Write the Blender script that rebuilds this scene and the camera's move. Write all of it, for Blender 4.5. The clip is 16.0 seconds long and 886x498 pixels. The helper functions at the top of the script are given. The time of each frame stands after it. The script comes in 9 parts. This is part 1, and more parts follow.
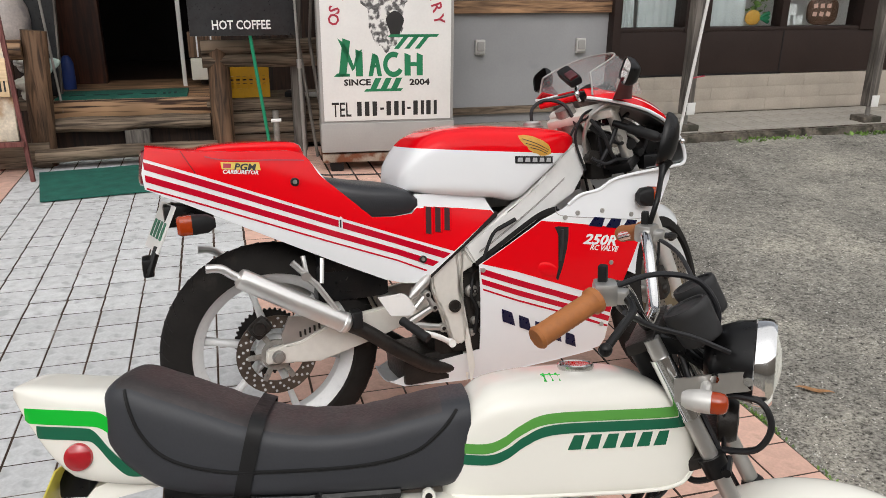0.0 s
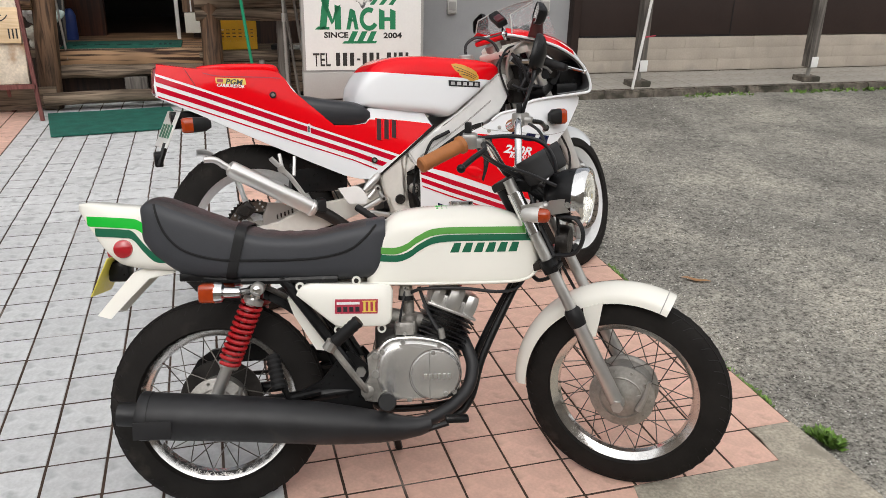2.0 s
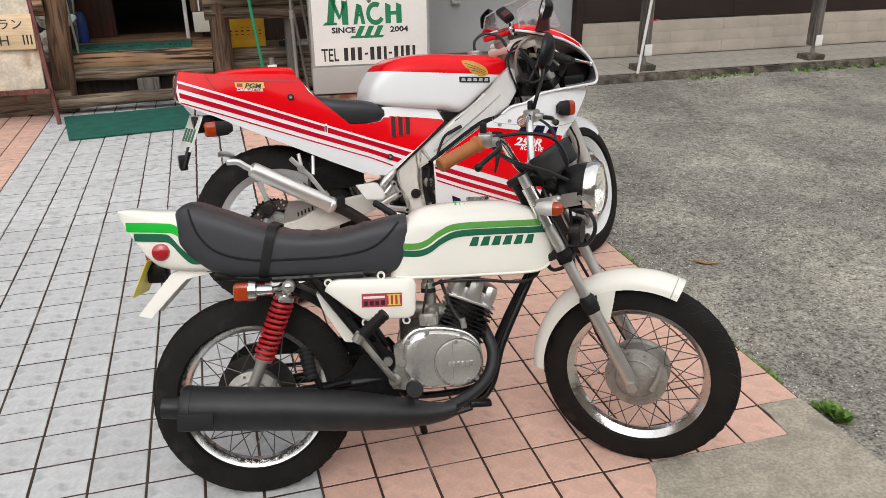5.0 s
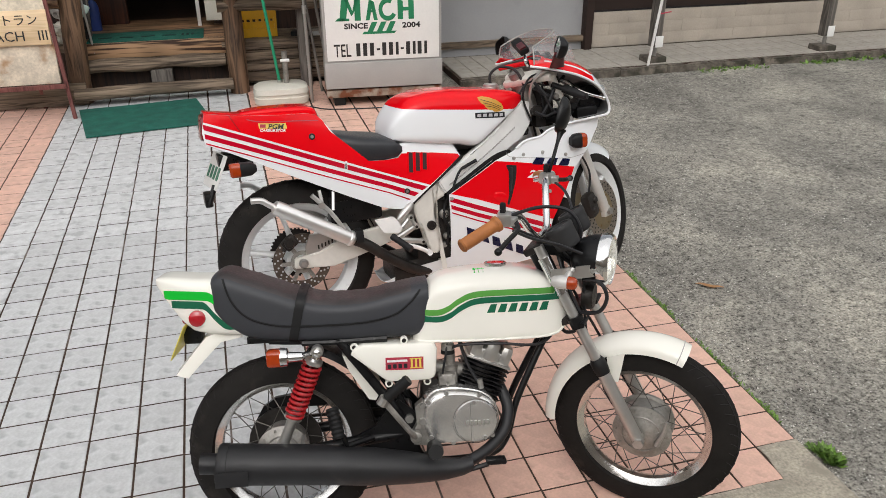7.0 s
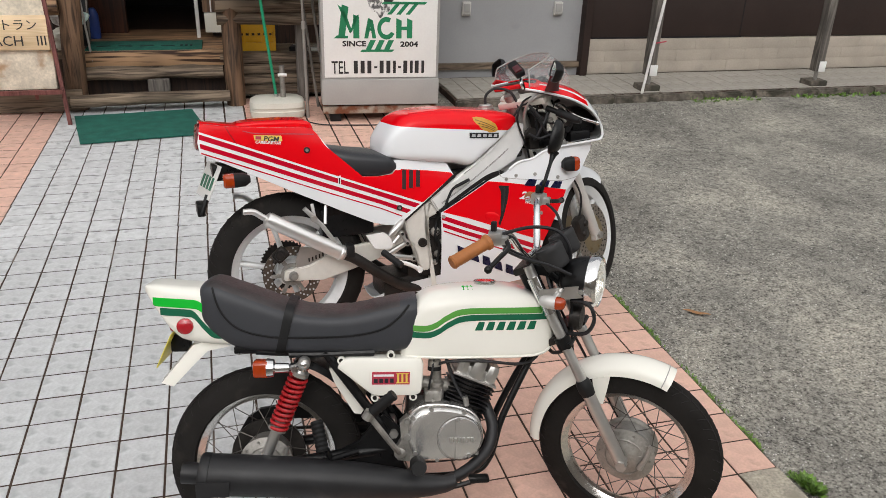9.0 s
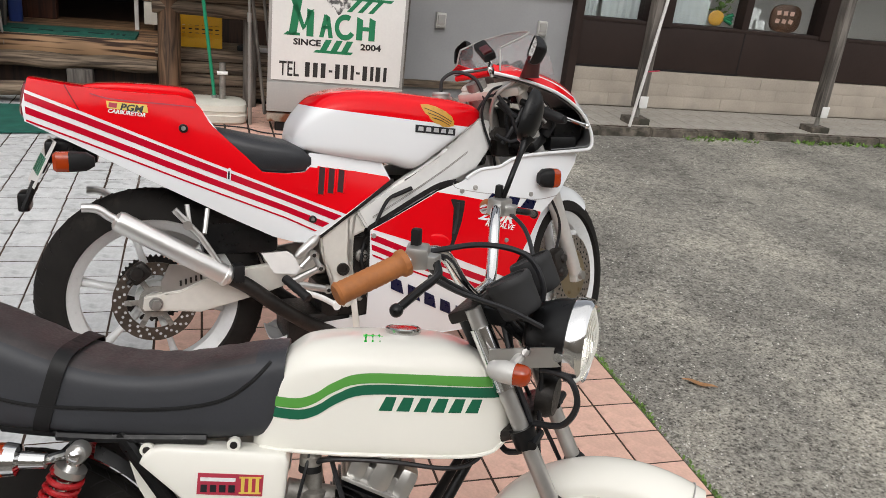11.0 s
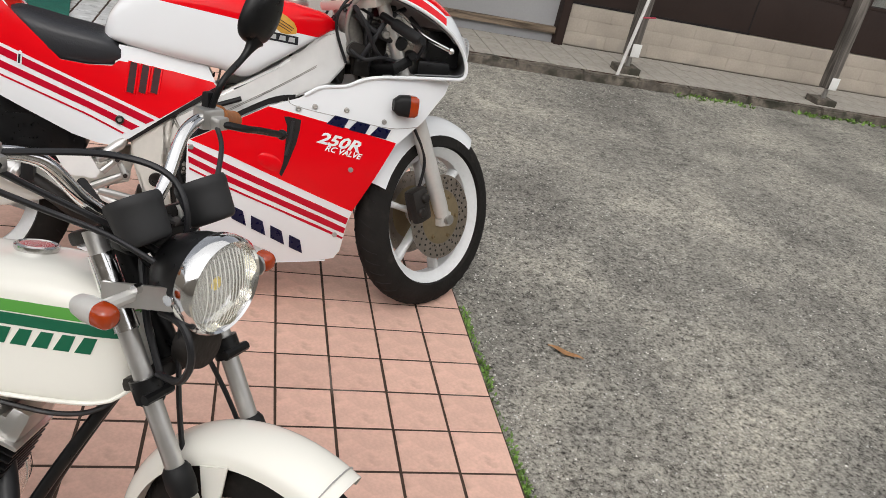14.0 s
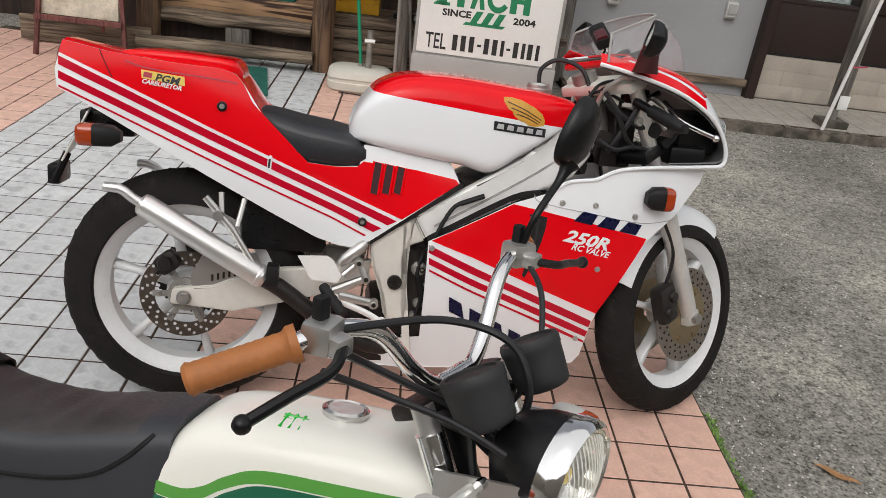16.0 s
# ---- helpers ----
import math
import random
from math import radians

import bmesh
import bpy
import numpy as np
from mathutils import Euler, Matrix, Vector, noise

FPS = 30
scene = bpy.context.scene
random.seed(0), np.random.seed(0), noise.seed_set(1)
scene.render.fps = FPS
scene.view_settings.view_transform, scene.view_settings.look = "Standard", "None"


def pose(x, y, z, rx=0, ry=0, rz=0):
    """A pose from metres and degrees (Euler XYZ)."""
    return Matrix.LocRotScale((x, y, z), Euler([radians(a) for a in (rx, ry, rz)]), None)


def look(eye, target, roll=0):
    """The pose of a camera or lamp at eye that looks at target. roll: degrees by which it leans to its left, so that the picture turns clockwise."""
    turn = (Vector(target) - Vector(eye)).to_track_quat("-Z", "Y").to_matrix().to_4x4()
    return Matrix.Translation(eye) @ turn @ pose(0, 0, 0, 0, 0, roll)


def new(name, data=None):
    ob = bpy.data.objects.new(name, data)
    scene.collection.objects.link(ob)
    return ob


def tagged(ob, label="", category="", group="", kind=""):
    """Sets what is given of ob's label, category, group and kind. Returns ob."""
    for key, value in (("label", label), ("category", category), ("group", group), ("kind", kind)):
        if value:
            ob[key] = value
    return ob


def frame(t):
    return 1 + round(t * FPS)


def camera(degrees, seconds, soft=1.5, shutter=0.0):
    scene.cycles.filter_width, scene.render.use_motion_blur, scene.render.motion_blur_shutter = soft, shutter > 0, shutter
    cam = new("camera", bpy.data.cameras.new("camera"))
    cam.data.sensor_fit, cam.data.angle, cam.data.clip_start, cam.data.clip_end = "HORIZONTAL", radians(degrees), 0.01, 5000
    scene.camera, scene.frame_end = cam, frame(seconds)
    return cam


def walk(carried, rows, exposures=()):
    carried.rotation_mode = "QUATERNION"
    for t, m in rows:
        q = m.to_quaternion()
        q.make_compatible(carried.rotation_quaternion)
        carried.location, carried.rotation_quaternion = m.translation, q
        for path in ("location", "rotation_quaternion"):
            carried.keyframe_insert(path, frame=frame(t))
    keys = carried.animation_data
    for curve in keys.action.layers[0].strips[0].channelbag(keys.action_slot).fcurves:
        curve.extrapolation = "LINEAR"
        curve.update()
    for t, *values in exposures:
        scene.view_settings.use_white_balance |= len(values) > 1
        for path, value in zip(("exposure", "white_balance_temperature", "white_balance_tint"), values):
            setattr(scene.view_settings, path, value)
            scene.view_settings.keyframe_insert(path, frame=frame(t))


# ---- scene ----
cam = camera(59.5, 16.0, 0.8)
METRES, EYE, TILT, LEAN, TURN = 3.5, 1.53, -21.0, 0.0, 0.0
PATH = [
    (0, (-1.107, -1.853, 1.385), (-0.615, -0.042, 0.692), 0.5),
    (0.5, (-1.093, -2.057, 1.378), (-0.643, -0.242, 0.668), -0.4),
    (1, (-1.138, -2.211, 1.368), (-0.671, -0.406, 0.646), -1.2),
    (1.5, (-1.186, -2.381, 1.377), (-0.667, -0.599, 0.631), -0.1),
    (2, (-1.125, -2.549, 1.37), (-0.615, -0.772, 0.608), 1.4),
    (2.5, (-1.138, -2.635, 1.377), (-0.657, -0.853, 0.607), 0.6),
    (3, (-1.168, -2.639, 1.374), (-0.698, -0.853, 0.606), -0.6),
    (5.3, (-1.178, -2.618, 1.455), (-0.688, -0.855, 0.647), -0.6),
    (5.5, (-1.182, -2.612, 1.494), (-0.689, -0.858, 0.669), -0.6),
    (6, (-1.188, -2.594, 1.591), (-0.71, -0.869, 0.7), -0.7),
    (6.5, (-1.2, -2.594, 1.677), (-0.751, -0.865, 0.777), -0.9),
    (7, (-1.208, -2.592, 1.742), (-0.747, -0.864, 0.848), -0.2),
    (7.5, (-1.215, -2.606, 1.772), (-0.755, -0.888, 0.856), 0.9),
    (8, (-1.226, -2.629, 1.788), (-0.766, -0.928, 0.842), 1.3),
    (8.5, (-1.229, -2.632, 1.787), (-0.754, -0.922, 0.866), 1.3),
    (8.7, (-1.226, -2.628, 1.779), (-0.746, -0.89, 0.915), 1.4),
    (10.8, (-0.94, -2.029, 1.366), (-0.347, -0.291, 0.574), 6.8),
    (11, (-0.882, -1.922, 1.371), (-0.317, -0.154, 0.626), 6.5),
    (11.5, (-0.641, -1.834, 1.375), (-0.133, -0.061, 0.601), 11.4),
    (12, (-0.415, -1.758, 1.386), (0.036, -0.01, 0.526), 14.6),
    (12.5, (-0.33, -1.758, 1.368), (0.138, -0.03, 0.476), 14.1),
    (13, (-0.31, -1.782, 1.365), (0.18, -0.075, 0.444), 13.5),
    (13.5, (-0.28, -1.815, 1.373), (0.212, -0.101, 0.468), 13.4),
    (14, (-0.263, -1.845, 1.359), (0.232, -0.131, 0.455), 12.7),
    (14.5, (-0.318, -1.82, 1.365), (0.098, -0.082, 0.469), 11.4),
    (15, (-0.384, -1.8, 1.362), (-0.086, -0.032, 0.477), 10.1),
    (15.5, (-0.482, -1.754, 1.393), (-0.31, 0.028, 0.501), 9.6),
    (16, (-0.519, -1.577, 1.366), (-0.396, 0.226, 0.509), 7.5),
]
walk(cam, [(t, look(eye, target, roll)) for t, eye, target, roll in PATH], [(0, -0.08), (2.5, -0.02), (7, -0.08), (8.5, -0.12), (11.5, -0.08), (12.5, -0.09), (13.5, -0.05), (14.5, -0.04), (15, -0.10), (15.5, -0.17), (16, -0.18)])

# ---- light ----
world = bpy.data.worlds.new("overcast_sky")
scene.world = world
world.use_nodes = True
wn, wl = world.node_tree.nodes, world.node_tree.links
sky = wn.new("ShaderNodeTexSky")
sky.sky_type = "NISHITA"
sky.sun_disc = False
sky.sun_elevation = radians(49)
sky.sun_rotation = radians(200)
sky.air_density, sky.dust_density, sky.ozone_density = 1.0, 4.0, 1.0
soft_sky = wn.new("ShaderNodeHueSaturation")
soft_sky.inputs["Saturation"].default_value = 0.22
wl.new(sky.outputs[0], soft_sky.inputs["Color"])
wl.new(soft_sky.outputs[0], wn["Background"].inputs[0])
wn["Background"].inputs[1].default_value = 0.15
sun = new("sun", bpy.data.lights.new("sun", "SUN"))
sun.data.energy, sun.data.angle, sun.data.color = 1.95, radians(150), (1.0, 0.97, 0.93)
sun.matrix_world = look((0.6, -4.2, 5.6), (0, 0.6, 0))


# ---- materials ----
def material(name, base, rough=0.5, metal=0.0, vary=0.12, scale=8.0, fine=90.0, bump=0.0, coat=0.0, even=False, stain=None, stain_at=0.62, by_object=0.0, by_island=0.0, stretch=None, speck=None, trans=0.0, emit=0.0, grain_vary=None, spec=0.5):
    m = bpy.data.materials.new(name)
    m.use_nodes = True
    n, l = m.node_tree.nodes, m.node_tree.links
    p = n["Principled BSDF"]
    p.inputs["Roughness"].default_value, p.inputs["Metallic"].default_value = rough, metal
    p.inputs["Coat Weight"].default_value = coat
    p.inputs["Specular IOR Level"].default_value = spec
    p.inputs["Coat Roughness"].default_value = 0.04
    p.inputs["Transmission Weight"].default_value = trans
    co = n.new("ShaderNodeTexCoord")
    src = co.outputs["Object"]
    if stretch:
        mp = n.new("ShaderNodeMapping")
        mp.inputs["Scale"].default_value = stretch
        l.new(src, mp.inputs[0])
        src = mp.outputs[0]
    def noise_node(s, detail=4.0):
        t = n.new("ShaderNodeTexNoise")
        t.inputs["Scale"].default_value, t.inputs["Detail"].default_value = s, detail
        l.new(src, t.inputs["Vector"])
        return t
    big, small = noise_node(scale), noise_node(fine, 3.0)
    def ramp(fac, a, b, lo, hi):
        r = n.new("ShaderNodeMapRange")
        r.inputs[1].default_value, r.inputs[2].default_value = lo, hi
        r.inputs[3].default_value, r.inputs[4].default_value = a, b
        l.new(fac, r.inputs[0])
        return r.outputs[0]
    def mul(a, b):
        r = n.new("ShaderNodeMath")
        r.operation = "MULTIPLY"
        l.new(a, r.inputs[0])
        l.new(b, r.inputs[1])
        return r.outputs[0]
    gv = vary if grain_vary is None else grain_vary
    val = mul(ramp(big.outputs[0], 1 - vary, 1 + vary, 0.3, 0.7), ramp(small.outputs[0], 1 - gv * 0.6, 1 + gv * 0.6, 0.3, 0.7))
    if by_object:
        info = n.new("ShaderNodeObjectInfo")
        val = mul(val, ramp(info.outputs["Random"], 1 - by_object, 1 + by_object, 0, 1))
    if by_island:
        geo = n.new("ShaderNodeNewGeometry")
        val = mul(val, ramp(geo.outputs["Random Per Island"], 1 - by_island, 1 + by_island, 0, 1))
    hs = n.new("ShaderNodeHueSaturation")
    hs.inputs["Color"].default_value = (*base, 1)
    l.new(val, hs.inputs["Value"])
    out = hs.outputs[0]
    if stain:
        st = noise_node(scale * 0.7, 6.0)
        mx = n.new("ShaderNodeMix")
        mx.data_type = "RGBA"
        l.new(ramp(st.outputs[0], 0, 1, stain_at, stain_at + 0.1), mx.inputs["Factor"])
        l.new(out, mx.inputs["A"])
        mx.inputs["B"].default_value = (*stain, 1)
        out = mx.outputs["Result"]
    if speck:
        vo = n.new("ShaderNodeTexVoronoi")
        vo.inputs["Scale"].default_value = speck[1]
        l.new(src, vo.inputs["Vector"])
        sel = ramp(vo.outputs["Color"], 0, 1, speck[2], speck[2] + 0.08)
        mx = n.new("ShaderNodeMix")
        mx.data_type = "RGBA"
        l.new(sel, mx.inputs["Factor"])
        l.new(out, mx.inputs["A"])
        mx.inputs["B"].default_value = (*speck[0], 1)
        out = mx.outputs["Result"]
    l.new(out, p.inputs["Base Color"])
    if not even:
        l.new(ramp(small.outputs[0], max(0.02, rough - 0.08), min(1, rough + 0.1), 0.3, 0.7), p.inputs["Roughness"])
    if emit:
        l.new(out, p.inputs["Emission Color"])
        p.inputs["Emission Strength"].default_value = emit
    if bump:
        b = n.new("ShaderNodeBump")
        b.inputs["Strength"].default_value, b.inputs["Distance"].default_value = bump, 0.004
        l.new(small.outputs[0], b.inputs["Height"])
        l.new(b.outputs[0], p.inputs["Normal"])
    return m


def wood(name, a, b, rough=0.75, scale=6.0, along=0, bump=0.4, bold=False):
    m = bpy.data.materials.new(name)
    m.use_nodes = True
    n, l = m.node_tree.nodes, m.node_tree.links
    p = n["Principled BSDF"]
    p.inputs["Roughness"].default_value = rough
    co = n.new("ShaderNodeTexCoord")
    mp = n.new("ShaderNodeMapping")
    sc = [scale * 5] * 3
    sc[along] = scale * 0.35
    mp.inputs["Scale"].default_value = sc
    l.new(co.outputs["Object"], mp.inputs[0])
    wv = n.new("ShaderNodeTexNoise")
    wv.inputs["Scale"].default_value, wv.inputs["Detail"].default_value, wv.inputs["Distortion"].default_value = 1.0, 6.0, 1.6
    l.new(mp.outputs[0], wv.inputs["Vector"])
    big = n.new("ShaderNodeTexNoise")
    big.inputs["Scale"].default_value = 2.5
    l.new(co.outputs["Object"], big.inputs["Vector"])
    cr = n.new("ShaderNodeValToRGB")
    cr.color_ramp.elements[0].color, cr.color_ramp.elements[1].color = (*a, 1), (*b, 1)
    cr.color_ramp.elements[0].position, cr.color_ramp.elements[1].position = 0.36, 0.62
    if bold:
        rings = n.new("ShaderNodeTexWave")
        rings.wave_type, rings.bands_direction = "RINGS", "X"
        rings.inputs["Scale"].default_value, rings.inputs["Distortion"].default_value = 0.9, 9.0
        rings.inputs["Detail"].default_value, rings.inputs["Detail Scale"].default_value = 3.0, 0.7
        l.new(mp.outputs[0], rings.inputs["Vector"])
        cr.color_ramp.elements[0].position, cr.color_ramp.elements[1].position = 0.25, 0.75
        l.new(rings.outputs["Fac"], cr.inputs[0])
    else:
        l.new(wv.outputs[0], cr.inputs[0])
    hs = n.new("ShaderNodeHueSaturation")
    mr = n.new("ShaderNodeMapRange")
    mr.inputs[1].default_value, mr.inputs[2].default_value, mr.inputs[3].default_value, mr.inputs[4].default_value = 0.3, 0.7, 0.7, 1.25
    l.new(big.outputs[0], mr.inputs[0])
    l.new(mr.outputs[0], hs.inputs["Value"])
    l.new(cr.outputs[0], hs.inputs["Color"])
    l.new(hs.outputs[0], p.inputs["Base Color"])
    b_ = n.new("ShaderNodeBump")
    b_.inputs["Strength"].default_value, b_.inputs["Distance"].default_value = bump, 0.006
    l.new(wv.outputs[0], b_.inputs["Height"])
    l.new(b_.outputs[0], p.inputs["Normal"])
    return m


def glass(name, tint=(1, 1, 1), rough=0.02, alpha=None, ior=1.45):
    m = bpy.data.materials.new(name)
    m.use_nodes = True
    p = m.node_tree.nodes["Principled BSDF"]
    p.inputs["Base Color"].default_value = (*tint, 1)
    p.inputs["Roughness"].default_value, p.inputs["IOR"].default_value = rough, ior
    if alpha is None:
        p.inputs["Transmission Weight"].default_value = 1.0
    else:
        p.inputs["Alpha"].default_value = alpha
    return m


def asphalt(name):
    """Worn asphalt: dark binder, pale and dark stones, dusty patches."""
    m = bpy.data.materials.new(name)
    m.use_nodes = True
    n, l = m.node_tree.nodes, m.node_tree.links
    p = n["Principled BSDF"]
    p.inputs["Roughness"].default_value, p.inputs["Specular IOR Level"].default_value = 0.9, 0.25
    co = n.new("ShaderNodeTexCoord").outputs["Object"]
    def tex(kind, scale, **kw):
        t = n.new(kind)
        t.inputs["Scale"].default_value = scale
        for k, v in kw.items():
            t.inputs[k].default_value = v
        l.new(co, t.inputs["Vector"])
        return t
    def ramp(src, stops):
        r = n.new("ShaderNodeValToRGB")
        e = r.color_ramp.elements
        e[0].position, e[0].color = stops[0][0], (*stops[0][1], 1)
        e[1].position, e[1].color = stops[-1][0], (*stops[-1][1], 1)
        for pos, col in stops[1:-1]:
            q = e.new(pos)
            q.color = (*col, 1)
        l.new(src, r.inputs[0])
        return r.outputs[0]
    def mix(kind, a, b, fac=1.0):
        x = n.new("ShaderNodeMix")
        x.data_type, x.blend_type = "RGBA", kind
        if isinstance(fac, float):
            x.inputs["Factor"].default_value = fac
        else:
            l.new(fac, x.inputs["Factor"])
        l.new(a, x.inputs["A"])
        if isinstance(b, tuple):
            x.inputs["B"].default_value = (*b, 1)
        else:
            l.new(b, x.inputs["B"])
        return x.outputs["Result"]
    grain = tex("ShaderNodeTexNoise", 85.0, Detail=7.0, Roughness=0.74)
    stone = tex("ShaderNodeTexVoronoi", 105.0)
    pits = tex("ShaderNodeTexNoise", 26.0, Detail=8.0, Roughness=0.80)
    patch = tex("ShaderNodeTexNoise", 1.1, Detail=6.0, Roughness=0.7)
    base = ramp(grain.outputs[0], ((0.38, (0.045, 0.041, 0.036)), (0.46, (0.228, 0.217, 0.195)), (0.56, (0.328, 0.314, 0.282)), (0.67, (0.46, 0.441, 0.40))))
    base = mix("MULTIPLY", base, ramp(pits.outputs[0], ((0.37, (0.36, 0.355, 0.35)), (0.46, (0.88, 0.88, 0.88)), (0.54, (1.07, 1.07, 1.06)), (0.64, (1.32, 1.31, 1.29)))), 1.0)
    base = mix("MULTIPLY", base, ramp(patch.outputs[0], ((0.32, (0.62, 0.615, 0.61)), (0.47, (0.93, 0.93, 0.92)), (0.66, (1.45, 1.43, 1.37)))))
    pick = ramp(stone.outputs["Color"], ((0.86, (0, 0, 0)), (0.89, (1, 1, 1))))
    base = mix("MIX", base, (0.70, 0.68, 0.635), mix("MULTIPLY", pick, ramp(stone.outputs["Distance"], ((0.25, (1, 1, 1)), (0.40, (0, 0, 0))))))
    l.new(base, p.inputs["Base Color"])
    b = n.new("ShaderNodeBump")
    b.inputs["Strength"].default_value, b.inputs["Distance"].default_value = 0.7, 0.010
    l.new(grain.outputs[0], b.inputs["Height"])
    l.new(b.outputs[0], p.inputs["Normal"])
    return m


GREY_TILE = material("grey_tile", (0.545, 0.553, 0.558), 0.60, spec=0.3, vary=0.13, scale=20, fine=110, bump=0.08, by_object=0.05, by_island=0.05, stain=(0.40, 0.41, 0.415), stain_at=0.55, speck=((0.25, 0.245, 0.24), 60.0, 0.965))
PINK_TILE = material("pink_tile", (0.66, 0.424, 0.34), 0.60, spec=0.3, vary=0.11, scale=17, fine=110, bump=0.08, by_object=0.06, by_island=0.06, stain=(0.52, 0.335, 0.265), stain_at=0.58, speck=((0.24, 0.16, 0.12), 50.0, 0.965))
MORTAR = material("wall_mortar", (0.37, 0.325, 0.272), 0.9, vary=0.1, scale=4, fine=60, bump=0.2)
BLIND = material("pale_blue_grey_blind", (0.60, 0.64, 0.63), 0.7, vary=0.10, scale=2.0, fine=12)
BROWN_LACQUER = material("dark_brown_lacquer", (0.085, 0.040, 0.022), 0.3, vary=0.3, scale=9, coat=0.3)
GROUT = material("dark_grout", (0.060, 0.041, 0.032), 0.95, spec=0.1, vary=0.3, scale=5, fine=60, bump=0.3, stain=(0.18, 0.15, 0.13), stain_at=0.58)
ASPHALT = asphalt("asphalt")
CONCRETE = material("concrete", (0.36, 0.325, 0.262), 0.85, vary=0.16, scale=14, fine=110, bump=0.8, grain_vary=0.45, stain=(0.27, 0.245, 0.195), stain_at=0.58)
WALK_TILE = material("walkway_tile", (0.36, 0.335, 0.295), 0.8, vary=0.14, scale=6, fine=70, bump=0.25, by_island=0.08, stain=(0.26, 0.24, 0.21), stain_at=0.6)
KERB_STONE = material("kerb_stone", (0.13, 0.112, 0.092), 0.9, vary=0.45, scale=9, fine=40, bump=1.0, stain=(0.045, 0.042, 0.03), stain_at=0.50)
BLOCK = material("wall_block", (0.41, 0.362, 0.305), 0.85, vary=0.10, scale=4, fine=60, bump=0.3, by_object=0.04, stain=(0.33, 0.30, 0.26), stain_at=0.6)
DARK_PANEL = material("dark_brown_panel", (0.030, 0.0185, 0.0155), 0.6, spec=0.3, vary=0.15, scale=3, fine=40, bump=0.05)
GREY_PAINT = material("grey_painted_board", (0.335, 0.338, 0.345), 0.55, vary=0.05, scale=3, fine=60, bump=0.05, stain=(0.28, 0.285, 0.29), stain_at=0.66)
PLASTER = material("plaster", (0.72, 0.70, 0.66), 0.9, vary=0.05, scale=3, fine=60, bump=0.1)
OLD_WOOD = wood("weathered_grey_wood", (0.055, 0.038, 0.026), (0.27, 0.205, 0.145), 0.85, 5, 0)
OLD_WOOD_UP = wood("weathered_grey_post_wood", (0.075, 0.065, 0.058), (0.20, 0.18, 0.16), 0.85, 5, 2)
BROWN_WOOD = wood("brown_stained_wood", (0.040, 0.016, 0.008), (0.46, 0.27, 0.145), 0.6, 4, 0)
GRAIN_PLANK = wood("bold_grained_plank", (0.040, 0.017, 0.008), (0.44, 0.27, 0.15), 0.6, 5, 0, 0.4, True)
BROWN_POST = wood("brown_post_wood", (0.045, 0.024, 0.013), (0.20, 0.115, 0.065), 0.65, 5, 2)
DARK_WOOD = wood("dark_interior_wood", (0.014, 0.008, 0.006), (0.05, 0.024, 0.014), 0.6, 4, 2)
RED_DOOR = wood("dark_red_door_wood", (0.022, 0.007, 0.004), (0.075, 0.024, 0.012), 0.5, 4, 2)
RED_WOOD = wood("red_brown_easel_wood", (0.09, 0.022, 0.02), (0.20, 0.07, 0.06), 0.7, 8, 2)
PALE_BOARD = wood("pale_board_wood", (0.66, 0.47, 0.27), (0.84, 0.65, 0.42), 0.6, 4, 0, 0.1)
GREEN_MAT = material("green_carpet", (0.012, 0.115, 0.085), 0.95, vary=0.22, scale=12, fine=300, bump=0.7)
MAT_PRINT = material("dark_mat_print", (0.01, 0.03, 0.026), 0.95, vary=0.2, fine=300, bump=0.5)
SIGN_WHITE = material("white_sign_face", (0.80, 0.80, 0.78), 0.4, vary=0.03, scale=3, fine=60)
SIGN_GREEN = material("green_sign_print", (0.012, 0.20, 0.085), 0.5, vary=0.06)
SIGN_RED = material("crimson_sign_print", (0.42, 0.03, 0.06), 0.5, vary=0.06)
SIGN_BLACK = material("black_sign_print", (0.02, 0.02, 0.02), 0.5, vary=0.1)
SIGN_SHADE = material("mid_grey_print", (0.10, 0.10, 0.10), 0.5, vary=0.5, scale=30, fine=120, stain=(0.76, 0.76, 0.74), stain_at=0.46)
SIGN_CASE = material("grey_sign_case", (0.36, 0.35, 0.335), 0.5, vary=0.06, scale=4, stain=(0.30, 0.27, 0.24), stain_at=0.68)
RUST = material("rusty_metal", (0.30, 0.25, 0.20), 0.8, vary=0.25, scale=12, fine=80, bump=0.3, stain=(0.16, 0.05, 0.018), stain_at=0.47)
STEEL = material("galvanised_steel", (0.42, 0.41, 0.39), 0.4, 0.8, vary=0.12)
GREEN_POLE = material("green_plastic_pole", (0.01, 0.26, 0.13), 0.4, vary=0.06)
PALE_PLASTIC = material("pale_plastic", (0.62, 0.60, 0.53), 0.45, vary=0.06, scale=5, stain=(0.48, 0.45, 0.38), stain_at=0.64)
YELLOW_PLASTIC = material("yellow_plastic", (0.62, 0.34, 0.012), 0.45, vary=0.06)
WHITE_POLE = material("white_painted_pole", (0.72, 0.71, 0.69), 0.5, vary=0.05)
BLACKBOARD = material("blackboard_face", (0.022, 0.023, 0.025), 0.35, vary=0.3, scale=10)
CHALK = material("chalk_white", (0.82, 0.82, 0.80), 0.8, vary=0.05)
STONE_PALE = material("pale_weathered_plate", (0.64, 0.57, 0.46), 0.85, vary=0.22, scale=7, fine=60, bump=0.4, stain=(0.40, 0.25, 0.14), stain_at=0.56)
POT_GLAZE = material("pale_pink_glaze", (0.52, 0.46, 0.43), 0.45, vary=0.2, scale=6, fine=60, bump=0.2, stain=(0.22, 0.20, 0.21), stain_at=0.55)
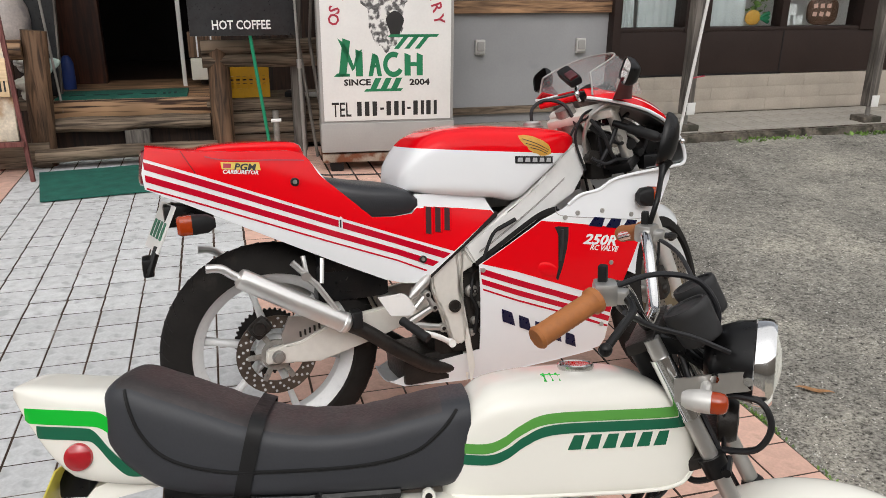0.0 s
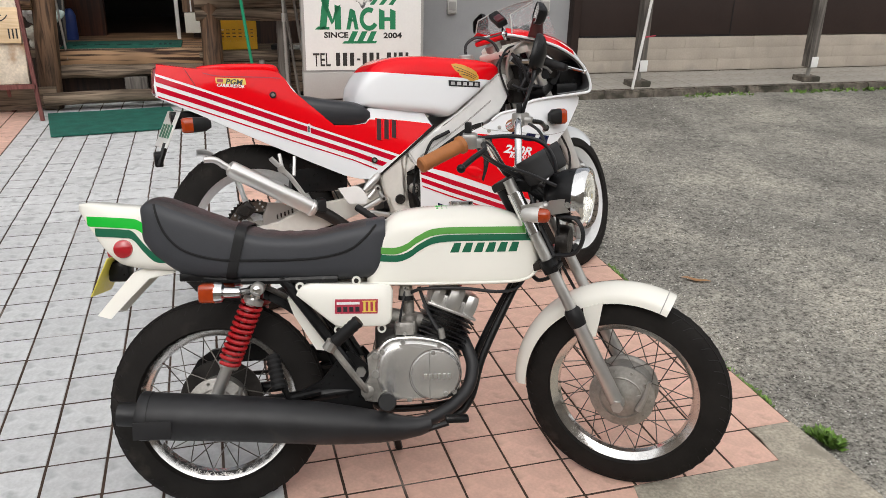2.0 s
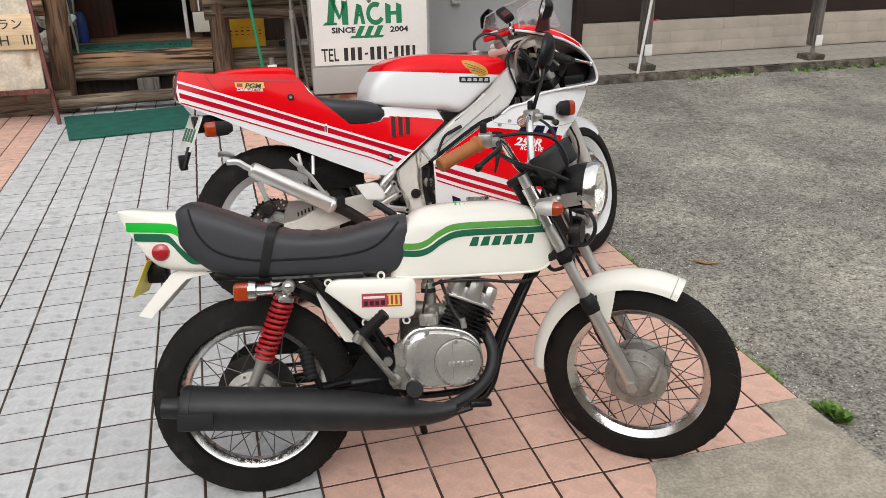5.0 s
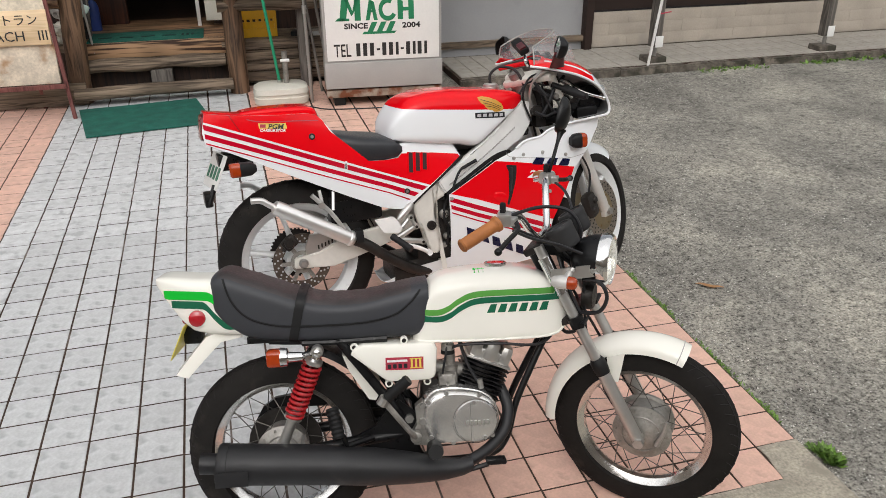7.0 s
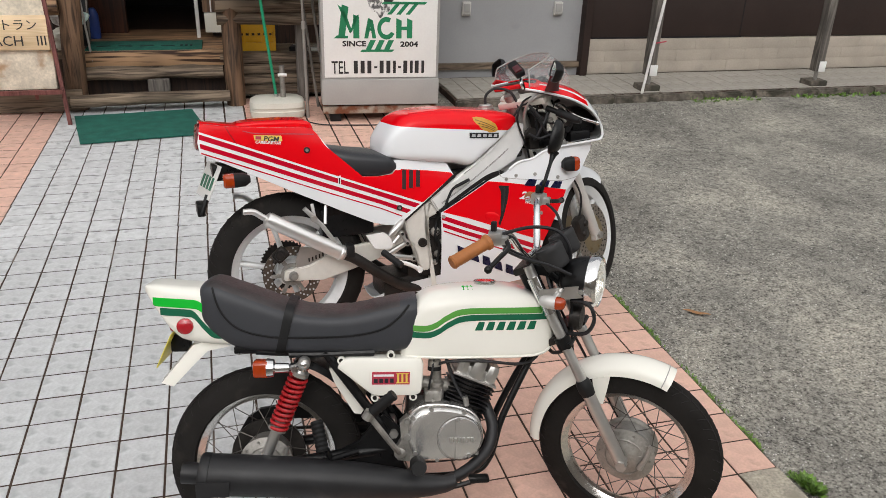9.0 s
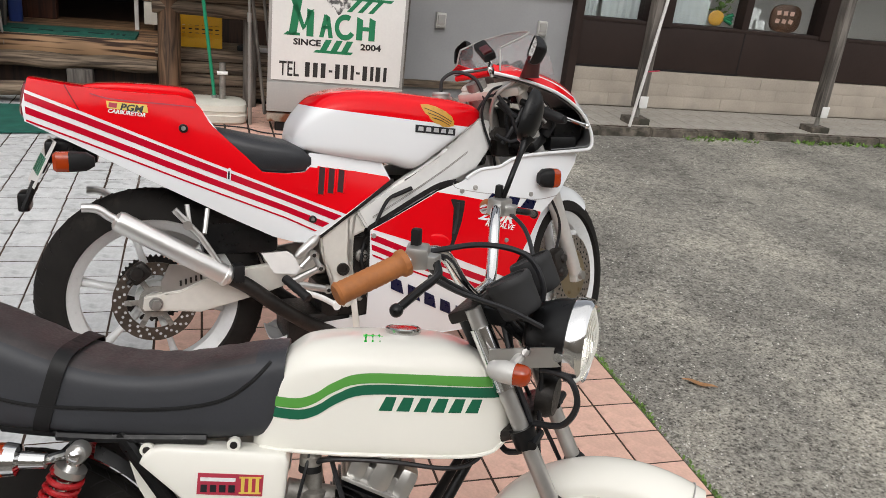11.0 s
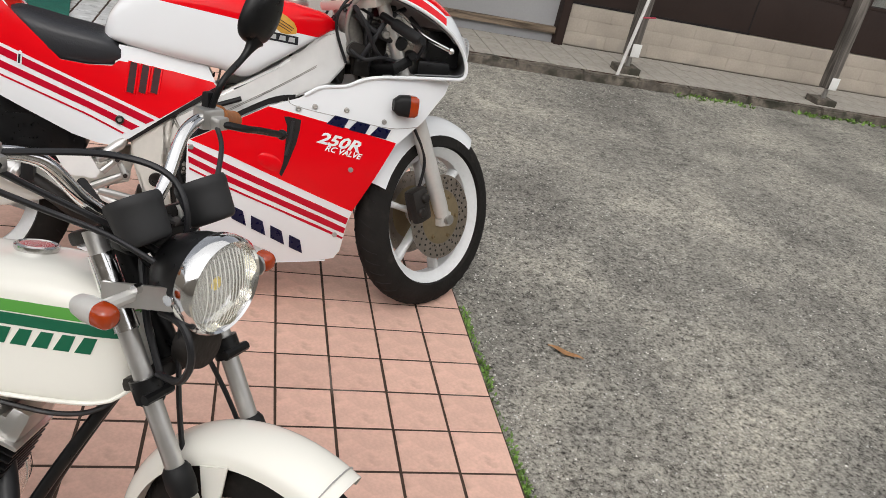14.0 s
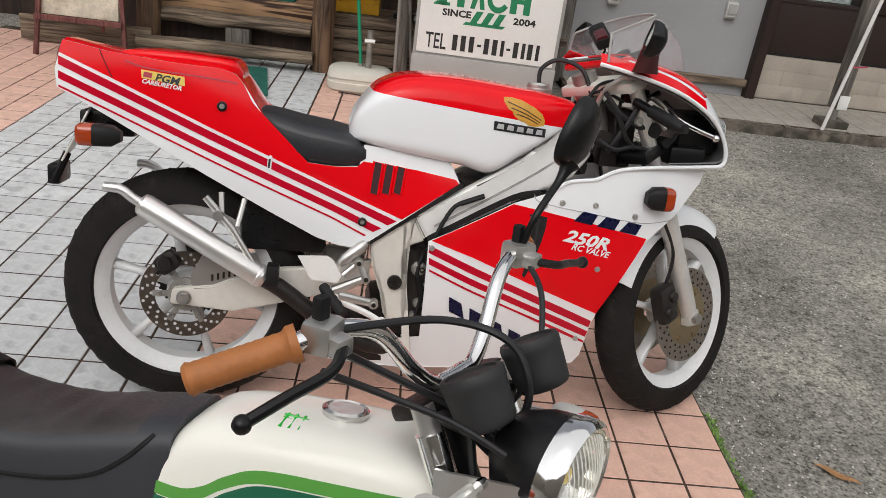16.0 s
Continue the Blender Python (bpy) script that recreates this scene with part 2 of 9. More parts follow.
GLOVE = material("pale_teal_cotton", (0.50, 0.62, 0.58), 0.9, vary=0.15, scale=30, fine=200, bump=0.3)
BLUE_PLASTIC = material("blue_plastic", (0.02, 0.05, 0.22), 0.4)
# near-black that puts the shade of gaps, recesses and the doorway into colour
VOID_SHADE = material("void_shade_black", (0.012, 0.010, 0.010), 0.9)
WEED = material("weed_leaf", (0.13, 0.235, 0.04), 0.6, vary=0.35, scale=30, by_island=0.4)
DRY_LEAF = material("dry_leaf", (0.33, 0.17, 0.07), 0.7, vary=0.2, scale=40)
PANE = glass("window_glass", (0.92, 0.96, 0.97), 0.01)

PAINT_WHITE = material("gloss_white_paint", (0.82, 0.84, 0.86), 0.12, vary=0.015, grain_vary=0.0, scale=3, even=True, spec=0.4)
PAINT_RED = material("gloss_red_paint", (0.76, 0.0015, 0.007), 0.12, vary=0.03, grain_vary=0.0, scale=3, even=True, spec=0.3)
STRIPE_RED = material("crimson_stripe_paint", (0.52, 0.003, 0.022), 0.14, vary=0.03, grain_vary=0.0, scale=3, even=True, spec=0.3)
PAINT_CREAM = material("cream_white_paint", (0.84, 0.825, 0.755), 0.14, vary=0.02, grain_vary=0.0, scale=3, even=True, spec=0.4)
COWL_GREY = material("bare_cowl_grey", (0.17, 0.172, 0.175), 0.5, vary=0.1, scale=6)
PAINT_BLACK = material("satin_black_paint", (0.006, 0.006, 0.0065), 0.34, vary=0.2, scale=12, spec=0.3)
GREEN_LIGHT = material("light_green_stripe", (0.005, 0.50, 0.035), 0.25, coat=0.5, vary=0.015, grain_vary=0.0, scale=3, even=True)
GREEN_TANK = material("mid_green_stripe", (0.10, 0.34, 0.06), 0.25, coat=0.5, vary=0.015, grain_vary=0.0, scale=3, even=True)
GREEN_DARK = material("dark_green_stripe", (0.012, 0.125, 0.065), 0.25, coat=0.5, vary=0.015, grain_vary=0.0, scale=3, even=True)
NAVY = material("navy_decal", (0.012, 0.016, 0.075), 0.3, vary=0.05)
DECAL_BLACK = material("black_decal", (0.015, 0.016, 0.02), 0.35, vary=0.05)
DECAL_WHITE = material("white_decal", (0.80, 0.80, 0.80), 0.3, vary=0.02)
BRONZE = material("bronze_carrier", (0.30, 0.24, 0.15), 0.4, 0.8, vary=0.15)
GOLD = material("gold_decal", (0.62, 0.33, 0.05), 0.35, vary=0.1)
YELLOW_DECAL = material("yellow_decal", (0.75, 0.55, 0.10), 0.35, vary=0.05)
TYRE = material("tyre_rubber", (0.013, 0.0115, 0.0105), 0.8, vary=0.25, scale=14, fine=120, bump=0.15, stain=(0.03, 0.026, 0.022), stain_at=0.60, spec=0.2)
WORN_RUBBER = material("worn_grey_rubber", (0.026, 0.026, 0.027), 0.6, vary=0.2, scale=14, spec=0.3)
RUBBER = material("black_rubber", (0.008, 0.008, 0.0085), 0.55, vary=0.2, spec=0.3)
VINYL = material("black_vinyl", (0.035, 0.037, 0.043), 0.48, vary=0.12, scale=6, fine=220, bump=0.04, spec=0.4)
VINYL_DUSTY = material("dusty_vinyl_top", (0.040, 0.033, 0.033), 0.5, vary=0.35, scale=14, fine=160, bump=0.15)
SEAT_FOAM = material("dark_grey_seat_foam", (0.020, 0.021, 0.025), 0.42, vary=0.12, fine=260, bump=0.15)
CHROME = material("chrome", (0.78, 0.78, 0.78), 0.1, 1.0, vary=0.03)
RIM_CHROME = material("aged_chrome_rim", (0.66, 0.65, 0.63), 0.16, 1.0, vary=0.08, scale=20)
SPAR_ALU = material("pale_anodised_alloy", (0.94, 0.93, 0.91), 0.17, 0.16, vary=0.05, scale=4, fine=30, even=True)
PIVOT_ALU = material("warm_grey_cast_alloy", (0.74, 0.715, 0.66), 0.36, 0.15, vary=0.05, scale=8, fine=60, even=True)
MUFFLER_BLACK = material("satin_muffler_black", (0.013, 0.013, 0.0145), 0.48, vary=0.25, scale=14, fine=60, spec=0.42, stain=(0.030, 0.026, 0.023), stain_at=0.62)
ALU = material("brushed_aluminium", (0.82, 0.81, 0.79), 0.28, 0.75, vary=0.05, grain_vary=0.02, scale=4, even=True)
ALU_PAINT = material("silver_painted_metal", (0.62, 0.61, 0.585), 0.38, 0.35, vary=0.06, scale=5)
POLISHED = material("polished_alloy_cover", (0.80, 0.79, 0.77), 0.26, 0.85, vary=0.12, grain_vary=0.03, scale=16, fine=60, even=True)
CAST = material("cast_alloy", (0.56, 0.55, 0.53), 0.34, 0.85, vary=0.10, grain_vary=0.03, scale=14, fine=60, even=True)
CAST_DULL = material("dull_cast_alloy", (0.34, 0.325, 0.30), 0.5, 0.7, vary=0.25, scale=18, fine=120, bump=0.2)
DARK_METAL = material("dark_oily_metal", (0.022, 0.019, 0.017), 0.45, 0.4, vary=0.35, scale=22, fine=120, bump=0.25)
WHEEL_WHITE = material("white_wheel_paint", (0.72, 0.73, 0.73), 0.35, vary=0.05, scale=10)
DISC_DARK = material("browned_disc_steel", (0.13, 0.105, 0.085), 0.4, 0.8, vary=0.2, scale=20)
DISC_STEEL = material("brake_disc_steel", (0.34, 0.30, 0.265), 0.33, 0.95, vary=0.12, scale=16)
SPRING_RED = material("red_spring_paint", (0.40, 0.012, 0.016), 0.30, vary=0.12, scale=30)
AMBER = material("amber_lens", (0.36, 0.040, 0.004), 0.16, coat=0.5, vary=0.08, scale=40)
RED_LENS = material("red_lens", (0.42, 0.012, 0.02), 0.15, coat=0.8, vary=0.1, scale=40)
# red paint darkened to the tone of shaded vent recesses
VENT_SHADE = material("vent_shade_red", (0.030, 0.002, 0.004), 0.6, vary=0.1)
MIRROR_RED = material("dark_red_plastic", (0.07, 0.004, 0.008), 0.35, coat=0.3, vary=0.1)
DARK_RED_LENS = material("dark_red_lens", (0.16, 0.006, 0.012), 0.2, coat=0.6, vary=0.1, scale=40)
GRIP_BROWN = material("tan_rubber_grip", (0.36, 0.130, 0.035), 0.6, vary=0.12, scale=25, fine=160, bump=0.2)
LENS = glass("clear_lens", (0.97, 0.97, 0.95), 0.03)
LAMP_GLASS = glass("headlamp_glass", (0.95, 0.95, 0.92), 0.03, alpha=0.07)
FLUTE_GLASS = glass("fluted_glass", (0.86, 0.86, 0.80), 0.06, alpha=0.5)
SMOKE = glass("clear_screen", (0.55, 0.57, 0.58), 0.02, alpha=0.12)
REFLECTOR = material("lamp_reflector", (0.90, 0.88, 0.80), 0.07, 1.0, vary=0.02, even=True)
# one mirror glass in two tones: dark and bright reflections set by colour
MIRROR_DIM = material("mirror_glass", (0.12, 0.125, 0.13), 0.04, 1.0, vary=0.0)
MIRROR_BRIGHT = material("bright_reflection_mirror_glass", (0.75, 0.76, 0.77), 0.03, 1.0, vary=0.0)
SPOKE = material("spoke_steel", (0.13, 0.12, 0.11), 0.4, 0.9, vary=0.2, scale=40)
CABLE = material("black_cable", (0.010, 0.010, 0.012), 0.45, vary=0.1)
PLATE = material("number_plate", (0.72, 0.72, 0.70), 0.4, vary=0.04)
PLATE_YELLOW = material("yellow_plate", (0.70, 0.62, 0.10), 0.4, vary=0.04)
GREEN_MARK = material("plate_green_print", (0.02, 0.14, 0.08), 0.4)


# ---- mesh helpers ----
def part(name, bm, mat_, parent=None, label="", m=None, sharp=35, keep=False):
    """Links a bmesh as one mesh object under a thing or a part."""
    me = bpy.data.meshes.new(name)
    bmesh.ops.recalc_face_normals(bm, faces=bm.faces) if not keep else None
    bm.to_mesh(me)
    bm.free()
    for one in mat_ if isinstance(mat_, (list, tuple)) else [mat_]:
        me.materials.append(one)
    me.shade_smooth()
    me.set_sharp_from_angle(angle=radians(sharp))
    ob = new(name, me)
    if parent:
        ob.parent = parent
    if m is not None:
        ob.matrix_basis = m
    if label:
        ob["label"] = label
    return ob


def box(bm, c, s, bevel=0.0, r=None):
    """A box of sizes s round c, turned by the matrix r, with bevelled edges."""
    m = Matrix.Translation(c) @ (r.to_4x4() if r else Matrix()) @ Matrix.Diagonal((*s, 1))
    g = bmesh.ops.create_cube(bm, size=1.0, matrix=m)
    if bevel:
        es = list({e for v in g["verts"] for e in v.link_edges})
        bmesh.ops.bevel(bm, geom=es, offset=bevel, segments=2, affect="EDGES", profile=0.6)
    return bm


def tube(bm, pts, r, seg=8, close=False, cap=True):
    """A round tube along points; r is a number or one number a point."""
    P = [Vector(p) for p in pts]
    R = [r] * len(P) if isinstance(r, (int, float)) else list(r)
    n = len(P)
    rings, up = [], None
    for i, p in enumerate(P):
        a, b = (P[i - 1], P[(i + 1) % n]) if close else (P[max(i - 1, 0)], P[min(i + 1, n - 1)])
        d = (b - a).normalized()
        if up is None:
            up = d.orthogonal().normalized()
        up = (up - d * up.dot(d)).normalized()
        side = d.cross(up)
        rings.append([bm.verts.new(p + (up * math.cos(k) + side * math.sin(k)) * R[i]) for k in (2 * math.pi * j / seg for j in range(seg))])
    for i in range(n if close else n - 1):
        a, b = rings[i], rings[(i + 1) % n]
        for j in range(seg):
            bm.faces.new((a[j], a[(j + 1) % seg], b[(j + 1) % seg], b[j]))
    if cap and not close:
        bm.faces.new(rings[0][::-1])
        bm.faces.new(rings[-1])
    return bm


def curve(pts, n=8):
    """A smooth run of points through a few."""
    P = [Vector(p) for p in pts]
    out = []
    for i in range(len(P) - 1):
        p0, p1, p2, p3 = P[max(i - 1, 0)], P[i], P[i + 1], P[min(i + 2, len(P) - 1)]
        for k in range(n):
            t = k / n
            out.append(0.5 * ((2 * p1) + (p2 - p0) * t + (2 * p0 - 5 * p1 + 4 * p2 - p3) * t * t + (3 * p1 - p0 - 3 * p2 + p3) * t ** 3))
    return out + [P[-1]]


def lathe(bm, prof, c=(0, 0, 0), seg=32, m=None, close=False):
    """Turns a profile of (radius, along) round the local y axis at c."""
    m = (m or Matrix()).to_4x4()
    rings = []
    for r, a in prof:
        rings.append([bm.verts.new(Vector(c) + m @ Vector((r * math.cos(t), a, r * math.sin(t)))) for t in (2 * math.pi * j / seg for j in range(seg))])
    k = len(rings)
    for i in range(k if close else k - 1):
        a, b = rings[i], rings[(i + 1) % k]
        for j in range(seg):
            bm.faces.new((a[j], a[(j + 1) % seg], b[(j + 1) % seg], b[j]))
    if not close:
        for ring, (r, a) in ((rings[0], prof[0]), (rings[-1], prof[-1])):
            if r > 1e-4:
                bm.faces.new(ring)
    bmesh.ops.remove_doubles(bm, verts=bm.verts, dist=1e-5)
    return bm


def loft(bm, rings, cap=True):
    """Skins closed rings of equal count."""
    V = [[bm.verts.new(p) for p in ring] for ring in rings]
    n = len(V[0])
    for a, b in zip(V, V[1:]):
        for j in range(n):
            bm.faces.new((a[j], a[(j + 1) % n], b[(j + 1) % n], b[j]))
    if cap:
        bm.faces.new(V[0][::-1])
        bm.faces.new(V[-1])
    return bm


def sheet(bm, rows):
    """Skins open rows of equal count."""
    V = [[bm.verts.new(p) for p in row] for row in rows]
    for a, b in zip(V, V[1:]):
        for j in range(len(a) - 1):
            bm.faces.new((a[j], a[j + 1], b[j + 1], b[j]))
    return bm


def thicken(bm, t):
    bmesh.ops.recalc_face_normals(bm, faces=bm.faces)
    bmesh.ops.solidify(bm, geom=bm.faces[:], thickness=t)
    return bm


def along(table, x):
    """Reads a table of rows (x, a, b, ...) at x, smoothly between rows."""
    xs = [r[0] for r in table]
    return [float(np.interp(x, xs, [r[k] for r in table])) for k in range(1, len(table[0]))]


def smooth_along(table, x):
    xs = [r[0] for r in table]
    x = min(max(x, xs[0]), xs[-1])
    i = max(0, min(len(xs) - 2, int(np.searchsorted(xs, x, side="right")) - 1))
    t = (x - xs[i]) / (xs[i + 1] - xs[i])
    out = []
    for k in range(1, len(table[0])):
        y = [table[max(0, min(len(xs) - 1, j))][k] for j in (i - 1, i, i + 1, i + 2)]
        d1, d2 = (y[2] - y[0]) / 2, (y[3] - y[1]) / 2
        out.append((2 * t ** 3 - 3 * t * t + 1) * y[1] + (t ** 3 - 2 * t * t + t) * d1 + (-2 * t ** 3 + 3 * t * t) * y[2] + (t ** 3 - t * t) * d2)
    return out


def superellipse(x, z0, z1, half, n=3.0, seg=40):
    ring = []
    for j in range(seg):
        t = 2 * math.pi * j / seg
        c, s = math.cos(t), math.sin(t)
        ring.append((x, half * math.copysign(abs(c) ** (2 / n), c), (z0 + z1) / 2 + (z1 - z0) / 2 * math.copysign(abs(s) ** (2 / n), s)))
    return ring


def split(name, bm, mat_, parent=None, label="", m=None, sharp=35):
    """Every loose piece of a mesh becomes a part of its own."""
    bm.verts.ensure_lookup_table()
    seen, obs = set(), []
    for v0 in bm.verts:
        if v0 in seen:
            continue
        todo, isle = [v0], {v0}
        while todo:
            for e in todo.pop().link_edges:
                for w in e.verts:
                    if w not in isle:
                        isle.add(w)
                        todo.append(w)
        seen |= isle
        one, twin = bmesh.new(), {}
        for v in isle:
            twin[v] = one.verts.new(v.co)
        for f in {f for v in isle for f in v.link_faces}:
            g = one.faces.new([twin[v] for v in f.verts])
            g.material_index = f.material_index
        obs.append(part(name, one, mat_, parent, label, m, sharp))
    bm.free()
    return obs


def panel(outline, wfun, thick=0.004, side=-1, step=0.02, lift=0.0, bm=None):
    """A curved plate: an outline in (forward, up), bent to lie at wfun(forward, up) from the middle. side -1: right."""
    own = bmesh.new()
    own.faces.new([own.verts.new((u, 0, v)) for u, v in outline])
    bmesh.ops.triangulate(own, faces=own.faces[:])
    us, vs = [p[0] for p in outline], [p[1] for p in outline]
    for k, lo, hi in ((0, min(us), max(us)), (2, min(vs), max(vs))):
        x = lo + step
        no = Vector((1, 0, 0)) if k == 0 else Vector((0, 0, 1))
        while x < hi - 1e-4:
            bmesh.ops.bisect_plane(own, geom=own.verts[:] + own.edges[:] + own.faces[:], plane_co=no * x, plane_no=no, dist=1e-6)
            x += step
    for v in own.verts:
        v.co.y = side * (wfun(v.co.x, v.co.z) + lift)
    if thick:
        ret = bmesh.ops.extrude_face_region(own, geom=own.faces[:])
        for v in [g for g in ret["geom"] if isinstance(g, bmesh.types.BMVert)]:
            v.co.y -= side * thick
    bmesh.ops.recalc_face_normals(own, faces=own.faces)
    if bm is None:
        return own
    me = bpy.data.meshes.new("scratch")
    own.to_mesh(me)
    own.free()
    bm.from_mesh(me)
    bpy.data.meshes.remove(me)
    return bm


def plate(outline, w0, w1, side=-1, edge=0.006, dome=0.0, n=3):
    """A plate with a rounded face: an outline in (forward, up), from w0 out to w1 from the middle."""
    cu = sum(p[0] for p in outline) / len(outline)
    cv = sum(p[1] for p in outline) / len(outline)
    size = max(math.hypot(u - cu, v - cv) for u, v in outline)
    rings = [[(u, side * w0, v) for u, v in outline]]
    for k in range(n + 1):
        a = math.pi / 2 * k / n
        f = 1 - edge / size * (1 - math.cos(a))
        rings.append([(cu + (u - cu) * f, side * (w1 - edge + edge * math.sin(a)), cv + (v - cv) * f) for u, v in outline])
    for f, d in ((0.8, 0.6), (0.5, 0.9)) if dome else ():
        rings.append([(cu + (u - cu) * f, side * (w1 + dome * d), cv + (v - cv) * f) for u, v in outline])
    bm = bmesh.new()
    loft(bm, rings)
    return bm


def rounded(outline, n=5):
    """A closed outline, run smoothly through its points."""
    m_ = len(outline)
    pts = [outline[(i - 1) % m_] for i in range(m_ + 3)]
    run = curve([(u, 0, v) for u, v in pts], n)
    return [(p.x, p.z) for p in run[n:n * (m_ + 1)]]


def band(pts, width, n=8):
    """An outline of a stripe of the given width (below it) along (forward, up) points."""
    top = [(p.x, p.z) for p in curve([(u, 0, v) for u, v in pts], n)]
    return top + [(u, v - width) for u, v in top[::-1]]


def lettering(text, size, slant=0.0, wide=1.0, bold=0.0):
    """The flat mesh of a word, from its left foot, in x and z."""
    cu = bpy.data.curves.new("scratch", "FONT")
    cu.body, cu.size, cu.shear = text, size, slant
    cu.resolution_u = 2
    cu.offset = size * bold
    ob = bpy.data.objects.new("scratch", cu)
    scene.collection.objects.link(ob)
    dg = bpy.context.evaluated_depsgraph_get()
    me = bpy.data.meshes.new_from_object(ob.evaluated_get(dg))
    bm = bmesh.new()
    bm.from_mesh(me)
    bpy.data.objects.remove(ob)
    bpy.data.curves.remove(cu)
    bpy.data.meshes.remove(me)
    for v in bm.verts:
        v.co = Vector((v.co.x * wide, 0, v.co.y))
    return bm


def extruded(bm, y):
    """Gives a flat mesh in x and z a depth towards -y."""
    ret = bmesh.ops.extrude_face_region(bm, geom=bm.faces[:])
    for v in [g for g in ret["geom"] if isinstance(g, bmesh.types.BMVert)]:
        v.co.y -= y
    return bm


def flat(bm, outline, y=0.0):
    bm.faces.new([bm.verts.new((a, y, b)) for a, b in outline])
    return bm


def thing(name, label, category, m=None, group="", kind=""):
    ob = new(name)
    ob.empty_display_size = 0.1
    if m is not None:
        ob.matrix_basis = m
    return tagged(ob, label, category, group, kind)


# ---- ground and building ----
PITCH = 0.1535


def structure(name, bm, mat_, label, category, m=None):
    return tagged(part(name, bm, mat_, m=m), label, category, kind="structure")


bm = bmesh.new()
n_ = 60
bmesh.ops.create_grid(bm, x_segments=n_, y_segments=n_, size=4.0, matrix=Matrix.Translation((3.0, 1.0, 0)))
for v in bm.verts:
    v.co.z = -0.027 + 0.012 * noise.noise(v.co * 1.3) + 0.004 * noise.noise(v.co * 5) + (0.052 * min(1.0, max(0.0, (v.co.y - 2.7) / 0.9)) if v.co.x > 0.3 else 0.0)
edge = [v for v in bm.verts if v.is_boundary]
for v in edge:
    v.co.z = -0.03
    v.co.x = -120 if v.co.x < -0.9 else (130 if v.co.x > 6.9 else v.co.x)
    v.co.y = -120 if v.co.y < -2.9 else (130 if v.co.y > 4.9 else v.co.y)
structure("ground", bm, ASPHALT, "worn grey asphalt yard with pale grit", "ground")

bm = bmesh.new()
box(bm, (-1.5565, 1.60, -0.0520), (4.04, 5.60, 0.1))
pavement = structure("pavement", bm, GROUT, "tiled forecourt of grey and pink squares with dark joints", "pavement")

bm = bmesh.new()
flat_pts = [(-0.153, -1.0750), (-0.05, -1.0735), (0.08, -1.0765), (0.20, -1.0735), (0.304, -1.0755), (0.309, -1.03), (0.318, -0.97), (0.314, -0.9235), (0.39, -0.921), (0.4635, -0.922), (0.466, -1.02), (0.476, -1.3), (0.50, -2.6), (-0.9, -2.6), (-0.5, -1.75), (-0.23, -1.25), (-0.203, -1.2), (-0.168, -1.14)]
lo = [bm.verts.new((x, y, -0.06)) for x, y in flat_pts]
hi = [bm.verts.new((x, y, 0.002)) for x, y in flat_pts]
bm.faces.new(hi)
for i in range(len(lo)):
    j = (i + 1) % len(lo)
    bm.faces.new((lo[i], lo[j], hi[j], hi[i]))
structure("concrete_apron", bm, CONCRETE, "worn concrete apron patched beside the tiles", "pavement")

# walkway with its kerb
bm = bmesh.new()
box(bm, (4.3, 4.12, 0.0), (7.36, 0.82, 0.164))
walkway = structure("walkway", bm, GROUT, "raised walkway along the building", "walkway")
bm = bmesh.new()
x = 0.62
rnd = random.Random(4)
while x < 7.9:
    w = 0.42 + rnd.random() * 0.3
    a, b = x + 0.002, x + w - 0.002
    g = bmesh.ops.create_cube(bm, size=1, matrix=Matrix.Translation(((a + b) / 2, 3.675, 0.028)) @ Matrix.Diagonal((b - a, 0.07, 0.118, 1)))
    x += w
bmesh.ops.bevel(bm, geom=bm.edges[:], offset=0.012, segments=2, affect="EDGES")
for k in range(2):
    bmesh.ops.subdivide_edges(bm, edges=[e for e in bm.edges if e.calc_length() > 0.05], cuts=3, use_grid_fill=True)
for v in bm.verts:
    v.co += Vector((0, noise.noise(v.co * 14) * 0.018, noise.noise(v.co * 11 + Vector((3, 0, 0))) * 0.014))
part("kerb", bm, KERB_STONE, walkway, "mossy dark stone kerb")

# right hand wing: base of blocks, dark panels, windows
wing = thing("wall_right", "building wing with block base, dark panels and windows", "wall", kind="structure")
bm = bmesh.new()
box(bm, (5.1, 4.63, 0.20), (5.84, 0.20, 0.42))
part("wall_core", bm, MORTAR, wing)
bm = bmesh.new()
box(bm, (5.1, 4.60, 0.632), (5.84, 0.18, 0.39), 0.004)
part("dark_panel", bm, DARK_PANEL, wing)
for k, (x0, x1) in enumerate(((2.83, 3.08), (4.70, 4.97), (5.86, 6.0))):
    bm = bmesh.new()
    box(bm, ((x0 + x1) / 2, 4.59, 1.60), (x1 - x0, 0.20, 1.55), 0.004)
    part("window_post", bm, DARK_PANEL, wing)
bm = bmesh.new()
box(bm, (3.868, 4.585, 1.60), (0.075, 0.14, 1.55), 0.004)
part("window_post", bm, DARK_PANEL, wing)
bm = bmesh.new()
box(bm, (5.1, 4.58, 0.842), (5.84, 0.15, 0.03), 0.004)
part("window_sill", bm, DARK_PANEL, wing)
bm = bmesh.new()
box(bm, (5.1, 4.6, 2.5), (5.84, 0.2, 0.3))
part("lintel", bm, DARK_PANEL, wing)
for x0, x1 in ((2.18, 2.83), (3.08, 3.832), (3.905, 4.70), (4.97, 5.86)):
    bm = bmesh.new()
    box(bm, ((x0 + x1) / 2, 4.60, 1.60), (x1 - x0, 0.006, 1.50))
    p = part("pane", bm, PANE, wing)
    p.visible_shadow = False
bm = bmesh.new()
box(bm, (3.88, 4.508, 0.635), (0.012, 0.006, 0.38))
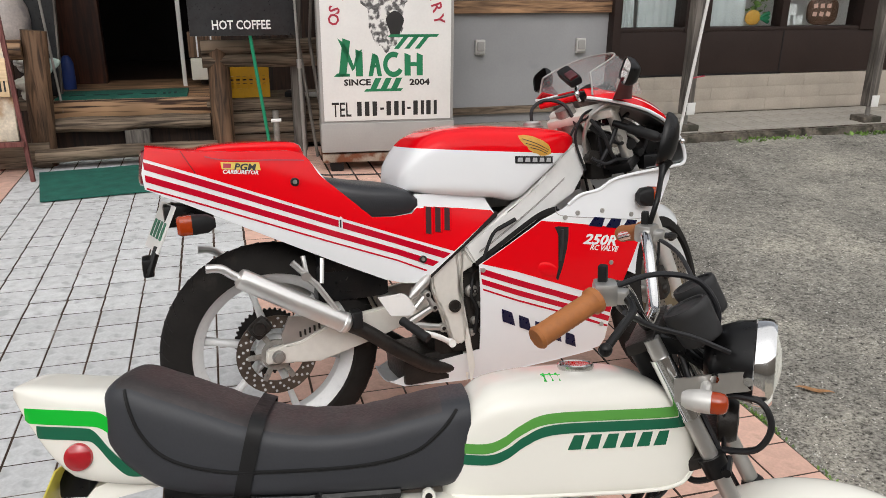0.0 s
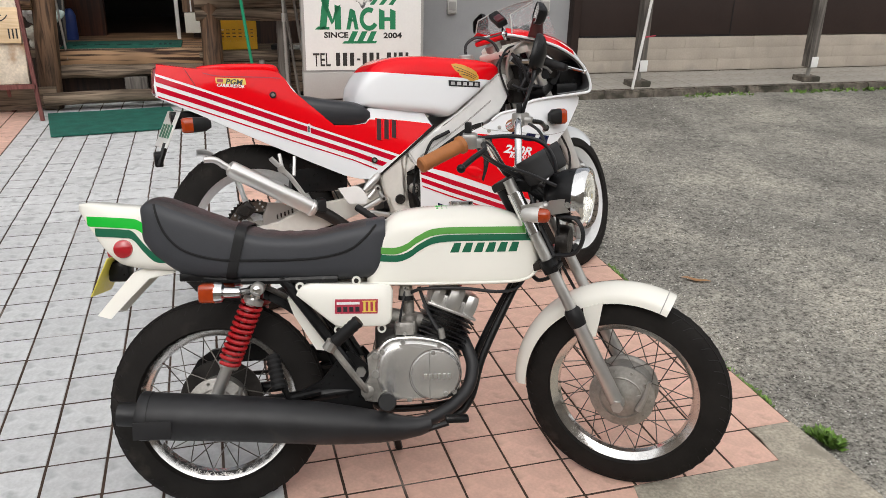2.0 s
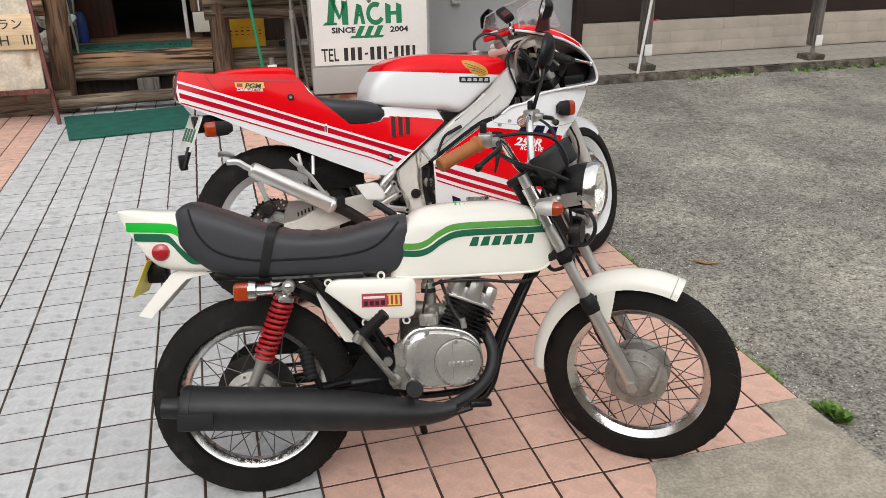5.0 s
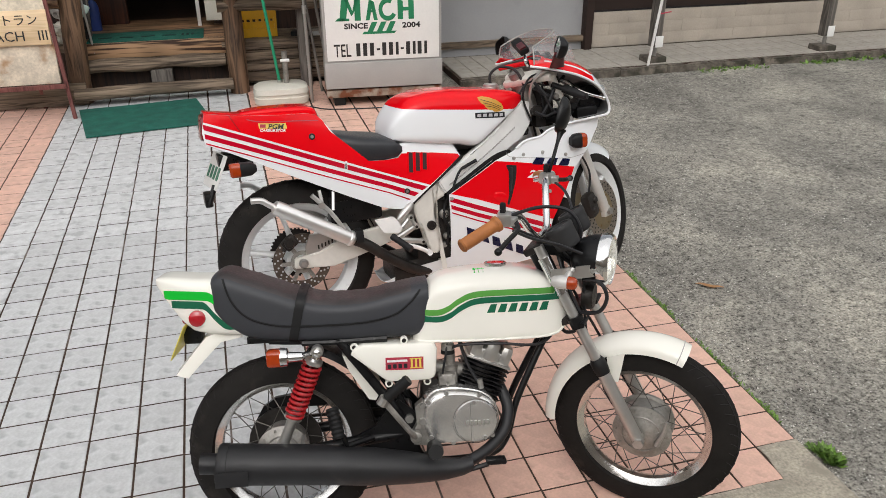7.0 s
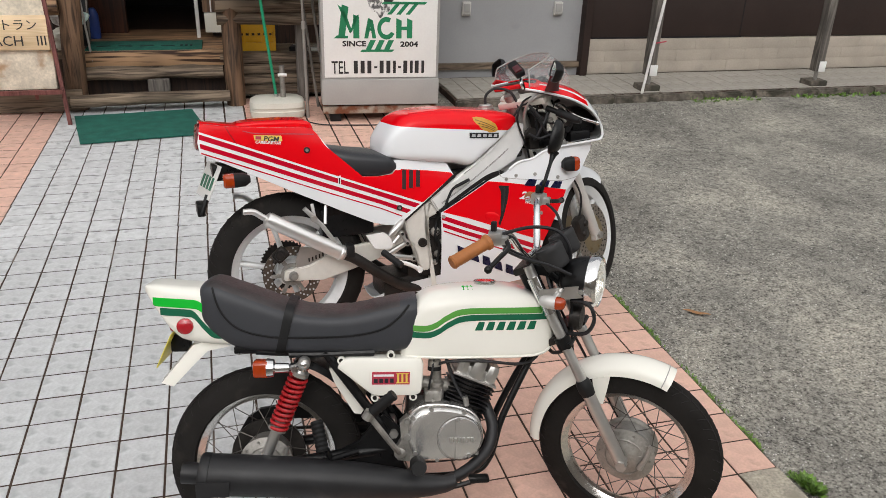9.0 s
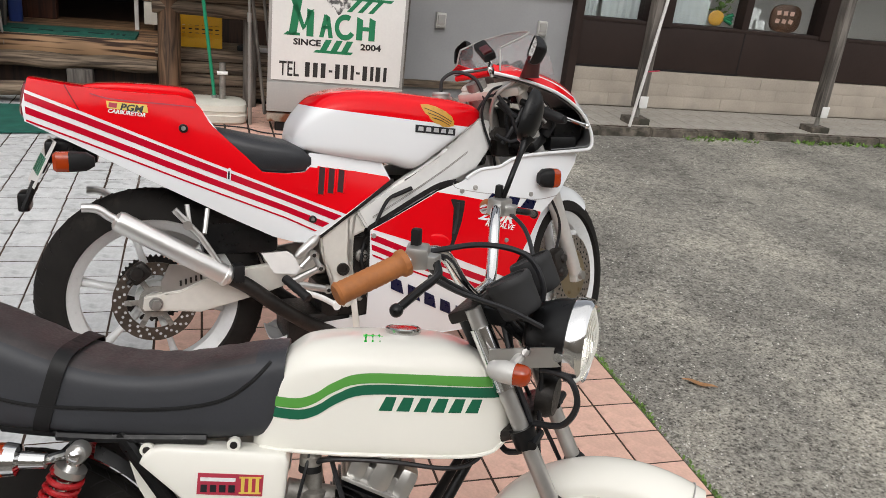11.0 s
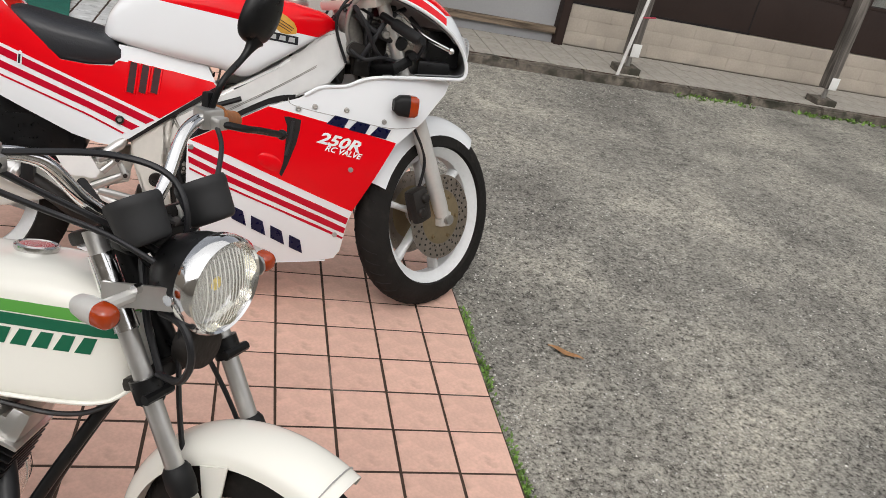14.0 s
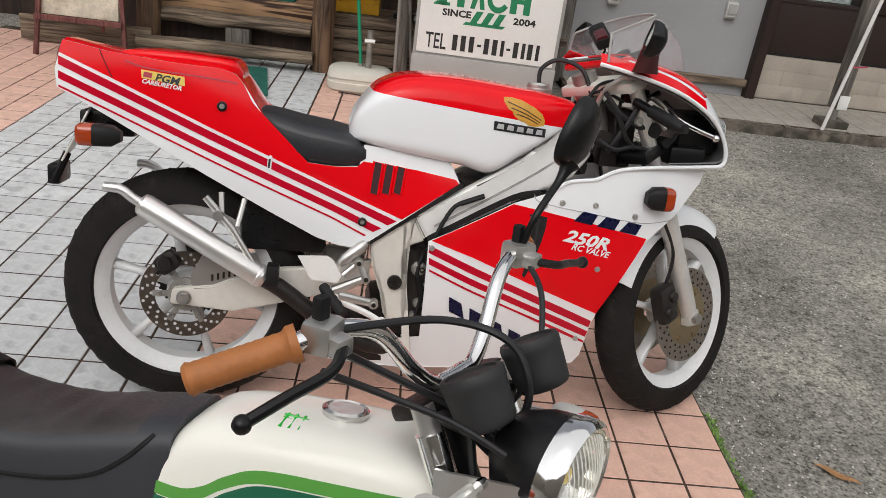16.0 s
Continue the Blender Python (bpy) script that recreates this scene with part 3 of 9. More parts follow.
box(bm, (3.05, 4.508, 0.442), (1.7, 0.008, 0.018))
part("panel_joint", bm, VOID_SHADE, wing)
# room behind the windows
room = thing("room_behind_windows", "dim room with pale curtain behind the windows", "room", kind="structure")
bm = bmesh.new()
box(bm, (5.1, 6.6, 1.4), (5.8, 0.1, 2.6))
part("back_wall", bm, PLASTER, room)
bm = bmesh.new()
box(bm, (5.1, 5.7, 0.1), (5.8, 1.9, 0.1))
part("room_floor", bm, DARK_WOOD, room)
bm = bmesh.new()
box(bm, (5.1, 5.7, 2.7), (5.8, 2.0, 0.1))
part("room_ceiling", bm, PLASTER, room)
for x in (2.2, 8.0):
    bm = bmesh.new()
    box(bm, (x, 5.7, 1.4), (0.1, 2.0, 2.6))
    part("side_wall", bm, PLASTER, room)
for x0, x1 in ((2.2, 2.42), (2.46, 2.84), (3.06, 3.56)):
    bm = bmesh.new()
    sheet(bm, [[(x0 + (x1 - x0) * i / 24, 4.70 + 0.008 * math.sin(i * 1.3), z) for i in range(25)] for z in (0.83, 2.3)])
    thicken(bm, 0.002)
    tagged(part("blind", bm, BLIND), "pale plain blind hanging behind the window", "blind")

# block courses of the base wall
rnd = random.Random(9)
blocks_at = []
for row, z in enumerate((0.150, 0.262, 0.374)):
    x = 2.18 - 0.2 * (row % 2)
    while x < 6.6:
        a, b = max(x, 2.19), x + 0.40
        blocks_at.append((a, b, z))
        x += 0.40
for a, b, z in blocks_at:
    bm = bmesh.new()
    box(bm, ((a + b) / 2, 4.525 + rnd.uniform(-0.0015, 0.0015), z), (b - a - 0.0012, 0.05, 0.1112), 0.0008)
    part("block", bm, BLOCK, wing)

# middle: grey shutter board with timber rails
mid = thing("wall_middle", "grey painted board wall with timber rails", "wall", kind="structure")
bm = bmesh.new()
box(bm, (1.34, 4.60, 0.60), (1.62, 0.10, 0.78))
part("board", bm, GREY_PAINT, mid)
bm = bmesh.new()
box(bm, (1.34, 4.57, 1.045), (1.64, 0.14, 0.10), 0.006)
part("rail", bm, BROWN_WOOD, mid)
bm = bmesh.new()
box(bm, (1.34, 4.55, 0.19), (1.64, 0.12, 0.055), 0.006)
part("rail", bm, OLD_WOOD, mid)
bm = bmesh.new()
box(bm, (1.34, 4.58, 0.12), (1.64, 0.10, 0.09))
part("skirting", bm, GREY_PAINT, mid)
bm = bmesh.new()
box(bm, (1.34, 4.60, 1.85), (1.62, 0.10, 1.5))
part("plaster", bm, PLASTER, mid)
for x, w in ((2.145, 0.075), (0.60, 0.09)):
    bm = bmesh.new()
    box(bm, (x, 4.53, 1.3), (w, 0.17, 2.5), 0.006)
    part("post", bm, DARK_PANEL if x > 1 else OLD_WOOD_UP, mid)
for x in (0.935, 1.85):
    t = thing("outdoor_socket", "small grey weatherproof socket on the grey wall", "socket", pose(x, 4.55, 0.72), "wall sockets")
    bm = bmesh.new()
    box(bm, (0, -0.018, 0), (0.085, 0.036, 0.125), 0.008)
    part("cover", bm, ALU_PAINT, t)
    bm = bmesh.new()
    box(bm, (0, -0.04, 0.01), (0.062, 0.014, 0.075), 0.005)
    part("flap", bm, SIGN_CASE, t)
    bm = bmesh.new()
    box(bm, (0, -0.036, -0.05), (0.07, 0.02, 0.018), 0.004)
    part("hinge", bm, STEEL, t)

# eave over the walkway and the walls that close the place
bm = bmesh.new()
box(bm, (4.85, 4.29, 2.72), (8.3, 1.16, 0.1))
structure("eave", bm, OLD_WOOD, "timber eave over the walkway", "eave")
bm = bmesh.new()
box(bm, (-3.55, 5.0, 1.3), (2.1, 0.2, 2.7))
structure("wall_left", bm, DARK_WOOD, "dark log wall beside the entrance", "wall")

# posts on stone feet, one with a white pole tied to it
for k, (x, y, lean) in enumerate(((2.52, 3.85, 1.4), (4.345, 3.84, -4.0))):
    t = thing("eave_post", "weathered grey timber post on a stone foot", "post", pose(x, y, 0.082), "eave posts")
    bm = bmesh.new()
    box(bm, (0, 0, 0.028), (0.19, 0.17, 0.056), 0.01)
    for v in bm.verts:
        v.co += Vector((1, 1, 0)) * noise.noise(v.co * 20 + Vector((k, 0, 0))) * 0.008
    part("stone_foot", bm, KERB_STONE, t)
    bm = bmesh.new()
    tube(bm, [(0.01, 0, 0.05), (0.01, 0, 0.15)], 0.02, 12)
    part("steel_pin", bm, STEEL, t)
    bm = bmesh.new()
    box(bm, (0, 0, 1.38), (0.09, 0.09, 2.48), 0.008)
    part("shaft", bm, OLD_WOOD_UP, t, m=pose(0, 0, 0.0, 0, lean * 0.2, 0))
    bm = bmesh.new()
    box(bm, (0.015, -0.057, 0.19), (0.075, 0.006, 0.10), 0.002)
    part("white_label", bm, SIGN_WHITE, t)
t = thing("white_pole", "thin white pole leaning on the timber post", "pole", pose(2.45, 3.72, 0.082))
bm = bmesh.new()
tube(bm, [(-0.045, 0, 0.0), (0.10, 0.035, 1.05), (0.30, 0.07, 2.5)], 0.013, 12)
part("pole", bm, WHITE_POLE, t)
bm = bmesh.new()
tube(bm, [(0.02, -0.014, 0.455), (0.125, 0.00, 0.465)], 0.006, 6)
part("red_tie", bm, SIGN_RED, t)

# things behind the window glass
t = thing("round_ornament", "round orange fish-shaped ornament behind the window", "ornament", pose(3.63, 4.66, 0.93))
bm = bmesh.new()
bmesh.ops.create_uvsphere(bm, u_segments=20, v_segments=12, radius=1, matrix=Matrix.Diagonal((0.085, 0.02, 0.07, 1)))
part("disc", bm, GOLD, t)
bm = bmesh.new()
for a in (0.5, 0, -0.5):
    tube(bm, [(0.07, 0, 0), (0.17, 0, 0.08 * a)], (0.012, 0.02), 6)
part("tail_fin", bm, SIGN_GREEN, t)
for k, (x, z, w, h) in enumerate(((4.0, 1.00, 0.17, 0.10), (3.97, 0.905, 0.12, 0.085), (4.12, 0.905, 0.10, 0.08), (4.42, 0.98, 0.28, 0.18))):
    bm = bmesh.new()
    box(bm, (x, 4.645 + 0.004 * k, z), (w, 0.004, h))
    if k < 3:
        tagged(part("paper_notice", bm, SIGN_WHITE), "white paper notice taped behind the glass", "notice", "paper notices")
    else:
        bm.free()
        t = thing("lacquer_plaque", "dark brown round-ended plaque with reddish bars behind the glass", "plaque", pose(x, 4.70, z))
        bm = bmesh.new()
        loft(bm, [superellipse(d, -0.13 * q, 0.13 * q, 0.17 * q, 3.0, 32) for d, q in ((-0.02, 0.9), (-0.012, 1.0), (0.012, 1.0), (0.02, 0.92))])
        part("board", bm, BROWN_LACQUER, t, m=pose(0, 0, 0, 0, 0, 90))
        for j in range(6):
            bm = bmesh.new()
            box(bm, (-0.10 + 0.075 * (j % 3), -0.024, 0.05 - 0.075 * (j // 3)), (0.045, 0.003, 0.04), 0, Matrix.Rotation(radians(-8 + 5 * j), 3, "Y"))
            part("plain_bar", bm, PINK_TILE, t)
t = thing("potted_plant", "small green potted plant on the inner window sill", "plant", pose(3.73, 4.78, 0.86))
bm = bmesh.new()
lathe(bm, [(0.04, 0), (0.05, 0.08), (0.055, 0.085), (0.045, 0.08)], seg=16, m=Matrix.Rotation(radians(90), 3, "X"))
part("pot", bm, CONCRETE, t)
bm = bmesh.new()
rnd = random.Random(11)
for i in range(70):
    a, r, h = rnd.random() * 6.28, rnd.random() * 0.13, 0.1 + rnd.random() * 0.3
    c = Vector((r * math.cos(a), r * math.sin(a) * 0.6, h))
    d = Vector((rnd.uniform(-1, 1), rnd.uniform(-1, 1), rnd.uniform(-0.5, 1))).normalized() * 0.03
    s = d.orthogonal() * 0.5
    bm.faces.new([bm.verts.new(q) for q in (c - d, c + s, c + d, c - s)])
part("leaves", bm, WEED, t, keep=True)

# ---- entrance with log steps ----
stairs = thing("entrance_steps", "timber entrance steps of weathered split logs", "steps", kind="structure")


def log(name, a, b, r, mat_, parent, squash=1.0, seed=0, seg=16, n=14):
    a, b = Vector(a), Vector(b)
    bm = bmesh.new()
    tube(bm, [a.lerp(b, i / n) for i in range(n + 1)], r, seg)
    mid_ = (a + b) / 2
    for v in bm.verts:
        v.co.z = mid_.z + (v.co.z - mid_.z) * squash if abs(b.z - a.z) < 0.02 else v.co.z
        v.co += Vector((0.3, 1, 1)) * noise.noise(v.co * 4 + Vector((seed, 0, 0))) * r * 0.16
    return part(name, bm, mat_, parent, sharp=50)


log("log_tread", (-2.46, 3.99, 0.092), (-1.24, 4.02, 0.105), 0.068, OLD_WOOD, stairs, 0.70, 1)
log("log_tread", (-2.42, 4.22, 0.262), (-1.28, 4.22, 0.262), 0.10, OLD_WOOD, stairs, 0.48, 2)
bm = bmesh.new()
box(bm, (-1.85, 4.36, 0.355), (1.18, 0.08, 0.135), 0.012)
for v in bm.verts:
    v.co += Vector((0, 1, 1)) * noise.noise(v.co * 5) * 0.01
part("top_riser", bm, GRAIN_PLANK, stairs, "brown plank with bold grain")
bm = bmesh.new()
box(bm, (-1.85, 4.9, 0.37), (1.25, 1.06, 0.08), 0.006)
part("deck", bm, BROWN_WOOD, stairs)
bm = bmesh.new()
box(bm, (-1.85, 4.34, 0.15), (1.2, 0.08, 0.16))
part("riser_back", bm, DARK_WOOD, stairs)
bm = bmesh.new()
box(bm, (-1.80, 4.17, 0.165), (0.17, 0.1, 0.12), 0.01)
part("prop_block", bm, OLD_WOOD_UP, stairs)
for x, r, top, mt, sd in ((-2.44, 0.085, 0.93, BROWN_POST, 3), (-1.19, 0.078, 0.80, BROWN_POST, 4)):
    p = log("post", (x, 4.12, -0.02), (x + (0.06 if x < -2 else 0), 4.14, top), r, mt, stairs, 1, sd)
for z, sd in ((0.80, 5), (0.705, 6)):
    log("rail_log", (-1.30, 4.12, z), (-0.30, 4.14, z + 0.005), 0.062, OLD_WOOD, stairs, 0.85, sd)
log("rail_log", (-3.05, 4.05, 0.80), (-2.46, 4.10, 0.81), 0.075, BROWN_WOOD, stairs, 0.9, 9)
for z in (0.08, 0.17, 0.26, 0.35):
    bm = bmesh.new()
    box(bm, (-0.35, 4.30, z), (1.6, 0.035, 0.082), 0.006)
    for v in bm.verts:
        v.co.y += noise.noise(v.co * 5) * 0.006
    part("fence_plank", bm, OLD_WOOD, stairs)
for x in (-0.62, 0.42):
    log("post", (x, 4.2, -0.02), (x, 4.2, 1.6), 0.05, OLD_WOOD_UP, stairs, 1, x)
bm = bmesh.new()
box(bm, (-0.35, 4.55, 0.36), (1.9, 0.5, 0.04))
part("side_deck", bm, OLD_WOOD, stairs)
# entrance recess
porch = thing("entrance", "dark open doorway with brown timber frame", "doorway", kind="structure")
bm = bmesh.new()
box(bm, (-2.29, 5.3, 1.2), (0.36, 0.12, 1.75), 0.006)
part("door_jamb", bm, RED_DOOR, porch, "dark red-brown door panel")
bm = bmesh.new()
box(bm, (-1.475, 4.98, 1.2), (0.032, 0.05, 1.7), 0.004)
part("door_frame", bm, WHITE_POLE, porch)
# back wall coloured near black, standing in for the shade indoors
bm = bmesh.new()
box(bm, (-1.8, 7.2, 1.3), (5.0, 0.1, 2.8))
part("inner_wall", bm, VOID_SHADE, porch)
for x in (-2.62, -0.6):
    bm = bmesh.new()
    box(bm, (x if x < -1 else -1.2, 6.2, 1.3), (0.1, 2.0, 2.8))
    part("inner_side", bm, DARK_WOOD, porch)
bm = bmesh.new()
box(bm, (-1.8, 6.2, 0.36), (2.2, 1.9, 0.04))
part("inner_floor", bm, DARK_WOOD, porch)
# unseen roof, its front edge set out to shade the entrance and far tiles
bm = bmesh.new()
box(bm, (-1.8, 5.36, 2.48), (5, 3.88, 0.08))
part("porch_roof", bm, DARK_WOOD, porch)
bm = bmesh.new()
box(bm, (-0.35, 5.1, 1.3), (2.0, 0.12, 2.7))
part("porch_wall", bm, DARK_WOOD, porch)
bm = bmesh.new()
box(bm, (-1.24, 4.86, 0.56), (0.34, 0.05, 0.17), 0.006)
tagged(part("white_box", bm, PALE_PLASTIC), "plain white box front beside the doorway", "box")
t = thing("menu_rack", "small brown rack of cards beside the door frame", "rack", pose(-1.29, 4.88, 0.65))
bm = bmesh.new()
box(bm, (0, 0, 0.10), (0.26, 0.04, 0.20), 0.004)
part("back", bm, BROWN_POST, t)
for x in (-0.06, 0.05):
    bm = bmesh.new()
    box(bm, (x, -0.024, 0.10), (0.012, 0.01, 0.19))
    part("divider", bm, SIGN_WHITE, t)
t = thing("red_notice", "small red notice with white marks by the door", "notice", pose(-1.29, 4.86, 0.94))
bm = bmesh.new()
box(bm, (0, 0, 0.05), (0.10, 0.012, 0.12))
part("card", bm, SIGN_RED, t)
bm = bmesh.new()
for k in range(3):
    box(bm, (-0.025 + 0.025 * k, -0.008, 0.05), (0.012, 0.003, 0.07))
part("marks", bm, SIGN_WHITE, t)
t = thing("drinks_crate", "yellow plastic bottle crate on the side deck", "crate", pose(-0.98, 4.55, 0.385))
for s in (-1, 1):
    bm = bmesh.new()
    bmesh.ops.create_cube(bm, size=1, matrix=Matrix.Translation((0, s * 0.12, 0.035)) @ Matrix.Diagonal((0.32, 0.012, 0.07, 1)))
    bmesh.ops.create_cube(bm, size=1, matrix=Matrix.Translation((0, s * 0.12, 0.2)) @ Matrix.Diagonal((0.32, 0.012, 0.07, 1)))
    for x in (-0.148, -0.10, -0.05, 0.0, 0.05, 0.10, 0.148):
        bmesh.ops.create_cube(bm, size=1, matrix=Matrix.Translation((x, s * 0.12, 0.12)) @ Matrix.Diagonal((0.018, 0.011, 0.12, 1)))
    bmesh.ops.create_cube(bm, size=1, matrix=Matrix.Translation((0, s * 0.12, 0.12)) @ Matrix.Diagonal((0.32, 0.010, 0.02, 1)))
    part("long_side", bm, YELLOW_PLASTIC, t)
    bm = bmesh.new()
    box(bm, (s * 0.155, 0, 0.118), (0.012, 0.235, 0.235))
    part("end", bm, YELLOW_PLASTIC, t)
bm = bmesh.new()
box(bm, (0, 0, 0.006), (0.30, 0.23, 0.012))
part("bottom", bm, YELLOW_PLASTIC, t)
rnd = random.Random(21)
for k in range(6):
    bm = bmesh.new()
    w, d, h = rnd.uniform(0.12, 0.3), rnd.uniform(0.08, 0.14), rnd.uniform(0.015, 0.05)
    box(bm, (0, 0, h / 2), (w, d, h), 0.004)
    tagged(part("flat_parcel", bm, (RUBBER, SIGN_WHITE, CONCRETE)[k % 3], m=pose(-0.62 + 0.07 * k, 4.45 + rnd.uniform(-0.03, 0.03) + 0.02 * k, 0.381, 0, 0, rnd.uniform(-30, 30))), "flat dark parcel lying on the side deck", "parcel", "parcels on the deck")
t = thing("entrance_rug", "green rug with dark print on the entrance deck", "rug", pose(-1.90, 4.53, 0.411))
bm = bmesh.new()
box(bm, (0, 0, 0.010), (0.92, 0.38, 0.020), 0.004)
part("carpet", bm, GREEN_MAT, t)
bm = bmesh.new()
for k in range(4):
    box(bm, (-0.33 + 0.17 * k, -0.05, 0.0215), (0.11, 0.03, 0.003), r=Matrix.Rotation(radians(12 * (-1) ** k), 3, "Z"))
for k in range(3):
    box(bm, (0.29 + 0.04 * k, -0.04, 0.0215), (0.02, 0.07, 0.003))
part("print", bm, MAT_PRINT, t)
bm = bmesh.new()
corners = ((-2.285, 3.115), (-2.428, 3.842), (-1.55, 3.954), (-1.41, 3.24))
q = [[Vector((*corners[0], 0)).lerp(Vector((*corners[3], 0)), i / 20).lerp(Vector((*corners[1], 0)).lerp(Vector((*corners[2], 0)), i / 20), j / 14) for i in range(21)] for j in range(15)]
sheet(bm, q)
for v in bm.verts:
    v.co.z = 0.008 + 0.002 * noise.noise(v.co * 4)
thicken(bm, 0.007)
tagged(part("doormat", bm, GREEN_MAT), "worn dark green carpet mat on the tiles", "doormat")

# easel with the board
t = thing("easel_sign", "red-brown easel with a pale menu board and weathered plate", "sign", pose(-2.7, 3.68, 0))
for x0, x1 in ((0.27, 0.20), (-0.32, -0.22)):
    bm = bmesh.new()
    tube(bm, [(x0, -0.02, 0), (x1, 0.12, 1.1)], 0.019, 4)
    part("front_leg", bm, RED_WOOD, t)
bm = bmesh.new()
tube(bm, [(0.0, 0.35, 0), (0.0, 0.14, 1.08)], 0.017, 4)
part("back_leg", bm, RED_WOOD, t)
bm = bmesh.new()
box(bm, (-0.02, -0.03, 0.255), (0.56, 0.03, 0.03))
part("ledge", bm, RED_WOOD, t)
bm = bmesh.new()
box(bm, (-0.04, 0.02, 0.60), (0.52, 0.025, 0.66), 0.008)
for v in bm.verts:
    v.co += Vector((1, 0, 1)) * noise.noise(v.co * 13) * 0.014
part("weathered_plate", bm, STONE_PALE, t, m=pose(0, 0, 0, -6))
bm = bmesh.new()
box(bm, (-0.15, -0.012, 0.675), (0.72, 0.02, 0.245), 0.004)
board = part("menu_board", bm, PALE_BOARD, t, m=pose(0, 0, 0, -6))
for s, x, z, h in (("トラン", -0.105, 0.70, 0.085), ("ACH", -0.165, 0.585, 0.10), ("III", 0.125, 0.585, 0.10)):
    bm = lettering(s, h, 0, 1.0)
    extruded(bm, 0.002)
    part("lettering", bm, SIGN_BLACK, board, m=pose(x, -0.023, z))
bm = bmesh.new()
box(bm, (-0.07, 0.01, 0.10), (0.9, 0.03, 0.17), 0.006)
tagged(part("low_plank", bm, OLD_WOOD, m=pose(-2.75, 4.0, 0)), "weathered plank behind the easel", "plank")
t = thing("water_bottle", "blue water bottle standing on the porch floor", "bottle", pose(-2.36, 5.0, 0.41))
bm = bmesh.new()
lathe(bm, [(0.048, 0), (0.05, -0.02), (0.05, -0.2), (0.035, -0.24), (0.02, -0.26)], seg=20, m=Matrix.Rotation(radians(-90), 3, "X"))
part("body", bm, BLUE_PLASTIC, t)
t = thing("leaning_board", "dark grey board leaning beside the entrance", "board", pose(-2.46, 4.62, 0.405, -4, 3, 0))
bm = bmesh.new()
box(bm, (0, 0, 0.62), (0.20, 0.035, 1.24), 0.004)
part("face", bm, BLACKBOARD, t)
bm = bmesh.new()
box(bm, (0.105, -0.004, 0.62), (0.014, 0.045, 1.25), 0.003)
part("edge_strip", bm, OLD_WOOD_UP, t)
t = thing("work_gloves", "pale teal cotton gloves hung over the rod", "gloves", pose(-2.40, 4.40, 0.60))
for k in range(2):
    bm = bmesh.new()
    loft(bm, [superellipse(z, -0.02 * q, 0.02 * q, 0.036 * q, 2.4, 16) for z, q in ((0.0, 0.7), (0.02, 1.0), (0.07, 1.1), (0.12, 0.9))])
    for j in range(4):
        tube(bm, [(0.0, -0.026 + 0.017 * j, 0), (-0.05 - 0.008 * (j in (1, 2)), -0.032 + 0.021 * j, 0.004)], (0.009, 0.007), 8)
    part("glove", bm, GLOVE, t, m=pose(0.03 * k, -0.03 * k, 0.05 * k, 20 * k, -60 + 40 * k, 70))
t = thing("wrapped_bundle", "crumpled pale plastic bags on a low stand", "bags", pose(-2.52, 4.45, 0.36))
for k, (z, r) in enumerate(((0.15, 0.09), (0.33, 0.10))):
    bm = bmesh.new()
    bmesh.ops.create_icosphere(bm, subdivisions=4, radius=r, matrix=Matrix.Translation((0.02 * k, 0, z)))
    for v in bm.verts:
        v.co += (v.co - Vector((0, 0, z))).normalized() * (noise.noise(v.co * 14 + Vector((k, 0, 0))) * 0.05 + noise.noise(v.co * 40) * 0.015)
    part("bag", bm, SIGN_CASE if k else PALE_PLASTIC, t, sharp=20)
bm = bmesh.new()
box(bm, (0, 0, 0.03), (0.26, 0.24, 0.06))
part("stand", bm, OLD_WOOD, t)
t = thing("glazed_pot", "large pale glazed pot with a dark neck on a stool", "pot", pose(-2.63, 4.62, 0.36))
bm = bmesh.new()
lathe(bm, [(0.0, -0.40), (0.075, -0.40), (0.10, -0.42), (0.132, -0.50), (0.143, -0.60), (0.135, -0.69), (0.105, -0.76), (0.075, -0.79), (0.078, -0.82), (0.065, -0.82), (0.06, -0.78), (0.0, -0.78)], (0, 0, 0), 32, Matrix.Rotation(radians(-90), 3, "X"))
part("pot_body", bm, POT_GLAZE, t)
bm = bmesh.new()
lathe(bm, [(0.0, -0.37), (0.14, -0.37), (0.145, -0.385), (0.14, -0.40), (0.0, -0.40)], (0, 0, 0), 24, Matrix.Rotation(radians(-90), 3, "X"))
part("stool_top", bm, DARK_WOOD, t)
for k in range(3):
    bm = bmesh.new()
    q = 2 * math.pi * k / 3 + 0.4
    tube(bm, [(0.12 * math.cos(q), 0.12 * math.sin(q), 0.0), (0.10 * math.cos(q), 0.10 * math.sin(q), 0.375)], 0.014, 8)
    part("stool_leg", bm, DARK_WOOD, t)
bm = bmesh.new()
tube(bm, [(-2.31, 4.33, 0.34), (-2.36, 4.33, 1.3)], 0.009, 8)
tagged(part("umbrella_rod", bm, STEEL), "thin steel rod standing at the entrance", "rod")

# ---- light box sign ----
sg = thing("sign_box", "tall white restaurant sign box on a rusty foot", "sign", pose(-0.077, 3.43, 0, 0, 0, -4))
W2 = 0.445
bm = bmesh.new()
box(bm, (0, 0.12, 1.10), (2 * W2 + 0.03, 0.26, 1.72), 0.012)
part("case", bm, SIGN_CASE, sg)
bm = bmesh.new()
box(bm, (0, 0.11, 0.245), (2 * W2 + 0.035, 0.285, 0.20), 0.006)
part("lower_panel", bm, SIGN_CASE, sg)
bm = bmesh.new()
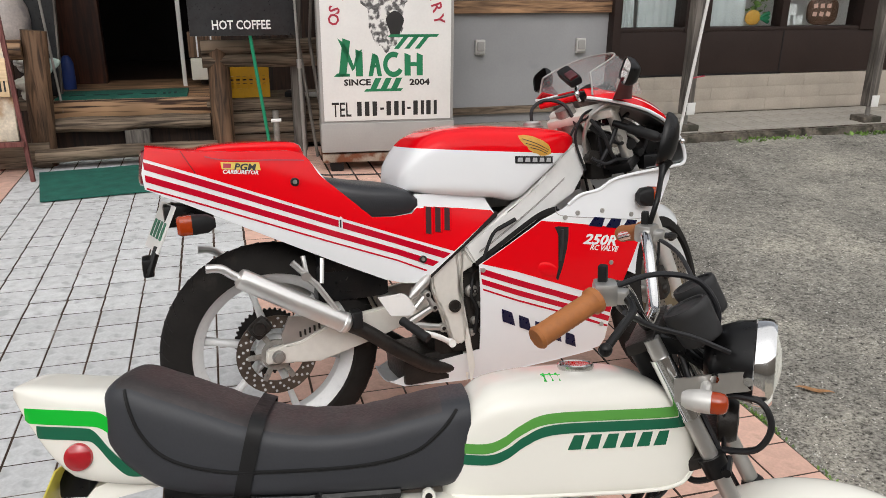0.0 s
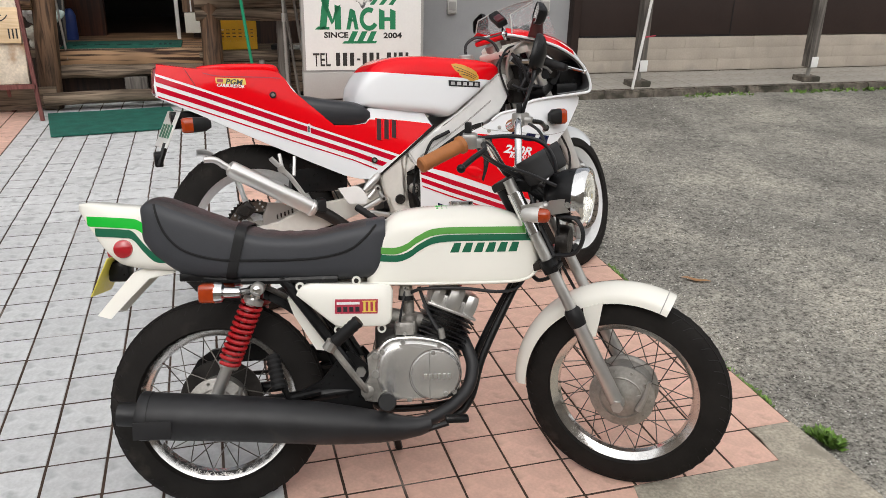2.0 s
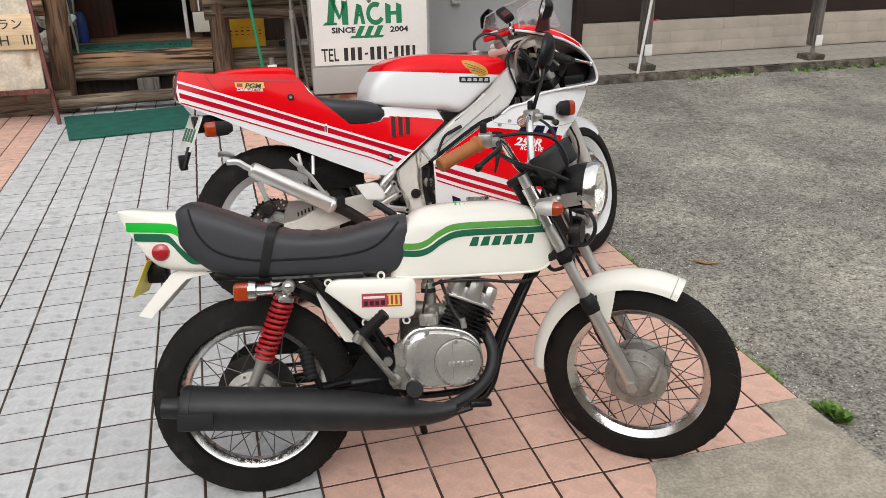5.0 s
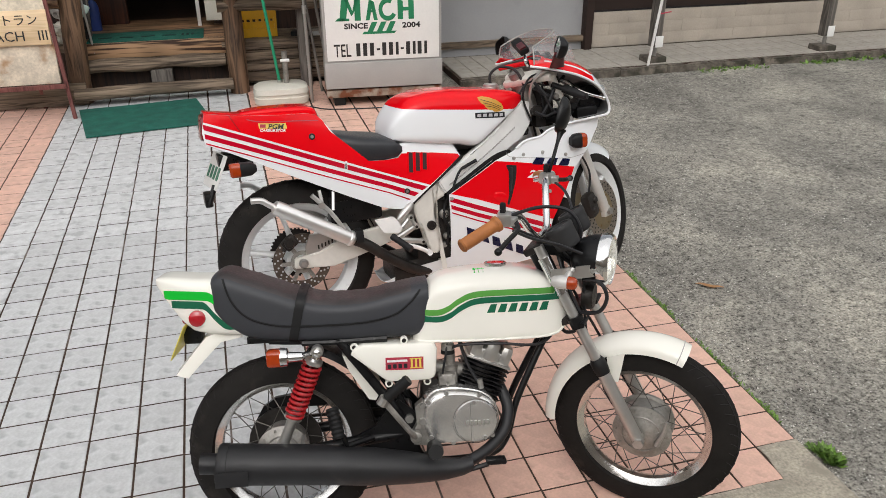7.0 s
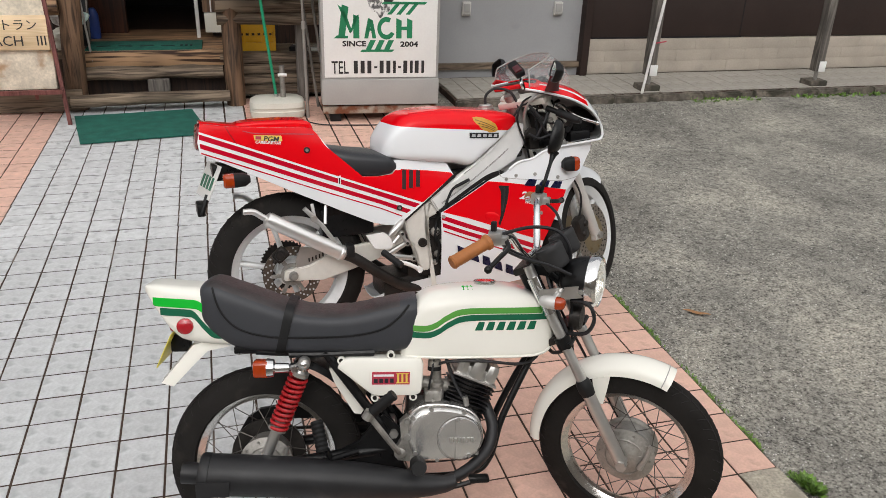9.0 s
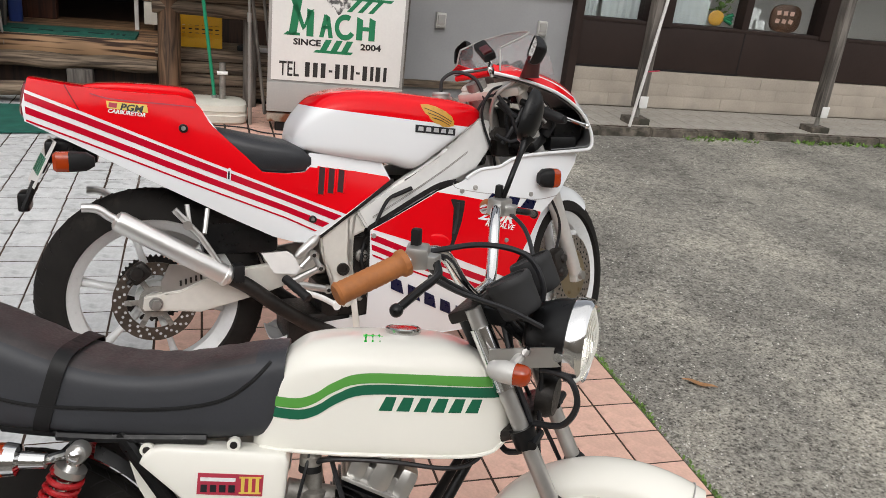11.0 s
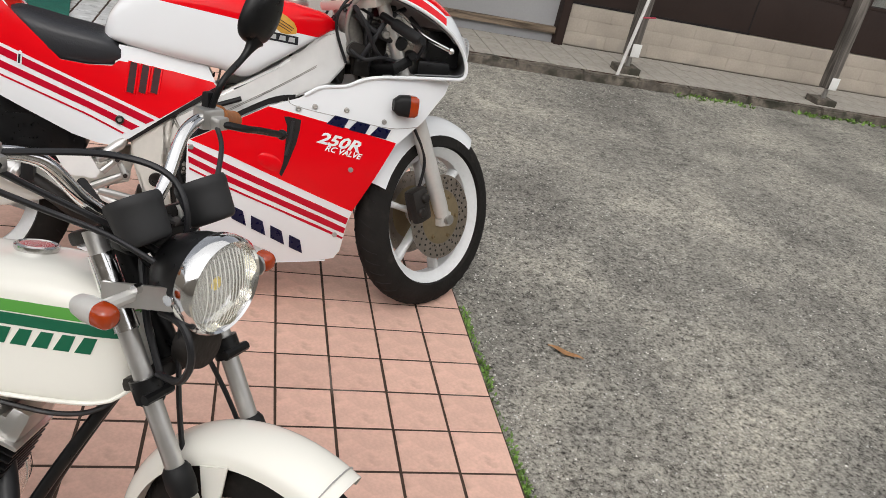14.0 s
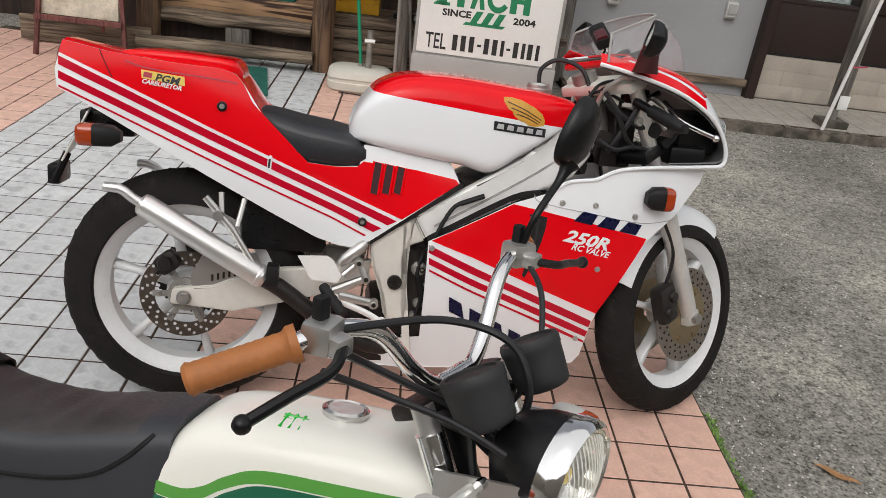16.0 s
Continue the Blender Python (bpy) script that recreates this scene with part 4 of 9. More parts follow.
box(bm, (0, 0.12, 0.10), (2 * W2 + 0.03, 0.27, 0.06), 0.006)
part("rusty_foot", bm, RUST, sg)
for s in (-1, 1):
    bm = bmesh.new()
    box(bm, (s * 0.36, 0.13, 0.035), (0.09, 0.24, 0.07), 0.01)
    part("caster_block", bm, RUBBER, sg)
bm = bmesh.new()
box(bm, (0, -0.014, 1.145), (2 * W2 - 0.015, 0.012, 1.57), 0.003)
face = part("sign_face", bm, SIGN_WHITE, sg)
FY = -0.0205


def sign_text(text, size, x, z, mat_, rot=0, wide=1.0, bold=0.02):
    bm = lettering(text, size, 0, wide, bold)
    extruded(bm, 0.0015)
    return part("lettering", bm, mat_, face, m=pose(x, FY, z, 0, rot, 0))


def sign_shape(name, outlines, mat_, depth=0.0015):
    bm = bmesh.new()
    for o in outlines:
        flat(bm, o)
    extruded(bm, depth)
    return part(name, bm, mat_, face, m=pose(0, FY, 0))


sign_text("SINCE", 0.056, -0.297, 0.602, SIGN_BLACK, 0, 1.2, 0.035)
sign_text("2004", 0.056, 0.150, 0.598, SIGN_BLACK, 0, 1.25, 0.035)
for k, (ch, x, z, r) in enumerate((("O", -0.325, 0.985, -78), ("S", -0.318, 1.06, -72), ("T", -0.295, 1.13, -64), ("R", -0.262, 1.20, -54), ("I", -0.22, 1.26, -45), ("C", -0.185, 1.295, -38), ("H", -0.12, 1.345, -25))):
    sign_text(ch, 0.10, x, z, SIGN_RED, r, 0.95)
for k, (ch, x, z, r) in enumerate((("C", 0.155, 1.34, 35), ("U", 0.222, 1.27, 52), ("R", 0.272, 1.20, 64), ("R", 0.298, 1.125, 72), ("Y", 0.316, 1.05, 78))):
    sign_text(ch, 0.10, x, z, SIGN_RED, r, 0.95)
# phone line as plain bars
sign_text("TEL", 0.138, -0.385, 0.392, SIGN_BLACK, 0, 0.60, 0.01)
bars = []
x = -0.213
for w, h in ((0.05, 1), (0.05, 1), (0.05, 1), (0.04, 0.2), (0.05, 1), (0.05, 1), (0.035, 1), (0.04, 0.2), (0.05, 1), (0.035, 1), (0.05, 1), (0.035, 1)):
    if h:
        a, b = (0.392, 0.490) if h == 1 else (0.432, 0.447)
        bars.append([(x, a), (x + w * 0.62, a), (x + w * 0.62, b), (x, b)])
    x += w + 0.003
for o in bars:
    sign_shape("plain_bar", [o], SIGN_BLACK)
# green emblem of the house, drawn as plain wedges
em = []
for x0, x1, zb, zt, sl in ((-0.36, -0.30, 0.70, 0.98, 0.04), (-0.22, -0.165, 0.70, 0.90, 0.0), (-0.12, -0.085, 0.70, 0.87, 0.035), (-0.045, -0.01, 0.70, 0.87, -0.03), (0.175, 0.225, 0.70, 0.87, 0.0), (0.275, 0.325, 0.70, 0.87, 0.0)):
    em.append([(x0, zb), (x1, zb), (x1 + sl, zt - 0.02), (x0 + sl, zt)])
em += [[(-0.40, 0.70), (-0.27, 0.70), (-0.27, 0.72), (-0.37, 0.725)], [(-0.36, 0.98), (-0.30, 0.94), (-0.23, 0.76), (-0.25, 0.74)], [(-0.25, 0.74), (-0.23, 0.76), (-0.165, 0.90), (-0.21, 0.88)], [(0.225, 0.77), (0.275, 0.77), (0.275, 0.80), (0.225, 0.80)], [(-0.10, 0.765), (-0.03, 0.765), (-0.03, 0.785), (-0.10, 0.785)]]
for k in range(3):
    x = 0.03 + 0.085 * k
    em.append([(x + 0.06, 0.90), (x + 0.10, 0.90), (x + 0.19, 1.00), (x + 0.15, 1.00)])
    em.append([(x - 0.14, 0.60), (x - 0.09, 0.60), (x - 0.045, 0.685), (x - 0.095, 0.685)])
em += [[(0.04, 0.985), (0.44, 0.985), (0.46, 1.005), (0.06, 1.005)], [(-0.16, 0.585), (0.14, 0.585), (0.16, 0.605), (-0.14, 0.605)]]
seat_at = lambda o: [(0.835 * x - 0.029, 0.893 * z + 0.0356) for x, z in o]
for o in em:
    sign_shape("emblem_wedge", [seat_at(o)], SIGN_GREEN)
ring = []
for j in range(24):
    a, b = 2 * math.pi * j / 24, 2 * math.pi * (j + 1) / 24
    if 3.5 <= j < 22:
        ring.append([(0.085 + 0.085 * math.cos(a), 0.785 + 0.095 * math.sin(a)), (0.085 + 0.085 * math.cos(b), 0.785 + 0.095 * math.sin(b)), (0.085 + 0.05 * math.cos(b), 0.785 + 0.055 * math.sin(b)), (0.085 + 0.05 * math.cos(a), 0.785 + 0.055 * math.sin(a))])
sign_shape("emblem_ring", [seat_at(o) for o in ring], SIGN_GREEN, 0.0018)
sign_shape("emblem_field", [[(-0.005 + 0.165 * math.cos(a) * (1 if math.sin(a) > 0 else 0.78) * (1 + 0.07 * math.sin(7 * a)), 1.13 + (0.30 + 0.02 * math.sin(11 * a)) * math.sin(a)) for a in (2 * math.pi * j / 60 for j in range(60))]], SIGN_SHADE, 0.0010)
sign_shape("emblem_dark", [[(0.055 + 0.055 * math.cos(a) * (1 + 0.2 * math.sin(3 * a)), 1.00 + 0.085 * math.sin(a)) for a in (2 * math.pi * j / 28 for j in range(28))]], SIGN_BLACK, 0.0013)

# standing things beside the sign
t = thing("coffee_board", "black wrapped menu board on a green pole", "menu board", pose(-1.0, 3.75, 0))
bm = bmesh.new()
box(bm, (0, 0, 1.17), (0.70, 0.035, 0.52), 0.006)
for v in bm.verts:
    v.co.y += noise.noise(v.co * 9) * 0.01
part("board", bm, BLACKBOARD, t)
bm = lettering("HOT COFFEE", 0.082, 0, 0.80, 0.02)
extruded(bm, 0.002)
part("lettering", bm, CHALK, t, m=pose(-0.205, -0.025, 0.955))
bm = bmesh.new()
tube(bm, [(0.04, 0.01, 0.92), (0.12, 0.0, 0.17)], 0.012, 10)
part("pole", bm, GREEN_POLE, t)
bm = bmesh.new()
tube(bm, [(0.12, 0.0, 0.17), (0.122, 0.0, 0.14)], 0.02, 10)
part("socket", bm, STEEL, t)
t = thing("parasol_foot", "pale plastic water-filled parasol foot on the tiles", "parasol foot", pose(-0.875, 3.72, 0.0))
bm = bmesh.new()
rings = []
for z, a, b in ((0.0, 0.20, 0.13), (0.012, 0.215, 0.145), (0.06, 0.22, 0.15), (0.065, 0.212, 0.142), (0.085, 0.212, 0.142), (0.09, 0.22, 0.15), (0.13, 0.212, 0.142), (0.15, 0.18, 0.11)):
    rings.append([(a * math.copysign(abs(math.cos(k)) ** 0.55, math.cos(k)), b * math.copysign(abs(math.sin(k)) ** 0.55, math.sin(k)), z) for k in (2 * math.pi * j / 36 for j in range(36))])
loft(bm, rings)
part("tank", bm, PALE_PLASTIC, t)
bm = bmesh.new()
tube(bm, [(0.05, 0, 0.14), (0.05, 0, 0.40)], 0.022, 12)
part("tube", bm, CAST_DULL, t)
bm = bmesh.new()
tube(bm, [(0.015, -0.03, 0.335), (0.085, -0.03, 0.335)], 0.013, 8)
part("clamp_screw", bm, SIGN_WHITE, t)
t = thing("banner_pole", "thin steel banner pole standing beside the sign", "pole", pose(-0.64, 3.62, 0))
bm = bmesh.new()
tube(bm, [(0, 0, 0), (-0.01, 0, 0.75)], 0.013, 10)
part("lower_tube", bm, STEEL, t)
bm = bmesh.new()
tube(bm, [(-0.01, 0, 0.74), (-0.035, 0, 1.8)], 0.009, 10)
part("upper_tube", bm, STEEL, t)
bm = bmesh.new()
tube(bm, [(-0.0095, 0, 0.70), (-0.0105, 0, 0.76)], 0.017, 10)
part("collar", bm, CAST, t)
for k, x in enumerate((-0.52, -0.44)):
    bm = bmesh.new()
    tube(bm, [(x, 3.95, 0), (x - 0.1, 3.95, 0.85), (x - 0.02, 3.96, 1.8)], 0.012, 6)
    tagged(part("propped_stick", bm, OLD_WOOD_UP), "dark wooden stick propped by the fence", "stick", "propped sticks")
bm = bmesh.new()
tube(bm, curve([(-1.0, 3.55, 0.006), (-0.7, 3.5, 0.006), (-0.5, 3.36, 0.006), (0.1, 3.30, 0.006), (0.3, 3.4, 0.006)]), 0.005, 6)
tagged(part("power_cable", bm, CABLE), "thin dark cable lying along the tiles", "cable")

# ---- weeds, leaf and grit ----
def weed_patch(name, spots, seed, label):
    rnd = random.Random(seed)
    bm = bmesh.new()
    for x, y, z, r, n, h in spots:
        for i in range(n):
            a, d = rnd.random() * 6.28, r * math.sqrt(rnd.random())
            base = Vector((x + d * math.cos(a) * 0.7, y + d * math.sin(a) * 1.4, z))
            k = rnd.random() * 6.28
            tip = Vector((math.cos(k), math.sin(k), 0)) * h * rnd.uniform(0.3, 1.0) + Vector((0, 0, h * rnd.uniform(0.35, 1.0)))
            s = Vector((-math.sin(k), math.cos(k), 0)) * h * rnd.uniform(0.18, 0.34)
            bm.faces.new([bm.verts.new(q) for q in (base, base + tip * 0.55 + s, base + tip, base + tip * 0.5 - s)])
    return tagged(part(name, bm, WEED, keep=True), label, "weeds", kind="stuff")


weed_patch("weeds", [(0.475, 0.30 - 0.06 * i, -0.02, 0.030, (60, 95, 30, 14, 46, 80, 84, 22, 8, 6, 18, 34)[i % 12], 0.016) for i in range(19)] + [(0.525, -1.015, -0.02, 0.028, 230, 0.034), (0.505, -0.96, -0.02, 0.02, 60, 0.016)], 5, "small green weeds along the tile edge")
weed_patch("kerb_weeds", [(2.9 + 0.09 * i, 3.62, 0.022, 0.07, (30, 12, 40, 8)[i % 4], 0.035) for i in range(8)] + [(4.0 + 0.1 * i, 3.62, 0.022, 0.06, (14, 50, 20, 34)[i % 4], 0.04) for i in range(14)], 6, "green weeds growing along the kerb")
bm = bmesh.new()
sheet(bm, [[(-0.075 + 0.15 * i / 8, 0.022 * math.sin(math.pi * min(1, (i + 0.3) / 8.6)) * s, 0.012 + 0.006 * math.sin(i * 1.1) + 0.006 * abs(s)) for i in range(9)] for s in (-1, 0, 1)])
thicken(bm, 0.001)
tagged(part("fallen_leaf", bm, DRY_LEAF, m=pose(0.795, 0.12, -0.029, 0, 0, -35) @ Matrix.Diagonal((0.85, 0.6, 0.55, 1))), "curled brown leaf lying on the asphalt", "leaf")
rnd = random.Random(8)
bm = bmesh.new()
for i in range(14000):
    x, y = 0.49 + 2.9 * rnd.random() ** 1.5, rnd.uniform(-1.3, 3.5)
    s = 0.0012 + 0.0045 * rnd.random() ** 3
    z = -0.027 + 0.012 * noise.noise(Vector((x, y, 0)) * 1.3) + 0.004 * noise.noise(Vector((x, y, 0)) * 5) + 0.052 * min(1.0, max(0.0, (y - 2.7) / 0.9))
    a = rnd.random() * 6.28
    c, d = math.cos(a) * s, math.sin(a) * s
    base = [bm.verts.new((x + p, y + q, z)) for p, q in ((c, d), (-d, c), (-c, -d), (d, -c))]
    top = bm.verts.new((x, y, z + s * 0.9))
    for j in range(4):
        bm.faces.new((base[j], base[(j + 1) % 4], top))
tagged(part("grit", bm, material("pale_grit", (0.42, 0.41, 0.38), 0.9, by_island=0.85), keep=True), "loose pale grit scattered on the asphalt", "grit", kind="stuff")

# ---- unseen walls added round the camera, blocking low sky light and reflections ----
for name, label, c, size in (("wall_opposite", "unseen plain wall added across the yard to block low sky light", (1.0, -8.5, 2.4), (24.0, 0.25, 4.9)), ("wall_yard_east", "unseen plain wall added at the yard's end to block low sky light", (12.9, -2.0, 2.0), (0.25, 12.7, 4.1)), ("wall_yard_west", "unseen plain wall added beside the forecourt to block low sky light", (-10.9, -2.0, 2.0), (0.25, 12.7, 4.1))):
    bm = bmesh.new()
    box(bm, c, size, 0.01)
    structure(name, bm, BLOCK, label, "wall")


# ---- motorcycles: shared pieces ----
def steer(x, z, rake, degrees):
    """A turn of the front end round its raked steering axis through (x, 0, z)."""
    axis = Vector((-math.sin(radians(rake)), 0, math.cos(radians(rake))))
    return Matrix.Translation((x, 0, z)) @ Matrix.Rotation(radians(degrees), 4, axis) @ Matrix.Translation((-x, 0, -z))


def tyre(bm, R, half, rim, round_=2.3, seg=72):
    prof = []
    for k in range(13):
        t = math.pi * k / 12
        c, s = math.cos(t), math.sin(t)
        prof.append((rim + (R - rim) * abs(s) ** (2 / round_), half * math.copysign(abs(c) ** (2 / round_), c)))
    prof += [(rim - 0.004, -half * 0.75), (rim - 0.004, half * 0.75)]
    return lathe(bm, prof, seg=seg, close=True)


def tread_blocks(bm, R, half, n, depth=0.0035, skew=0.6):
    """Cross grooves of a block tread as thin raised bars near the shoulders."""
    for k in range(n):
        a = 2 * math.pi * k / n
        for s in (-1, 1):
            c = Vector((math.cos(a + s * 0.02) * (R - 0.010), s * half * 0.55, math.sin(a + s * 0.02) * (R - 0.010)))
            r = Matrix.Rotation(-a, 3, "Y") @ Matrix.Rotation(s * 0.55, 3, "Z") @ Matrix.Rotation(s * skew, 3, "X")
            bmesh.ops.create_cube(bm, size=1, matrix=Matrix.Translation(c) @ r.to_4x4() @ Matrix.Diagonal((0.012, half * 0.75, 0.011, 1)))
    return bm


def bolt(bm, c, r=0.006, h=0.005, seg=6):
    return lathe(bm, [(r, 0), (r, -h), (r * 0.55, -h), (r * 0.5, -h * 0.6)], c, seg)


def coil(a, b, r, wire, turns, n=14):
    a, b = Vector(a), Vector(b)
    d = (b - a).normalized()
    e = d.orthogonal().normalized()
    f = d.cross(e)
    N = int(turns * n)
    return [a.lerp(b, i / N) + (e * math.cos(2 * math.pi * i / n) + f * math.sin(2 * math.pi * i / n)) * r for i in range(N + 1)]


def glyph_bars(bm_list, x, z, w, h, count, gap, slant, wfun, lift, side=-1, thick=0.0012):
    """A row of plain slanted bars in place of a maker's name."""
    bm = bmesh.new()
    for k in range(count):
        a = x + k * (w + gap)
        b = a + w
        s = h * slant
        panel([(a + 0.04 * w, z), (b - 0.04 * w, z), (b - 0.10 * w + s, z + h), (a + 0.16 * w + s, z + h)], wfun, thick, side, 0.05, lift, bm)
    return bm


def conform(bm, x, z, wfun, lift, turn=0.0, side=-1):
    """Lays a flat word on a curved side, starting at (x, z)."""
    c, s = math.cos(radians(turn)), math.sin(radians(turn))
    bmesh.ops.triangulate(bm, faces=bm.faces[:])
    for v in bm.verts:
        u, w = x + v.co.x * c - v.co.z * s, z + v.co.x * s + v.co.z * c
        v.co = Vector((u, side * (wfun(u, w) + lift), w))
    return bm


# ---- small white roadster ----
ROADSTER = pose(-1.208, -0.873, 0, -18.0, 0, -9.5)
rd = thing("roadster_motorcycle", "cream and green vintage roadster motorcycle on its side stand", "motorcycle", ROADSTER, "parked motorcycles")
FS = Matrix.Translation((0.999, -0.020, 0.266)) @ Euler([radians(a) for a in (-3.9, 2.3, 3.4)]).to_matrix().to_4x4() @ Matrix.Translation((-1.015, 0, -0.262)) @ steer(1.015, 0.262, 28.0, -36.0)
AX = lambda v: 1.015 - (v - 0.262) * math.tan(radians(28))


def spoked_wheel(name, c, m, R, half, hub_r, hub_half):
    bm = bmesh.new()
    rr = 0.197
    lathe(bm, [(rr, -0.026), (rr + 0.004, -0.022), (rr - 0.012, -0.016), (rr - 0.017, 0.0), (rr - 0.012, 0.016), (rr + 0.004, 0.022), (rr, 0.026), (rr - 0.008, 0.022), (rr - 0.022, 0.012), (rr - 0.026, 0.0), (rr - 0.022, -0.012), (rr - 0.008, -0.022)], seg=72, close=True)
    wheel = part(name, bm, RIM_CHROME, rd, "wire wheel with aged chrome rim", m=m @ pose(*c))
    bm = bmesh.new()
    tyre(bm, R, half, rr)
    part("tyre", bm, TYRE, wheel, "black road tyre with worn block tread")
    bm = bmesh.new()
    for k in range(48):
        a = 2 * math.pi * k / 48
        for s in (-1, 1):
            pts = []
            for j in range(6):
                w = s * half * (0.12 + 0.70 * j / 5)
                q = rr + (R - rr) * (max(0.0, 1 - (abs(w) / half) ** 2.3)) ** (1 / 2.3) + 0.0003
                b = a + s * 0.03 + 0.05 * abs(j - 2) / 2
                pts.append((q * math.cos(b), w, q * math.sin(b)))
            tube(bm, pts, 0.0014, 3)
    for w in (-0.45, 0.0, 0.45):
        q = rr + (R - rr) * (1 - abs(w) ** 2.3) ** (1 / 2.3) + 0.0003
        tube(bm, [(q * math.cos(t), w * half, q * math.sin(t)) for t in (2 * math.pi * j / 72 for j in range(72))], 0.0015, 3, close=True)
    tagged(part("tread_groove", bm, VOID_SHADE, wheel), kind="stuff")
    bm = bmesh.new()
    lathe(bm, [(0.012, -hub_half - 0.012), (0.03, -hub_half - 0.01), (hub_r * 0.72, -hub_half), (hub_r, -hub_half + 0.008), (hub_r, -hub_half + 0.016), (hub_r * 0.9, -hub_half + 0.02), (hub_r * 0.9, hub_half - 0.02), (hub_r, hub_half - 0.016), (hub_r, hub_half - 0.008), (hub_r * 0.72, hub_half), (0.012, hub_half + 0.01)], seg=48)
    for k in range(10):
        a = 2 * math.pi * k / 10
        bolt(bm, (hub_r * 0.86 * math.cos(a), -hub_half + 0.006, hub_r * 0.86 * math.sin(a)), 0.004, 0.005)
    hub = part("drum_hub", bm, CAST_DULL, wheel, "dull cast drum brake hub")
    for r in (0.52, 0.66):
        bm = bmesh.new()
        tube(bm, [(hub_r * r * math.cos(q), -hub_half - 0.003, hub_r * r * math.sin(q)) for q in (2 * math.pi * j / 40 for j in range(40))], 0.0024, 6, close=True)
        part("cast_rib", bm, CAST_DULL, hub)
    for k in range(6):
        q = 2 * math.pi * (k + 0.3) / 6
        bm = bmesh.new()
        tube(bm, [(hub_r * 0.30 * math.cos(q), -hub_half - 0.007, hub_r * 0.30 * math.sin(q)), (hub_r * 0.66 * math.cos(q), -hub_half - 0.002, hub_r * 0.66 * math.sin(q))], 0.0022, 6)
        part("cast_rib", bm, CAST_DULL, hub)
    bm = bmesh.new()
    tube(bm, [(hub_r * 0.55, -hub_half - 0.012, -hub_r * 0.25), (hub_r * 0.75, -hub_half - 0.016, hub_r * 0.25), (hub_r * 0.85, -hub_half - 0.016, hub_r * 0.75)], (0.009, 0.006, 0.005), 8)
    part("brake_arm", bm, STEEL, hub)
    kinds = []
    for s in (-1, 1):
        for d in (-1, 1):
            bm = bmesh.new()
            a0, a1 = 0.0, d * radians(38)
            tube(bm, [(hub_r * 0.94 * math.cos(a0), s * (hub_half - 0.012), hub_r * 0.94 * math.sin(a0)), ((rr - 0.02) * math.cos(a1), s * 0.004, (rr - 0.02) * math.sin(a1))], 0.0014, 5)
            kinds.append(bm)
    meshes = []
    for bm in kinds:
        me = bpy.data.meshes.new("spoke")
        bm.to_mesh(me)
        bm.free()
        me.materials.append(SPOKE)
        meshes.append(me)
    for k in range(36):
        ob = new("spoke", meshes[k % 4])
        ob.parent = wheel
        ob.matrix_basis = Matrix.Rotation(radians(10 * k + (5 if k % 2 else 0)), 4, "Y")
    return wheel


rw = spoked_wheel("rear_wheel", (-0.003, -0.004, 0.260), Matrix(), 0.266, 0.042, 0.074, 0.055)
fw = spoked_wheel("front_wheel", (1.06, 0, 0.262), FS, 0.266, 0.035, 0.084, 0.046)
bm = bmesh.new()
lathe(bm, [(0.02, 0.03), (0.105, 0.028), (0.105, 0.022), (0.02, 0.02)], (0, 0, 0), 40)
lathe(bm, [(0.02, 0.06), (0.055, 0.058), (0.058, 0.05), (0.02, 0.05)], (0, 0, 0), 40)
part("sprocket", bm, DARK_METAL, rw)

# rear: swing arm, chain guard, dampers
for s in (-1, 1):
    bm = bmesh.new()
    tube(bm, [(0.40, s * 0.055, 0.30), (0.2, s * 0.075, 0.285), (-0.02, s * 0.082, 0.262)], (0.017, 0.016, 0.014), 12)
    box(bm, (0.0, s * 0.082, 0.262), (0.06, 0.012, 0.035), 0.004)
    part("swing_arm", bm, PAINT_BLACK, rd)
    bm = bmesh.new()
    lathe(bm, [(0.013, -0.012), (0.013, 0.012)], (0, s * 0.095, 0.262), 6)
    part("axle_nut", bm, CHROME, rd)
    top, bot = Vector((0.112, s * 0.115, 0.562)), Vector((0.004, s * 0.105, 0.300))
    bm = bmesh.new()
    tube(bm, [top, top.lerp(bot, 0.62)], 0.0125, 14)
    part("damper_rod", bm, CHROME, rd)
    bm = bmesh.new()
    tube(bm, [top.lerp(bot, 0.60), top.lerp(bot, 0.98)], 0.0145, 16)
    part("damper_body", bm, CAST, rd, "grey damper body")
    bm = bmesh.new()
    tube(bm, coil(top.lerp(bot, 0.13), top.lerp(bot, 0.68), 0.0238, 0.0045, 11.0), 0.0048, 8)
    part("spring", bm, SPRING_RED, rd, "red coil spring")
    bm = bmesh.new()
    tube(bm, [top.lerp(bot, 0.09), top.lerp(bot, 0.13)], 0.0245, 18)
    tube(bm, [top.lerp(bot, 0.68), top.lerp(bot, 0.71)], 0.0245, 18)
    split("spring_cup", bm, CAST, rd)
    bm = bmesh.new()
    lathe(bm, [(0.0, -0.014), (0.0150, -0.014), (0.0165, -0.011), (0.0165, 0.011), (0.0150, 0.014), (0.0, 0.014)], top, 18)
    lathe(bm, [(0.0, -0.014), (0.016, -0.014), (0.016, 0.014), (0.0, 0.014)], bot, 14)
    split("damper_eye", bm, CAST, rd)
    bm = bmesh.new()
    lathe(bm, [(0.009, 0), (0.009, s * 0.009), (0.004, s * 0.012)], (top.x, top.y + s * 0.014, top.z), 12)
    part("cap_nut", bm, CHROME, rd)
bm = bmesh.new()
